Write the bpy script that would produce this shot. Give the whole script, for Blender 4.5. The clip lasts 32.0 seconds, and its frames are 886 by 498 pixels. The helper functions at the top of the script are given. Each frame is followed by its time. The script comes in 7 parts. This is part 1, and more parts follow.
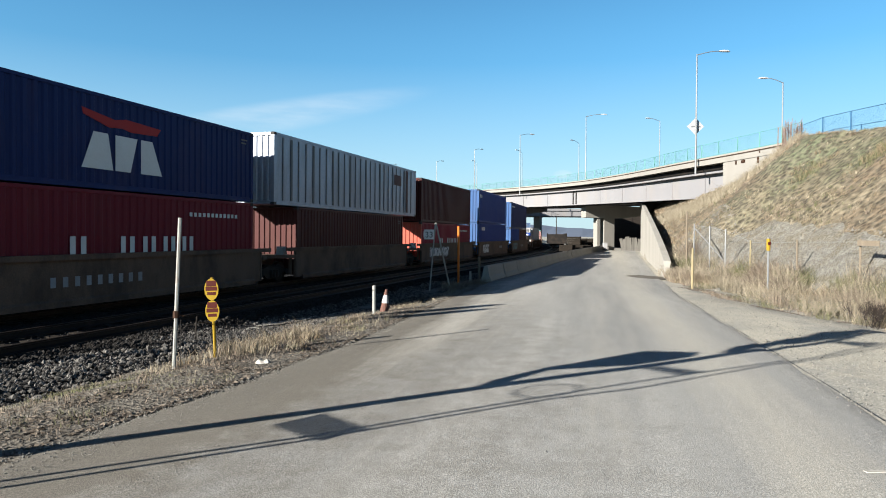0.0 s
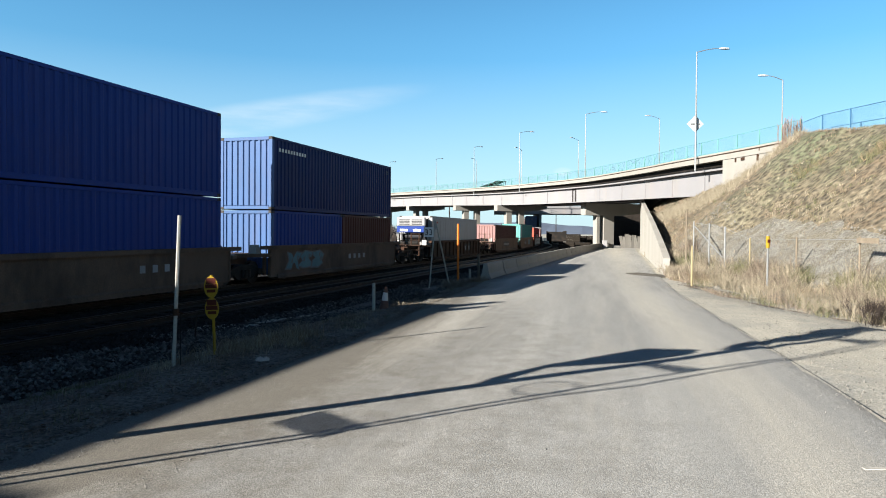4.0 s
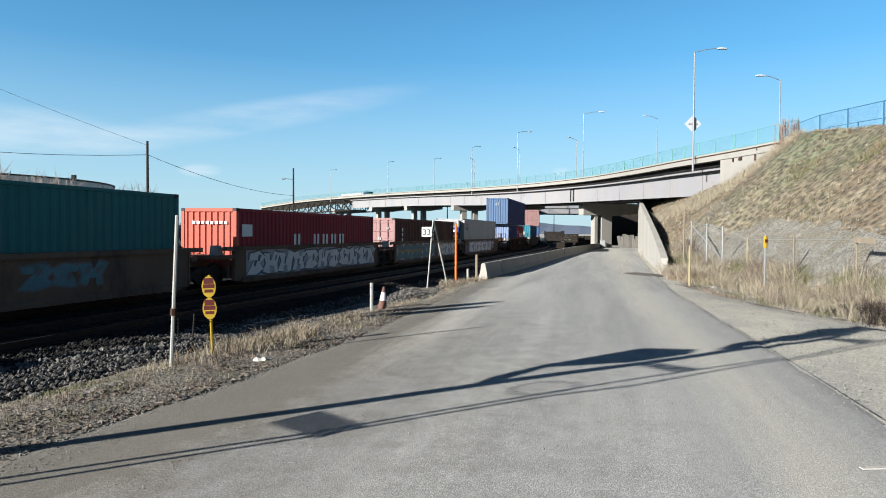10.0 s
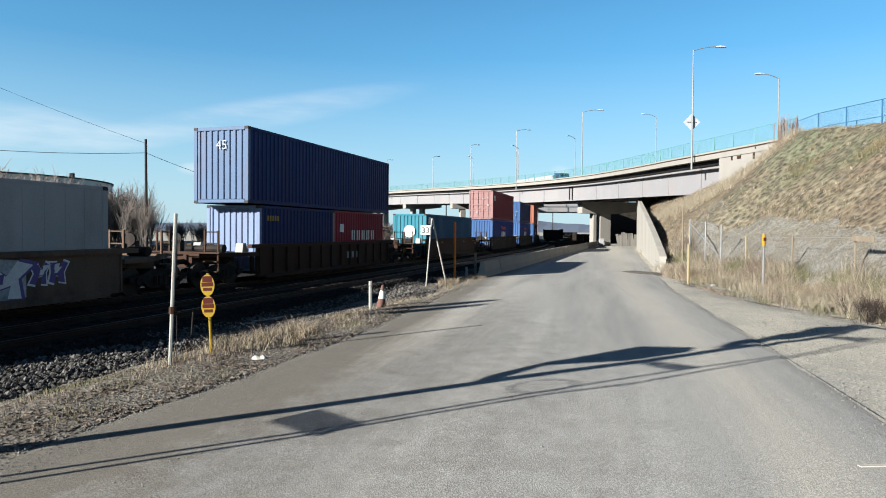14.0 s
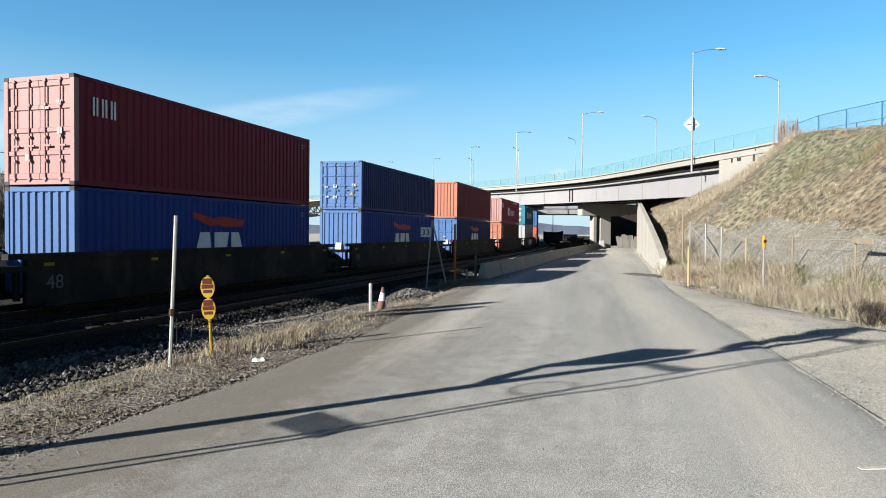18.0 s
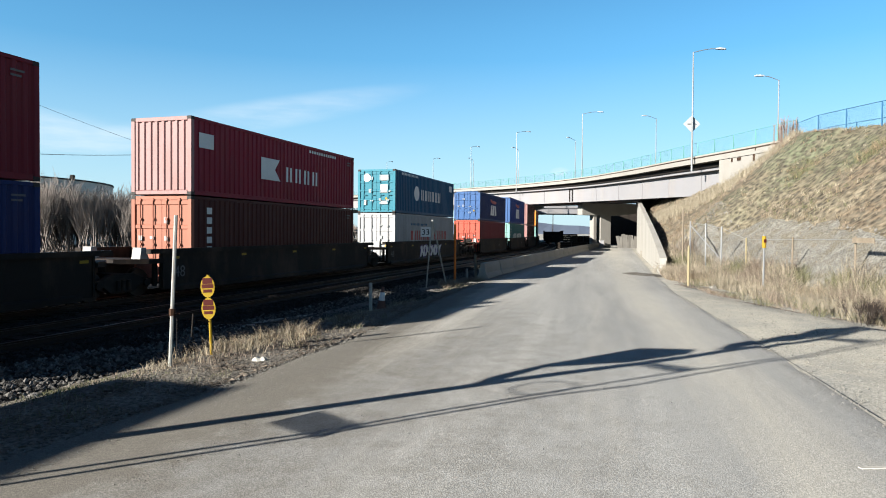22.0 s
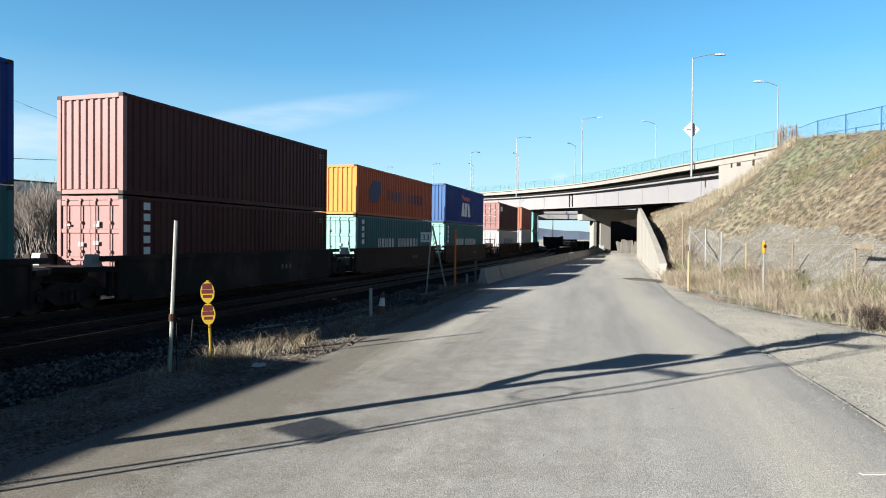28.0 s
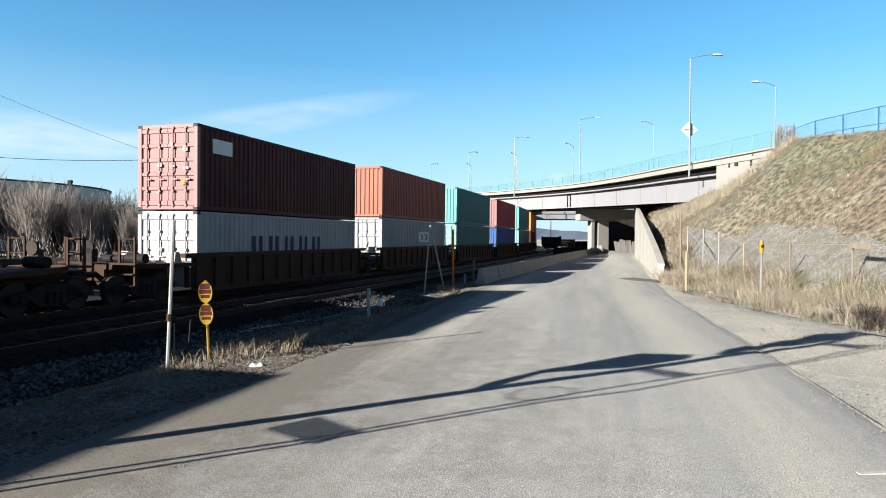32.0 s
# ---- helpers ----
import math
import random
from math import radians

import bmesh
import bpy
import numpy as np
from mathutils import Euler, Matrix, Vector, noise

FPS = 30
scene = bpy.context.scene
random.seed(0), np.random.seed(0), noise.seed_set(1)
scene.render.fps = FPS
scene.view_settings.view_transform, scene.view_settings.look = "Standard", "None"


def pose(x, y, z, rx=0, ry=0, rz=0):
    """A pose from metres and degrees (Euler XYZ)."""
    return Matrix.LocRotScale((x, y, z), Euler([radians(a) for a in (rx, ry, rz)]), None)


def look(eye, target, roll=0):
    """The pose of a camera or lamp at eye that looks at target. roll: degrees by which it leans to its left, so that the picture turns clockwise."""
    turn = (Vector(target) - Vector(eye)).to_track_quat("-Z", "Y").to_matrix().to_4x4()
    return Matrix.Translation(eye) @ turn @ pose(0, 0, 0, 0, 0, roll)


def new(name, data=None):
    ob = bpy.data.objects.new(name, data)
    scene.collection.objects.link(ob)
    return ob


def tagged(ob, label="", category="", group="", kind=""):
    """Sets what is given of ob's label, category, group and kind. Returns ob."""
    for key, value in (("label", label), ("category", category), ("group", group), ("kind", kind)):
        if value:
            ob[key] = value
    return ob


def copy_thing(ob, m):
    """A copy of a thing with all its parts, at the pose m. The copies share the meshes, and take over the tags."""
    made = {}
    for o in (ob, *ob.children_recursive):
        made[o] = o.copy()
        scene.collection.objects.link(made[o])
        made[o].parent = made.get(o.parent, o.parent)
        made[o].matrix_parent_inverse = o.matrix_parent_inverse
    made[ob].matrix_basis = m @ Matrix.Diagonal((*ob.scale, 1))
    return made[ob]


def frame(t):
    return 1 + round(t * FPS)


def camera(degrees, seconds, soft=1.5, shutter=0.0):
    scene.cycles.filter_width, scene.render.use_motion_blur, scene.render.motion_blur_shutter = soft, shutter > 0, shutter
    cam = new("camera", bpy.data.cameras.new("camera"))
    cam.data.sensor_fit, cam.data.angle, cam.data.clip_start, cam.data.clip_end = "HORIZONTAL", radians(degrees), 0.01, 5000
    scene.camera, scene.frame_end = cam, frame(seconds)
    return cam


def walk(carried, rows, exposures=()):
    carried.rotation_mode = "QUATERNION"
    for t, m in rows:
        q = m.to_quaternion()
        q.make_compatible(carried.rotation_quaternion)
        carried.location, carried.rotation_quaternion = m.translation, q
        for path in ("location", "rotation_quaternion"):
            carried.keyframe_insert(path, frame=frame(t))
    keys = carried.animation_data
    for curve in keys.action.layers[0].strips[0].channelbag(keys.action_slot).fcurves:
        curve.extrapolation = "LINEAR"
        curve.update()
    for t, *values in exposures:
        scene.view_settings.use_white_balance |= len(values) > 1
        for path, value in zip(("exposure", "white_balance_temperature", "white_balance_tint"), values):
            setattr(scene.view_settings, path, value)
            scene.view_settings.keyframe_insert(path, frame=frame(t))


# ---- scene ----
# ------------------------------------------------------------------ camera
cam = camera(70.05, 32.0, soft=1.0)
FOCAL = 1118.6


def aim(dx, dy):
    """The standing camera, turned by a small tremor of the hand."""
    turn = pose(0, 0, 2.3, 88.7943 + math.degrees(dy / FOCAL), 0, math.degrees(dx / FOCAL))
    return turn @ pose(0, 0, 0, 0, 0, 0.25)


walk(cam, [(t, aim(dx, dy)) for t, dx, dy in [
    (0.0, 0.0, 0.0), (0.5, -0.3, -1.5), (1.0, -0.6, -4.3), (1.5, -0.3, -4.6), (2.0, -0.3, -4.9), (2.5, -0.6, -4.6), (3.0, -0.6, -4.6), (3.5, -0.6, -4.3),
    (5.5, -1.5, -4.6), (6.0, -1.5, -3.1), (6.5, -2.4, -3.1), (7.0, -3.7, -4.6), (7.5, -3.7, -4.6), (8.0, -4.0, -6.1), (8.5, -3.7, -6.1), (9.0, -3.0, -4.6),
    (9.5, -3.0, -4.6), (10.0, -4.3, -4.6), (10.5, -4.6, -4.6), (11.0, -5.5, -6.1), (11.5, -6.1, -6.1), (12.0, -6.1, -6.1), (12.5, -6.1, -6.1), (13.0, -6.1, -7.0),
    (13.5, -6.1, -7.7), (14.0, -6.4, -7.7), (14.5, -6.4, -3.1), (16.5, -6.1, -4.6), (17.0, -6.1, -4.6), (17.5, -6.1, -4.6), (18.0, -6.1, -4.0), (18.5, -6.1, -1.5),
    (19.0, -6.1, -1.5), (19.5, -6.1, -3.1), (20.0, -6.1, -3.1), (20.5, -6.1, -4.6), (21.0, -6.1, -4.6), (21.5, -6.1, -4.6), (22.0, -6.1, -4.6), (22.5, -6.1, -4.6),
    (23.0, -6.1, -3.4), (23.5, -5.8, -3.7), (24.0, -5.5, -4.6), (24.5, -5.5, -6.1), (25.0, -5.8, -4.6), (25.5, -4.9, -2.4), (27.5, -6.1, 7.0), (28.0, -6.1, 4.9),
    (28.5, -7.0, 4.6), (29.0, -7.6, 3.1), (29.5, -7.6, 3.1), (30.0, -7.6, 3.1), (30.5, -7.6, 3.1), (31.0, -7.6, 3.4), (31.5, -7.6, 3.7), (32.0, -9.5, 4.9)]],
     [(0.0, 1.90, 6530, 10), (1.0, 1.96, 6530, 10), (3.0, 2.02, 6620, 10), (6.0, 1.92, 6530, 10), (8.0, 1.77, 6270, 10), (12.0, 1.76, 6290, 10), (14.0, 1.80, 6380, 10), (17.0, 1.85, 6430, 10), (20.0, 1.97, 6450, 10),
      (22.0, 1.97, 6480, 10), (25.0, 1.97, 6440, 10), (29.0, 1.99, 6480, 10), (32.0, 2.01, 6420, 10)])

# ------------------------------------------------------------------ light
SUN_EL, SUN_X, SUN_Y = radians(19.95), -0.815, -0.579
world = bpy.data.worlds.new("world")
scene.world = world
world.use_nodes = True
wn = world.node_tree.nodes
sky = wn.new("ShaderNodeTexSky")
sky.sky_type, sky.sun_disc = "NISHITA", False
sky.sun_elevation, sky.sun_rotation = SUN_EL, math.atan2(SUN_X, SUN_Y)
sky.altitude, sky.air_density, sky.dust_density, sky.ozone_density = 300, 1.0, 0.1, 4.0
wn["Background"].inputs["Strength"].default_value = 0.079
tint, even = wn.new("ShaderNodeHueSaturation"), wn.new("ShaderNodeGamma")
tint.inputs["Saturation"].default_value, even.inputs["Gamma"].default_value = 1.38, 0.70
world.node_tree.links.new(sky.outputs[0], even.inputs["Color"])
world.node_tree.links.new(even.outputs[0], tint.inputs["Color"])
cyan = wn.new("ShaderNodeMix")
cyan.data_type, cyan.blend_type = "RGBA", "MULTIPLY"
cyan.inputs["Factor"].default_value, cyan.inputs["B"].default_value = 1.0, (0.90, 1.06, 1.01, 1)
world.node_tree.links.new(tint.outputs[0], cyan.inputs["A"])
wt = wn.new("ShaderNodeTexCoord")
# the clear winter sky deepens to violet blue overhead
zsep, zramp, deep = (wn.new("ShaderNode" + k) for k in ("SeparateXYZ", "MapRange", "Mix"))
zramp.interpolation_type = "SMOOTHSTEP"
zramp.inputs["From Min"].default_value, zramp.inputs["From Max"].default_value = 0.27, 0.74
deep.data_type, deep.blend_type = "RGBA", "MULTIPLY"
deep.inputs["B"].default_value = (0.55, 0.18, 0.22, 1)
for a, b in ((wt.outputs["Generated"], zsep.inputs[0]), (zsep.outputs["Z"], zramp.inputs["Value"]), (zramp.outputs[0], deep.inputs["Factor"]), (cyan.outputs["Result"], deep.inputs["A"])):
    world.node_tree.links.new(a, b)
# pale haze towards the horizon
wsep, whaze, haze = (wn.new("ShaderNode" + k) for k in ("SeparateXYZ", "MapRange", "Mix"))
whaze.inputs["From Min"].default_value, whaze.inputs["From Max"].default_value = 0.0, 0.26
whaze.inputs["To Min"].default_value, whaze.inputs["To Max"].default_value = 0.85, 0.0
haze.data_type = "RGBA"
haze.inputs["B"].default_value = (1.75, 2.5, 3.05, 1)
for a, b in ((wt.outputs["Generated"], wsep.inputs[0]), (wsep.outputs["Z"], whaze.inputs["Value"]), (whaze.outputs[0], haze.inputs["Factor"]), (deep.outputs["Result"], haze.inputs["A"])):
    world.node_tree.links.new(a, b)
# thin high cirrus: a long streak and a low pale bank, each round its own axis
wmap, wnoise = wn.new("ShaderNodeMapping"), wn.new("ShaderNodeTexNoise")
wmap.inputs["Rotation"].default_value, wmap.inputs["Scale"].default_value = (0, radians(10), 0), (5, 5, 30)
wnoise.inputs["Scale"].default_value, wnoise.inputs["Detail"].default_value, wnoise.inputs["Roughness"].default_value = 1.0, 7, 0.6
world.node_tree.links.new(wt.outputs["Generated"], wmap.inputs["Vector"])
world.node_tree.links.new(wmap.outputs[0], wnoise.inputs["Vector"])
sky_out = haze.outputs["Result"]
for heart, axis, long_, wide, low, most in (((-0.30, 0.94, 0.166), (0.95, 0.25, 0.22), 0.31, 0.028, 0.28, 0.40), ((-0.60, 0.79, 0.125), (0.79, 0.60, 0.02), 0.26, 0.045, 0.34, 0.62),
                                            ((-0.352, 0.93, 0.090), (0.93, 0.36, 0.03), 0.035, 0.012, 0.30, 0.75), ((0.185, 0.98, 0.096), (0.98, -0.18, 0.03), 0.017, 0.008, 0.25, 0.6)):
    h, u = Vector(heart).normalized(), Vector(axis)
    u = (u - h * u.dot(h)).normalized()
    v = h.cross(u)
    terms = []
    for way, size in ((u, long_), (v, wide)):
        dot, sq = wn.new("ShaderNodeVectorMath"), wn.new("ShaderNodeMath")
        dot.operation, sq.operation = "DOT_PRODUCT", "POWER"
        dot.inputs[1].default_value = way / size
        sq.inputs[1].default_value = 2
        ab = wn.new("ShaderNodeMath")
        ab.operation = "ABSOLUTE"
        for a, b in ((wt.outputs["Generated"], dot.inputs[0]), (dot.outputs["Value"], ab.inputs[0]), (ab.outputs[0], sq.inputs[0])):
            world.node_tree.links.new(a, b)
        terms.append(sq.outputs[0])
    far_, fall, grain, amount, front, both, cloud = (wn.new("ShaderNode" + k) for k in ("Math", "MapRange", "MapRange", "Math", "VectorMath", "Math", "Mix"))
    far_.operation, amount.operation, front.operation, both.operation, cloud.data_type = "ADD", "MULTIPLY", "DOT_PRODUCT", "MULTIPLY", "RGBA"
    fall.interpolation_type = "SMOOTHSTEP"
    fall.inputs["From Min"].default_value, fall.inputs["From Max"].default_value, fall.inputs["To Max"].default_value = 1.0, 0.0, most
    grain.inputs["From Min"].default_value, grain.inputs["From Max"].default_value = low, 0.72
    front.inputs[1].default_value = h
    hemi = wn.new("ShaderNodeMath")
    hemi.operation = "GREATER_THAN"
    hemi.inputs[1].default_value = 0.5
    cloud.inputs["B"].default_value = (3.3, 3.55, 3.7, 1)
    for a, b in ((terms[0], far_.inputs[0]), (terms[1], far_.inputs[1]), (far_.outputs[0], fall.inputs["Value"]), (wnoise.outputs[0], grain.inputs["Value"]), (fall.outputs[0], amount.inputs[0]),
                 (grain.outputs[0], amount.inputs[1]), (wt.outputs["Generated"], front.inputs[0]), (front.outputs["Value"], hemi.inputs[0]), (amount.outputs[0], both.inputs[0]), (hemi.outputs[0], both.inputs[1]),
                 (both.outputs[0], cloud.inputs["Factor"]), (sky_out, cloud.inputs["A"])):
        world.node_tree.links.new(a, b)
    sky_out = cloud.outputs["Result"]
world.node_tree.links.new(sky_out, wn["Background"].inputs["Color"])
sun = new("sun", bpy.data.lights.new("sun", "SUN"))
sun.data.energy, sun.data.angle, sun.data.color = 5.0, radians(0.5), (0.965, 0.925, 0.845)
sun.matrix_world = look((SUN_X * 100, SUN_Y * 100, 100 * math.tan(SUN_EL)), (0, 0, 0))


# ------------------------------------------------------------------ materials
def mat(name, color, rough=0.7, metal=0.0, vary=0.25, scale=3.0, fine=60.0, bump=0.15, dirt=None, dirt_amount=0.35, dirt_scale=1.2,
        streak=1.0, rnd=0.0, coords="Object", island=0.0):
    """A surface: base colour, two scales of variation, a dirt layer with a shape of its own, and fine relief."""
    m = bpy.data.materials.new(name)
    m.use_nodes = True
    nt, nodes = m.node_tree, m.node_tree.nodes
    link = nt.links.new
    bsdf = nodes["Principled BSDF"]
    tc = nodes.new("ShaderNodeTexCoord")
    mp = nodes.new("ShaderNodeMapping")
    mp.inputs["Scale"].default_value = (1, 1, 1 / streak)
    link(tc.outputs[coords], mp.inputs["Vector"])
    big, small = nodes.new("ShaderNodeTexNoise"), nodes.new("ShaderNodeTexNoise")
    big.inputs["Scale"].default_value, big.inputs["Detail"].default_value = scale, 5
    small.inputs["Scale"].default_value, small.inputs["Detail"].default_value = fine, 3
    link(mp.outputs[0], big.inputs["Vector"])
    link(tc.outputs[coords], small.inputs["Vector"])
    add = nodes.new("ShaderNodeMath")
    add.operation = "ADD"
    link(big.outputs[0], add.inputs[0])
    link(small.outputs[0], add.inputs[1])
    val = nodes.new("ShaderNodeMapRange")
    val.inputs["From Min"].default_value, val.inputs["From Max"].default_value = 0.6, 1.4
    val.inputs["To Min"].default_value, val.inputs["To Max"].default_value = 1 - vary, 1 + vary
    link(add.outputs[0], val.inputs["Value"])
    hsv = nodes.new("ShaderNodeHueSaturation")
    hsv.inputs["Color"].default_value = (*color, 1)
    out = val.outputs[0]
    if rnd or island:
        info = nodes.new("ShaderNodeNewGeometry" if island else "ShaderNodeObjectInfo")
        rnd = rnd or island
        r = nodes.new("ShaderNodeMapRange")
        r.inputs["To Min"].default_value, r.inputs["To Max"].default_value = 1 - rnd, 1 + rnd
        link(info.outputs["Random Per Island" if island else "Random"], r.inputs["Value"])
        mul = nodes.new("ShaderNodeMath")
        mul.operation = "MULTIPLY"
        link(out, mul.inputs[0])
        link(r.outputs[0], mul.inputs[1])
        out = mul.outputs[0]
    link(out, hsv.inputs["Value"])
    col = hsv.outputs[0]
    if dirt:
        dn = nodes.new("ShaderNodeTexNoise")
        dn.inputs["Scale"].default_value, dn.inputs["Detail"].default_value, dn.inputs["Roughness"].default_value = dirt_scale, 7, 0.65
        link(mp.outputs[0], dn.inputs["Vector"])
        ramp = nodes.new("ShaderNodeMapRange")
        ramp.inputs["From Min"].default_value, ramp.inputs["From Max"].default_value = 0.48, 0.68
        ramp.inputs["To Max"].default_value = dirt_amount
        link(dn.outputs[0], ramp.inputs["Value"])
        mix = nodes.new("ShaderNodeMix")
        mix.data_type = "RGBA"
        link(ramp.outputs[0], mix.inputs["Factor"])
        link(col, mix.inputs["A"])
        mix.inputs["B"].default_value = (*dirt, 1)
        col = mix.outputs["Result"]
    link(col, bsdf.inputs["Base Color"])
    bsdf.inputs["Roughness"].default_value, bsdf.inputs["Metallic"].default_value = rough, metal
    bsdf.inputs["Specular IOR Level"].default_value = 0.12
    if bump:
        bn = nodes.new("ShaderNodeBump")
        bn.inputs["Strength"].default_value, bn.inputs["Distance"].default_value = bump, 0.02
        link(add.outputs[0], bn.inputs["Height"])
        link(bn.outputs[0], bsdf.inputs["Normal"])
    return m


RUST = (0.10, 0.055, 0.035)


def paint(name, color, dirt_amount=0.3):
    return mat(name, color, 0.55, 0, 0.14, 0.9, 25, 0.04, RUST, dirt_amount, 1.3, 3.0, 0.06)


M_NAVY = paint("navy paint", (0.00546, 0.0146, 0.0683), 0.1)
M_BLUE = paint("blue paint", (0.008, 0.0285, 0.150), 0.1)
M_STEELBLUE = paint("steel blue paint", (0.00637, 0.0546, 0.114), 0.12)
M_RED = paint("red paint", (0.108, 0.0088, 0.0165), 0.12)
M_CRIMSON = paint("crimson paint", (0.16, 0.0115, 0.023), 0.15)
M_BROWN = paint("red brown paint", (0.047, 0.0112, 0.0102), 0.18)
M_MAROON = paint("maroon paint", (0.036, 0.0070, 0.0070), 0.2)
M_ORANGE = paint("orange paint", (0.34, 0.062, 0.022), 0.1)
M_RUSTORANGE = paint("rust orange paint", (0.18, 0.047, 0.034), 0.15)
M_TEAL = paint("teal paint", (0.018, 0.10, 0.105), 0.12)
M_SEAGREEN = paint("sea green paint", (0.028, 0.095, 0.10), 0.12)
M_WHITEBOX = paint("white box paint", (0.232, 0.232, 0.236), 0.2)
M_GREYBOX = paint("grey box paint", (0.209, 0.214, 0.223), 0.2)
M_DECAL = mat("weathered decal", (0.2175, 0.2213, 0.225), 0.5, 0, 0.25, 3, 40, 0.02)
# sunlight put into the colour: red as container ends show it in the sun
M_SUNLITBRIGHTRED = paint("sunlit bright red paint", (0.30, 0.062, 0.042), 0.2)
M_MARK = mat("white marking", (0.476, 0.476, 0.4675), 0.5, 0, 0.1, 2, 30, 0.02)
# lighter copies of the side paints, with sunlight on the ends mixed in
M_SUNLITRED = paint("sunlit red paint", (0.205, 0.118, 0.114), 0.3)
M_SUNLITNAVY = paint("sunlit navy paint", (0.042, 0.083, 0.165), 0.25)
M_SUNLITGREEN = paint("sunlit sea green paint", (0.14, 0.255, 0.235), 0.12)
M_SUNLITRUST = paint("sunlit rust orange paint", (0.215, 0.085, 0.057), 0.25)
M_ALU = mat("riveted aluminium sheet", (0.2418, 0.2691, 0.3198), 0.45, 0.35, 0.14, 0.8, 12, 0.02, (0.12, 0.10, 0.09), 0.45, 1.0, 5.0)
M_SUNLITORANGE = paint("sunlit orange paint", (0.40, 0.15, 0.03), 0.08)
# by side paint: the sunlit copy that its near end gets
SUNLIT_ENDS = {"steel blue paint": paint("sunlit steel blue paint", (0.02, 0.12, 0.16), 0.15), "teal paint": paint("sunlit teal paint", (0.085, 0.225, 0.215), 0.1), "orange paint": M_SUNLITORANGE, "rust orange paint": M_SUNLITRUST, "red paint": M_SUNLITRED, "crimson paint": M_SUNLITRED, "maroon paint": M_SUNLITRED, "blue paint": paint("sunlit blue paint", (0.031, 0.073, 0.172), 0.15), "navy paint": M_SUNLITNAVY, "sea green paint": M_SUNLITGREEN}
M_CASTING = mat("grimy casting steel", (0.03, 0.027, 0.026), 0.7, 0, 0.3, 6, 40, 0.05)
M_MARKRED = mat("red marking", (0.247, 0.0177, 0.0177), 0.5, 0, 0.1, 2, 30, 0.02)
M_MARKNAVY = mat("navy marking", (0.00588, 0.0117, 0.0588), 0.5, 0, 0.1, 2, 30, 0.02)
M_MARKDARK = mat("dark marking", (0.0177, 0.0177, 0.0206), 0.6, 0, 0.1, 2, 30, 0.02)
M_YELLOW = mat("yellow paint", (0.215, 0.142, 0.012), 0.5, 0, 0.2, 3, 40, 0.03)
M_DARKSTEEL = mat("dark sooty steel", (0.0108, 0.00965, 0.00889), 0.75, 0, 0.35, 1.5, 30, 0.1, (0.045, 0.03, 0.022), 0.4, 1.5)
M_SILL = mat("weathered tan car steel", (0.098, 0.063, 0.045), 0.75, 0, 0.3, 0.8, 25, 0.08, (0.026, 0.02, 0.017), 0.65, 0.9, 2.0, 0.1)
M_SILLDARK = mat("dark brown car steel", (0.01043, 0.0081, 0.00696), 0.7, 0, 0.3, 0.8, 25, 0.08, (0.08, 0.052, 0.035), 0.35, 1.1, 2.0, 0.1)
M_SILLRUST = mat("rusty brown car steel", (0.03613, 0.01768, 0.01054), 0.75, 0, 0.3, 0.8, 25, 0.08, (0.03, 0.022, 0.018), 0.55, 1.1, 2.0, 0.1)
M_SILLPALE = mat("pale overpainted car steel", (0.265, 0.258, 0.247), 0.7, 0, 0.2, 0.8, 25, 0.06, (0.16, 0.12, 0.10), 0.6, 1.1, 1.5, 0.1)
M_WHEEL = mat("worn wheel steel", (0.032, 0.027, 0.024), 0.6, 0.3, 0.25, 3, 30, 0.05)
M_RAIL = mat("rail steel", (0.0224, 0.0184, 0.0168), 0.5, 0.5, 0.25, 2, 20, 0.05, (0.05, 0.033, 0.025), 0.5, 2)
M_TIE = mat("old timber tie", (0.01442, 0.01155, 0.00903), 0.9, 0, 0.35, 4, 50, 0.3, rnd=0.2)
# haze of distance is mixed into the hills' base colour
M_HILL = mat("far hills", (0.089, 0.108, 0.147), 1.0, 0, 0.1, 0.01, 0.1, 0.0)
M_CONCRETE = mat("weathered concrete", (0.202, 0.192, 0.175), 0.88, 0, 0.16, 0.5, 30, 0.15, (0.13, 0.118, 0.102), 0.45, 0.5, 3.0)
M_PALECONCRETE = mat("pale wall concrete", (0.25, 0.238, 0.214), 0.88, 0, 0.14, 0.5, 30, 0.15, (0.19, 0.175, 0.15), 0.5, 0.4, 4.0)
M_GIRDER = mat("pale painted girder", (0.1714, 0.1681, 0.1747), 0.6, 0, 0.1, 0.3, 20, 0.05, (0.21, 0.185, 0.165), 0.35, 0.4, 3.0)
M_GREENRAIL = mat("green fence coating", (0.0588, 0.177, 0.158), 0.5, 0, 0.1, 3, 30, 0.02)
M_BLUERAIL = mat("blue fence coating", (0.0235, 0.0764, 0.147), 0.5, 0, 0.1, 3, 30, 0.02)
M_GALV = mat("galvanised steel", (0.177, 0.183, 0.188), 0.5, 0.4, 0.12, 3, 40, 0.03)
M_LAMPHEAD = mat("pale lamp casing", (0.34, 0.36, 0.38), 0.5, 0.2, 0.1, 3, 40, 0.02)
M_TANK = mat("dull tank paint", (0.56, 0.52, 0.46), 0.7, 0, 0.15, 0.2, 8, 0.05, (0.36, 0.31, 0.26), 0.4, 0.2, 4.0)
M_POLEWOOD = mat("creosoted pole timber", (0.0265, 0.0206, 0.0177), 0.9, 0, 0.3, 2, 30, 0.2, streak=6)
M_DRYGRASS = mat("dry grass", (0.215, 0.186, 0.138), 0.9, 0, 0.3, 2, 20, 0.0, island=0.35)
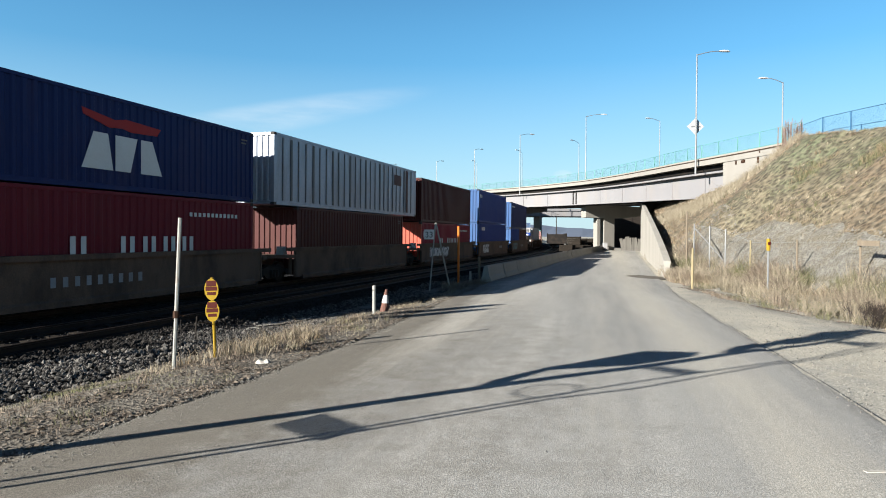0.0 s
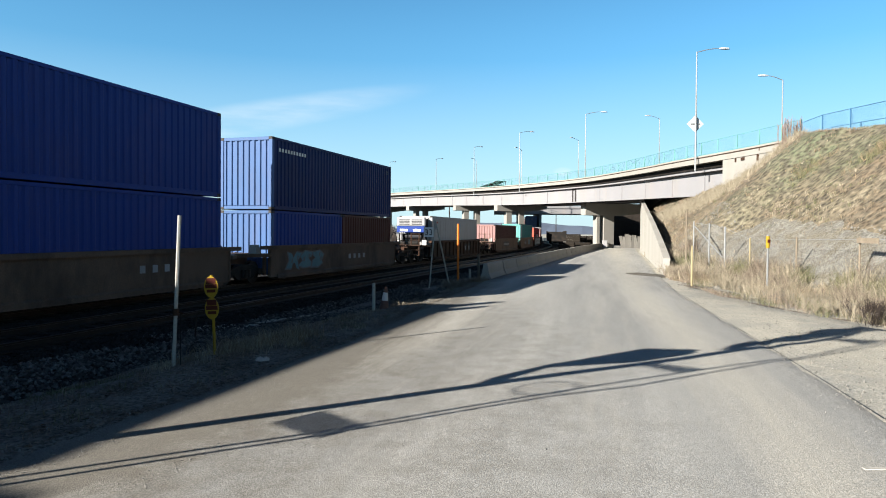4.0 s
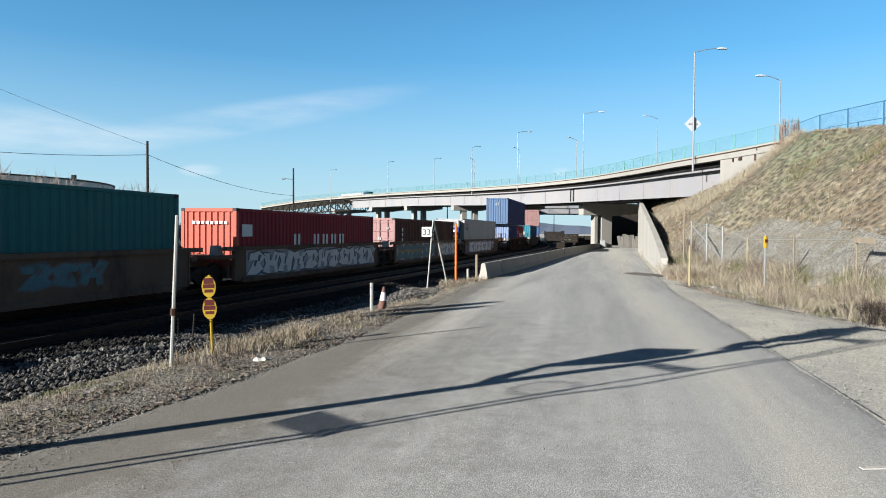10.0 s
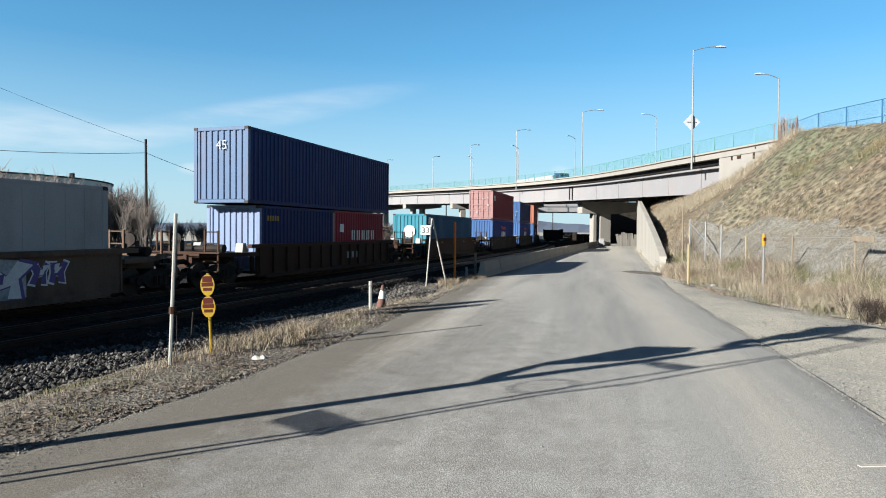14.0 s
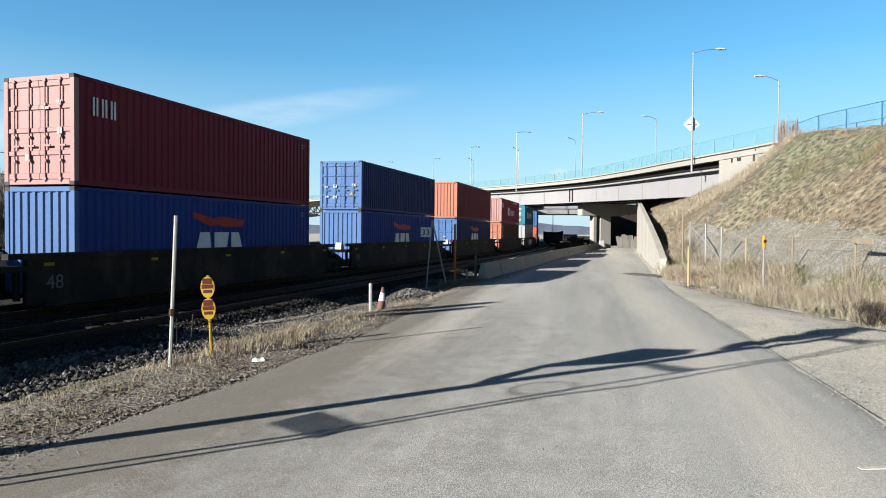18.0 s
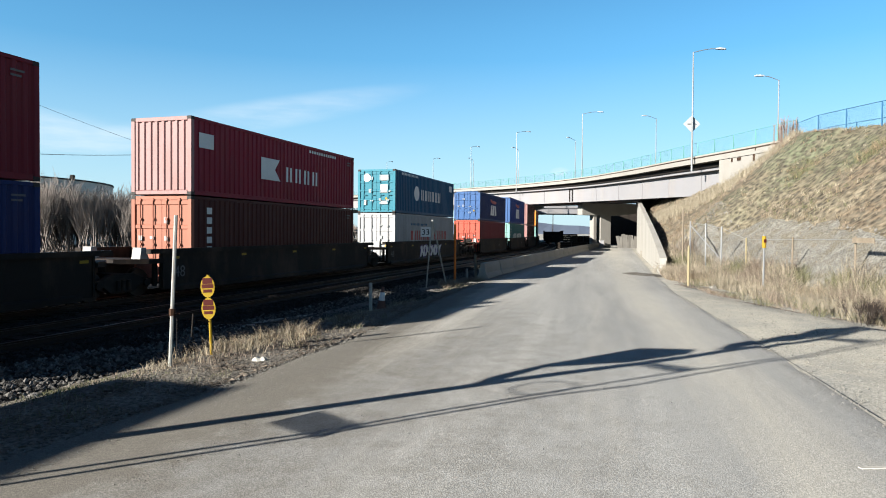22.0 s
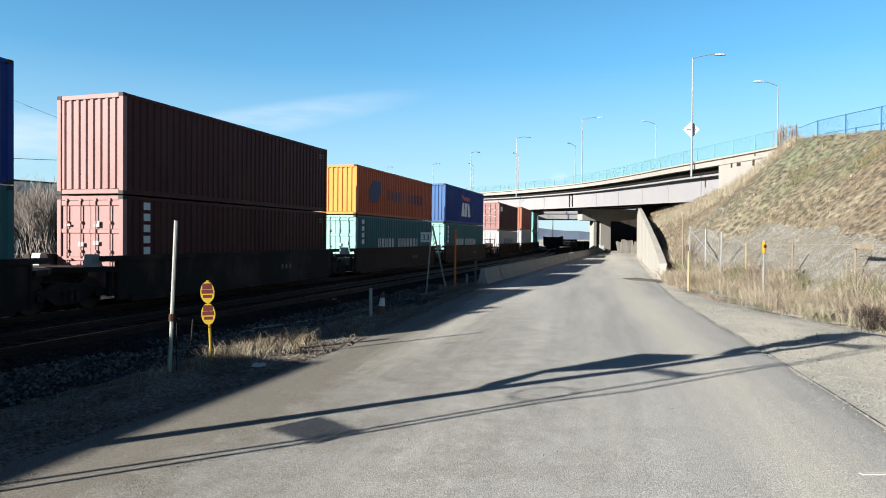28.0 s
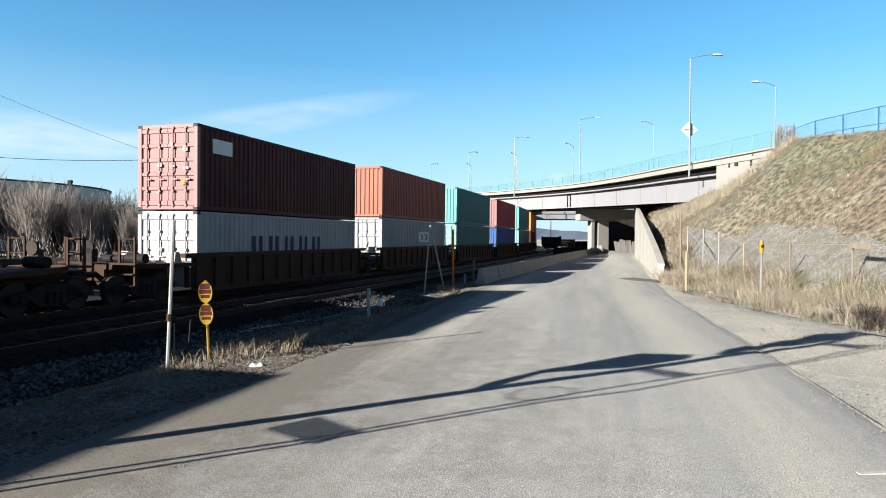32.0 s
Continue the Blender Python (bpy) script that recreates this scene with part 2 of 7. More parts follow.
M_TWIG = mat("bare twigs", (0.132, 0.113, 0.101), 0.9, 0, 0.3, 2, 20, 0.0)
# oily stone, darkened further so its colour carries the train's shade
M_SHADEDOILSTONE = mat("oily track stone darkened for shade", (0.0165, 0.01513, 0.01403), 0.9, 0, 0.7, 4, 60, 0.3, island=0.6)
M_GRIT = mat("road grit", (0.135, 0.13, 0.12), 0.95, 0, 0.3, 4, 60, 0.0, island=0.5)
M_STONE = mat("ballast stone", (0.072, 0.068, 0.063), 0.9, 0, 0.7, 9, 60, 0.5, (0.026, 0.024, 0.023), 0.65, 3.0, island=0.75)


def ground_mat(name, colors, scales, stretch=(1, 1, 1), turn=0.0, grain=90.0, grain_amount=0.3, bump=0.4, rough=0.95, edge=None, dust=None):
    """Loose ground: three tones mixed by noises of different size, with coarse grain and relief; edge: a tone that comes in where the mesh's wear says so."""
    m = bpy.data.materials.new(name)
    m.use_nodes = True
    nodes, link = m.node_tree.nodes, m.node_tree.links.new
    bsdf = nodes["Principled BSDF"]
    tc, mp = nodes.new("ShaderNodeTexCoord"), nodes.new("ShaderNodeMapping")
    mp.vector_type = "TEXTURE"
    mp.inputs["Scale"].default_value, mp.inputs["Rotation"].default_value = [1 / s for s in stretch], (0, 0, turn)
    link(tc.outputs["Object"], mp.inputs["Vector"])
    col = None
    for i, (c, sc) in enumerate(zip(colors[1:], scales)):
        n = nodes.new("ShaderNodeTexNoise")
        n.inputs["Scale"].default_value, n.inputs["Detail"].default_value, n.inputs["Roughness"].default_value = sc, 8, 0.62
        n.inputs["Distortion"].default_value = 0.4
        link(mp.outputs[0], n.inputs["Vector"])
        mr = nodes.new("ShaderNodeMapRange")
        mr.inputs["From Min"].default_value, mr.inputs["From Max"].default_value = 0.42, 0.62
        link(n.outputs[0], mr.inputs["Value"])
        mix = nodes.new("ShaderNodeMix")
        mix.data_type = "RGBA"
        link(mr.outputs[0], mix.inputs["Factor"])
        if col is None:
            mix.inputs["A"].default_value = (*colors[0], 1)
        else:
            link(col, mix.inputs["A"])
        mix.inputs["B"].default_value = (*c, 1)
        col = mix.outputs["Result"]
    if edge:
        at, n, ad, mr, mix = (nodes.new("ShaderNode" + k) for k in ("Attribute", "TexNoise", "Math", "MapRange", "Mix"))
        at.attribute_name, mix.data_type = "wear", "RGBA"
        n.inputs["Scale"].default_value, n.inputs["Detail"].default_value, n.inputs["Roughness"].default_value = 2.6, 9, 0.75
        link(tc.outputs["Object"], n.inputs["Vector"])
        link(at.outputs["Fac"], ad.inputs[0])
        link(n.outputs[0], ad.inputs[1])
        mr.inputs["From Min"].default_value, mr.inputs["From Max"].default_value = 0.6, 1.12
        link(ad.outputs[0], mr.inputs["Value"])
        link(mr.outputs[0], mix.inputs["Factor"])
        link(col, mix.inputs["A"])
        mix.inputs["B"].default_value = (*edge, 1)
        col = mix.outputs["Result"]
    if dust:
        # pale dust that lies in streaks along the way
        at, n, ad, mr, mix = (nodes.new("ShaderNode" + k) for k in ("Attribute", "TexNoise", "Math", "MapRange", "Mix"))
        at.attribute_name, mix.data_type = "dust", "RGBA"
        n.inputs["Scale"].default_value, n.inputs["Detail"].default_value, n.inputs["Roughness"].default_value = 3.2, 8, 0.7
        link(mp.outputs[0], n.inputs["Vector"])
        link(at.outputs["Fac"], ad.inputs[0])
        link(n.outputs[0], ad.inputs[1])
        mr.inputs["From Min"].default_value, mr.inputs["From Max"].default_value = 0.62, 1.25
        link(ad.outputs[0], mr.inputs["Value"])
        link(mr.outputs[0], mix.inputs["Factor"])
        link(col, mix.inputs["A"])
        mix.inputs["B"].default_value = (*dust, 1)
        col = mix.outputs["Result"]
    g, v = nodes.new("ShaderNodeTexNoise"), nodes.new("ShaderNodeTexVoronoi")
    g.inputs["Scale"].default_value, g.inputs["Detail"].default_value = grain, 4
    v.inputs["Scale"].default_value = grain * 0.45
    link(tc.outputs["Object"], g.inputs["Vector"])
    link(tc.outputs["Object"], v.inputs["Vector"])
    add = nodes.new("ShaderNodeMath")
    add.operation = "ADD"
    link(g.outputs[0], add.inputs[0])
    link(v.outputs["Distance"], add.inputs[1])
    mr = nodes.new("ShaderNodeMapRange")
    mr.inputs["From Min"].default_value, mr.inputs["From Max"].default_value = 0.6, 1.3
    mr.inputs["To Min"].default_value, mr.inputs["To Max"].default_value = 1 - grain_amount, 1 + grain_amount
    link(add.outputs[0], mr.inputs["Value"])
    hsv = nodes.new("ShaderNodeHueSaturation")
    link(col, hsv.inputs["Color"])
    link(mr.outputs[0], hsv.inputs["Value"])
    link(hsv.outputs[0], bsdf.inputs["Base Color"])
    bsdf.inputs["Roughness"].default_value = rough
    bsdf.inputs["Specular IOR Level"].default_value = 0.1
    bn = nodes.new("ShaderNodeBump")
    bn.inputs["Strength"].default_value, bn.inputs["Distance"].default_value = bump, 0.03
    link(add.outputs[0], bn.inputs["Height"])
    link(bn.outputs[0], bsdf.inputs["Normal"])
    return m


M_ASPHALT = ground_mat("worn grey asphalt", [(0.226, 0.223, 0.210), (0.268, 0.262, 0.243), (0.192, 0.190, 0.181)], (0.55, 0.9), (1.0, 0.07, 1.0), radians(-14), 190, 0.42, 0.2, 0.9, (0.118, 0.108, 0.092), (0.292, 0.278, 0.244))
M_SOIL = ground_mat("dry gravelly soil", [(0.268, 0.255, 0.218), (0.212, 0.207, 0.188), (0.300, 0.281, 0.236)], (0.35, 0.9), grain=80, grain_amount=0.3, bump=0.25)
M_VERGE = ground_mat("dark cinder soil", [(0.098, 0.088, 0.074), (0.062, 0.055, 0.046), (0.128, 0.116, 0.098)], (0.7, 2.2), grain=40, grain_amount=0.5, bump=0.6)
M_APRON = ground_mat("grey gravel apron", [(0.116, 0.110, 0.097), (0.085, 0.081, 0.071), (0.137, 0.131, 0.117), (0.098, 0.088, 0.069)], (0.6, 2.4, 1.1), grain=24, grain_amount=0.45, bump=0.8)
M_SLOPE = ground_mat("dry grassy slope", [(0.118, 0.100, 0.071), (0.072, 0.079, 0.050), (0.098, 0.076, 0.053), (0.060, 0.053, 0.040)], (0.11, 0.24, 2.6), (1.0, 0.9, 1.0), radians(25), 7, 0.55, 1.0)
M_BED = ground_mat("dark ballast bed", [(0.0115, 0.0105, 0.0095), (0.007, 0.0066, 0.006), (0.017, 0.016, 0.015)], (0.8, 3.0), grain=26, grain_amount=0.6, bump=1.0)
M_RIPRAP = mat("grey slope gravel", (0.127, 0.12, 0.108), 0.95, 0, 0.15, 3, 50, 0.2, island=0.16)
M_CHIP = mat("brown litter", (0.112, 0.092, 0.073), 0.95, 0, 0.3, 3, 50, 0.0, island=0.5)


# ------------------------------------------------------------------ mesh helpers
def bx(bm, x0, x1, y0, y1, z0, z1):
    v = [bm.verts.new((x, y, z)) for z in (z0, z1) for x, y in ((x0, y0), (x1, y0), (x1, y1), (x0, y1))]
    for f in ((3, 2, 1, 0), (4, 5, 6, 7), (0, 1, 5, 4), (1, 2, 6, 5), (2, 3, 7, 6), (3, 0, 4, 7)):
        bm.faces.new([v[i] for i in f])


def rod(bm, p, q, r, r2=None, n=8):
    p, q = Vector(p), Vector(q)
    d = (q - p).normalized()
    a = d.orthogonal().normalized()
    b = d.cross(a)
    r2 = r if r2 is None else r2
    ring = []
    for c, rr in ((p, r), (q, r2)):
        ring.append([bm.verts.new(c + (a * math.cos(k * 6.2832 / n) + b * math.sin(k * 6.2832 / n)) * rr) for k in range(n)])
    for k in range(n):
        bm.faces.new((ring[0][k], ring[0][(k + 1) % n], ring[1][(k + 1) % n], ring[1][k]))
    bm.faces.new(ring[0][::-1])
    bm.faces.new(ring[1])


def prism(bm, outline, axis, lo, hi):
    """An outline of 2D points pushed along one axis ('x', 'y' or 'z')."""
    def at(u, v, w):
        return {"x": (w, u, v), "y": (u, w, v), "z": (u, v, w)}[axis]
    a = [bm.verts.new(at(u, v, lo)) for u, v in outline]
    b = [bm.verts.new(at(u, v, hi)) for u, v in outline]
    n = len(outline)
    for k in range(n):
        bm.faces.new((a[k], a[(k + 1) % n], b[(k + 1) % n], b[k]))
    bm.faces.new(a[::-1])
    bm.faces.new(b)


def mesh_of(name, bm, material, bevel=0.0, smooth=False):
    if bevel:
        bmesh.ops.bevel(bm, geom=bm.edges[:], offset=bevel, segments=1, affect="EDGES", clamp_overlap=True)
    bmesh.ops.recalc_face_normals(bm, faces=bm.faces)
    me = bpy.data.meshes.new(name)
    bm.to_mesh(me)
    bm.free()
    me.materials.append(material)
    if smooth:
        me.shade_smooth()
    return me


def put(name, me, parent=None, m=None, material=None, label=""):
    """Links a mesh as one object, under a thing or on its own; material sets a coat of its own on a shared mesh."""
    ob = new(name, me)
    if parent is not None:
        ob.parent = parent
    if m is not None:
        ob.matrix_basis = m
    if material is not None:
        ob.material_slots[0].link = "OBJECT"
        ob.material_slots[0].material = material
    if label:
        ob["label"] = label
    return ob


def part(name, bm, material, parent, label="", bevel=0.0, smooth=False, m=None):
    return put(name, mesh_of(name, bm, material, bevel, smooth), parent, m, None, label)


def thing(name, label, category, group="", m=None, kind=""):
    ob = new(name)
    ob.empty_display_size = 0.2
    if m is not None:
        ob.matrix_basis = m
    return tagged(ob, label, category, group, kind)


# ------------------------------------------------------------------ the track's line
A0, K1, K2, LAT, S_END = radians(16.66), 0.0013695, -2.1564e-5, 13.947, 130.0
S_GRID = np.arange(-430.0, 560.0, 0.1)
S_CLIP = np.clip(S_GRID + 0.05, 0, S_END)
HEADING = A0 + K1 * S_CLIP + K2 * S_CLIP ** 2
TRACK_X, TRACK_Y = np.cumsum(np.sin(HEADING)) * 0.1, np.cumsum(np.cos(HEADING)) * 0.1
ZERO = int(np.argmin(np.abs(S_GRID)))
TRACK_X += -(LAT + 1.22) * math.cos(A0) - TRACK_X[ZERO]
TRACK_Y += (LAT + 1.22) * math.sin(A0) - TRACK_Y[ZERO]
RAIL_Z = 0.35


def on_track(s, right=0.0):
    """Place and heading at s metres along the train's track, some metres to its right."""
    h = float(np.interp(s, S_GRID, HEADING))
    return (float(np.interp(s, S_GRID, TRACK_X)) + right * math.cos(h), float(np.interp(s, S_GRID, TRACK_Y)) - right * math.sin(h), h)


def right_of_track(x, y):
    """Metres to the right of the track's centre line."""
    i = np.interp(y, TRACK_Y, np.arange(len(TRACK_Y)))
    h = np.interp(i, np.arange(len(HEADING)), HEADING)
    return (x - np.interp(y, TRACK_Y, TRACK_X)) * np.cos(h)


# ------------------------------------------------------------------ ground
ROAD_Y = [-30, 3.22, 5.103, 6.472, 8.501, 11.383, 13.702, 16.598, 17.76, 21.527, 24.158, 29.038, 33.546, 37.007, 40.0, 60.0, 107.0, 140.0]
ROAD_L = [-10.0, -4.183, -3.62, -2.976, -2.313, -1.464, -0.956, -0.357, -0.095, 0.659, 1.186, 2.061, 3.093, 3.971, 4.807, 10.6, 25.2, 35.0]
ROAD_YR = [-30, 4.025, 6.352, 11.3, 13.702, 17.76, 21.527, 24.158, 29.038, 33.546, 37.007, 37.115, 40.0, 83.0, 140.0]
ROAD_R = [-2.0, 3.781, 4.424, 5.609, 6.139, 7.073, 8.008, 8.765, 10.22, 11.532, 12.507, 12.537, 13.368, 25.6, 42.0]
HILL_Y = [-40, 5, 18, 30, 36.3, 84.5, 126, 150]
HILL_X = [14.0, 12.6, 12.6, 12.7, 12.95, 26.65, 38.4, 45]


def smooth(a, b, t):
    t = np.clip((t - a) / (b - a), 0, 1)
    return t * t * (3 - 2 * t)


def road_rise(y):
    """The road climbs gently towards the crossing where the camera stands."""
    return np.interp(y, [-30, 0, 8, 13, 18, 25, 31, 38], [0.45, 0.45, 0.45, 0.42, 0.38, 0.26, 0.09, 0.0])


def shoulder(u, y):
    """Height of the ballast against its flat top: a broad shoulder by the crossing that falls away sooner further on."""
    near = np.interp(u, [5.25, 6.3, 6.9, 7.6], [0.0, -0.01, -0.05, -0.12])
    far = np.interp(u, [5.25, 5.55, 6.0, 6.9], [0.0, -0.16, -0.30, -0.38])
    return near + (far - near) * smooth(12.0, 17.0, y)


def ground_z(x, y):
    x, y = np.asarray(x, float), np.asarray(y, float)
    u = right_of_track(x, y)
    left = np.interp(y, ROAD_Y, ROAD_L)
    right = np.interp(y, ROAD_YR, ROAD_R)
    base = road_rise(y) * smooth(6.8, 9.6, u) * (1 - smooth(0.0, 3.2, x - right - np.interp(y, [12, 20], [2.6, 0.2]))) - 0.1 * smooth(-0.1, 0.8, left - x) * smooth(15, 20, y) - 0.3 * smooth(2.6, 4.2, -u)
    wide = 1.5 * (1 - smooth(12.0, 17.0, y))
    bed = 1 - smooth(2.65 + wide, 3.45 + wide, np.abs(u - 2.2))
    z = base * (1 - bed) + 0.13 * bed
    return z


def wall_height(y):
    """Height of the sloping wing wall's top."""
    return 0.75 + 5.75 * np.clip((np.asarray(y, float) - 36.3) / 46.5, 0, 1) ** 0.9


def slope_z(x, y):
    """The embankment: from the road's edge or the wing wall's top up to the crest."""
    x, y = np.asarray(x, float), np.asarray(y, float)
    d = x - np.interp(y, HILL_Y, HILL_X)
    foot = np.where(y < 36, 0.0, wall_height(y) - 0.5 - 1.3 * smooth(37, 52, y)) * smooth(34.5, 37.5, y)
    rise = 0.22 * smooth(0, 1.6, d) + np.clip(d - 1.2 * (1 - smooth(34, 40, y)), 0, None) * (0.80 + 0.09 * (1 - smooth(38, 50, y)))
    crest = np.interp(y, [-40, 20, 33, 42, 46, 52, 90, 150], [6.2, 7.1, 8.05, 8.9, 8.9, 8.6, 8.6, 8.6])
    under = np.interp(y, [-40, 30, 41, 46, 60, 90, 130], [5.6, 7.2, 7.95, 7.3, 7.0, 7.4, 7.5])
    edge = np.interp(y, [-40, 20, 41, 45, 53, 58, 73, 95, 113], [15, 21.6, 24.8, 24.6, 23.6, 22.9, 23.0, 21.1, 13.4])
    crest = crest + (under - crest) * smooth(0.2, 1.4, x - edge)
    crest = np.where(y > 80, under, crest)
    return np.minimum(foot + rise, crest)


def top_z(x, y):
    """Whatever ground lies uppermost."""
    return np.where(np.asarray(x) > np.interp(y, HILL_Y, HILL_X) + 0.25, np.maximum(slope_z(x, y), ground_z(x, y)), ground_z(x, y))


def grid_mesh(name, xs, ys, zf, material):
    gx, gy = np.meshgrid(xs, ys)
    gz = zf(gx, gy)
    co = np.stack([gx, gy, gz], -1).reshape(-1, 3)
    w, h = len(xs), len(ys)
    i = np.arange(w * h).reshape(h, w)
    faces = np.stack([i[:-1, :-1], i[:-1, 1:], i[1:, 1:], i[1:, :-1]], -1).reshape(-1, 4)
    me = bpy.data.meshes.new(name)
    me.from_pydata(co.tolist(), [], faces.tolist())
    me.materials.append(material)
    me.shade_smooth()
    return me


def rough(x, y):
    return np.array([noise.noise((a * 0.9, b * 0.9, 0.0)) for a, b in zip(x.ravel(), y.ravel())]).reshape(x.shape)


xs = np.concatenate([-np.geomspace(2500, 45, 26), np.arange(-44, 50, 0.6), np.geomspace(50, 2500, 26)])
ys = np.concatenate([-np.geomspace(1500, 26, 14), np.arange(-25, 45, 0.6), np.arange(45, 150, 1.5), np.geomspace(150, 4000, 26)])


def ground_rough(x, y):
    z = ground_z(x, y)
    near = (np.abs(x) < 60) & (y > -30) & (y < 150)
    r = np.where(near, rough(x, y), 0)
    off = 1 - smooth(-0.3, 0.5, x - np.interp(y, ROAD_Y, ROAD_L)) * (1 - smooth(-0.5, 0.3, x - np.interp(y, ROAD_YR, ROAD_R)))
    u = right_of_track(x, y)
    bed = 1 - smooth(4.15, 4.95, np.abs(u - 2.2))
    right = x > np.interp(y, ROAD_YR, ROAD_R) + 0.02
    return z - np.where(right, 0.012, 0.03 + 0.02 * (y > 20)) + r * 0.05 * off * (1 - bed)


ground = put("ground", grid_mesh("ground", xs, ys, ground_rough, M_SOIL))
tagged(ground, "dry gravelly soil with embankment slope", "ground", kind="structure")

ey = np.concatenate([np.arange(-25, 60, 0.6), np.arange(60, 84.8, 1.0)])
ed = np.concatenate([np.arange(0, 16, 0.45), np.arange(16, 80, 4.0)])
me = grid_mesh("embankment", ed, ey, lambda a, b: 0 * a, M_SLOPE)
co = np.array([v.co for v in me.vertices])
co[:, 0] += np.interp(co[:, 1], HILL_Y, HILL_X)
bumps = np.array([noise.noise((a * 0.55, b * 0.55, 3.0)) + 0.5 * noise.noise((a * 1.7, b * 1.7, 5.0)) for a, b in co[:, :2]])
rel = np.clip((co[:, 0] - np.interp(co[:, 1], HILL_Y, HILL_X)) / 2.5, 0, 1)
co[:, 2] = slope_z(co[:, 0], co[:, 1]) + bumps * 0.13 * rel
me.vertices.foreach_set("co", co.ravel())
me.update()
tagged(put("embankment", me), "steep embankment with dry grass and bare soil", "embankment", kind="structure")

ry = np.concatenate([np.arange(-25, 60, 0.4), np.arange(60, 136, 3.0)])
rt = np.linspace(0, 1, 57)
me = grid_mesh("road", rt, ry, lambda a, b: 0 * a, M_ASPHALT)
wear, dusty = me.attributes.new("wear", "FLOAT", "POINT"), me.attributes.new("dust", "FLOAT", "POINT")
for v in me.vertices:
    a, y = v.co.x, v.co.y
    lo, hi = float(np.interp(y, ROAD_Y, ROAD_L)), float(np.interp(y, ROAD_YR, ROAD_R))
    if y < 33:
        lo += 0.22 * noise.noise((y * 0.7, 0, 0)) + 0.08 * noise.noise((y * 2.6, 4, 0))
        hi += 0.05 * noise.noise((y * 1.1, 9, 0))
    near = float(np.interp(y, [3, 6, 10, 16, 30], [1.0, 0.95, 0.75, 0.5, 0.2]))
    d = (hi - lo) * a
    wear.data[v.index].value = max(0.0, 1 - d / (6.8 * near)) * 0.55 + max(0.0, 1 - d / (2.0 * near)) * 0.45 
    q = hi - lo - d
    wear.data[v.index].value += 0.12 * math.exp(-(q / 0.35) ** 2) * (y < 15)
    dusty.data[v.index].value = 0.62 * math.exp(-((q - 1.0 - 0.02 * y) / (0.5 + 0.01 * y)) ** 2) + 0.5 * math.exp(-((q + 0.1) / 0.35) ** 2) * (y > 16) + 0.55 * math.exp(-((d - 1.3) / 0.5) ** 2) * min(1, max(0, (y - 7) / 5)) \
        + 0.18 * math.exp(-((d / (hi - lo) - 0.62) / 0.07) ** 2) + 0.18 * math.exp(-((d / (hi - lo) - 0.36) / 0.07) ** 2) + 0.35 * max(0.0, (y - 60) / 60)
    v.co.x, v.co.z = lo + (hi - lo) * a, float(road_rise(y)) + 0.012 + 0.05 * math.sin(math.pi * a) - 0.02 * (a in (0.0, 1.0))
road = tagged(put("road", me), "worn grey asphalt service road with dusty edges", "road", kind="structure")


# dark cinder verge between the ballast's toe and the road
vy = np.arange(1.0, 34.0, 0.25)
vt = np.linspace(0, 1, 13)
me = grid_mesh("verge", vt, vy, lambda a, b: 0 * a, M_VERGE)
for v in me.vertices:
    a, y = v.co.x, v.co.y
    hi = float(np.interp(y, ROAD_Y, ROAD_L)) + 0.12 + 0.22 * noise.noise((y * 0.7, 0, 0)) - 0.12 * abs(noise.noise((y * 3.1, 2, 0)))
    lo = min(hi - 0.2, float(np.interp(y, TRACK_Y, TRACK_X)) + (7.2 - 1.1 * float(smooth(11.0, 16.0, y)) + 0.3 * noise.noise((y * 0.8, 6, 0))) / math.cos(A0))
    v.co.x = lo + (hi - lo) * a
    v.co.z = float(ground_z(v.co.x, y)) + 0.02 + 0.03 * noise.noise((v.co.x * 1.7, y * 1.7, 0)) - 0.05 * (a == 0.0) - 0.03 * (a == 1.0)
tagged(put("verge", me), "dark cinder soil verge along the track", "verge", kind="structure")

# smooth grey gravel apron on the lower slope
ay, ad = np.arange(12.0, 40.0, 0.5), np.linspace(0, 1, 15)
me = grid_mesh("gravel_apron", ad, ay, lambda a, b: 0 * a, M_APRON)
for v in me.vertices:
    a, y = v.co.x, v.co.y
    b = float(np.interp(y, HILL_Y, HILL_X))
    lo, hi = b + 0.9 + 0.3 * noise.noise((y * 0.8, 3, 0)), b + float(np.interp(y, [14, 22, 34], [3.2, 3.5, 4.8])) + 0.6 * noise.noise((y * 0.35, 5, 0)) + 0.3 * noise.noise((y * 1.4, 6, 0)) - 3.0 * max(0.0, (y - 33) / 7)
    x = lo + (max(hi, lo + 0.3) - lo) * a
    edge = 0.12 * (1 if a in (0.0, 1.0) else 0)
    w = noise.noise((x * 0.55, y * 0.55, 3.0)) + 0.5 * noise.noise((x * 1.7, y * 1.7, 5.0))
    v.co.x, v.co.z = x, float(top_z(x, y)) + 0.13 * w * min(1.0, (x - b) / 2.5) + 0.06 - edge
tagged(put("gravel_apron", me), "smooth grey gravel apron on the lower slope", "gravel", kind="structure")

# damp dark dirt beside the wing wall's end
db = bmesh.new()
ring = [db.verts.new((11.1 + 0.95 * math.cos(k * math.pi / 12) * (1 + 0.25 * noise.noise((k * 0.6, 0, 0))), 34.6 + 1.9 * math.sin(k * math.pi / 12) * (1 + 0.3 * noise.noise((k * 0.5, 1, 0))), 0.072)) for k in range(24)]
top = db.verts.new((11.1, 34.6, 0.115))
for k in range(24):
    db.faces.new((ring[k], ring[(k + 1) % 24], top))
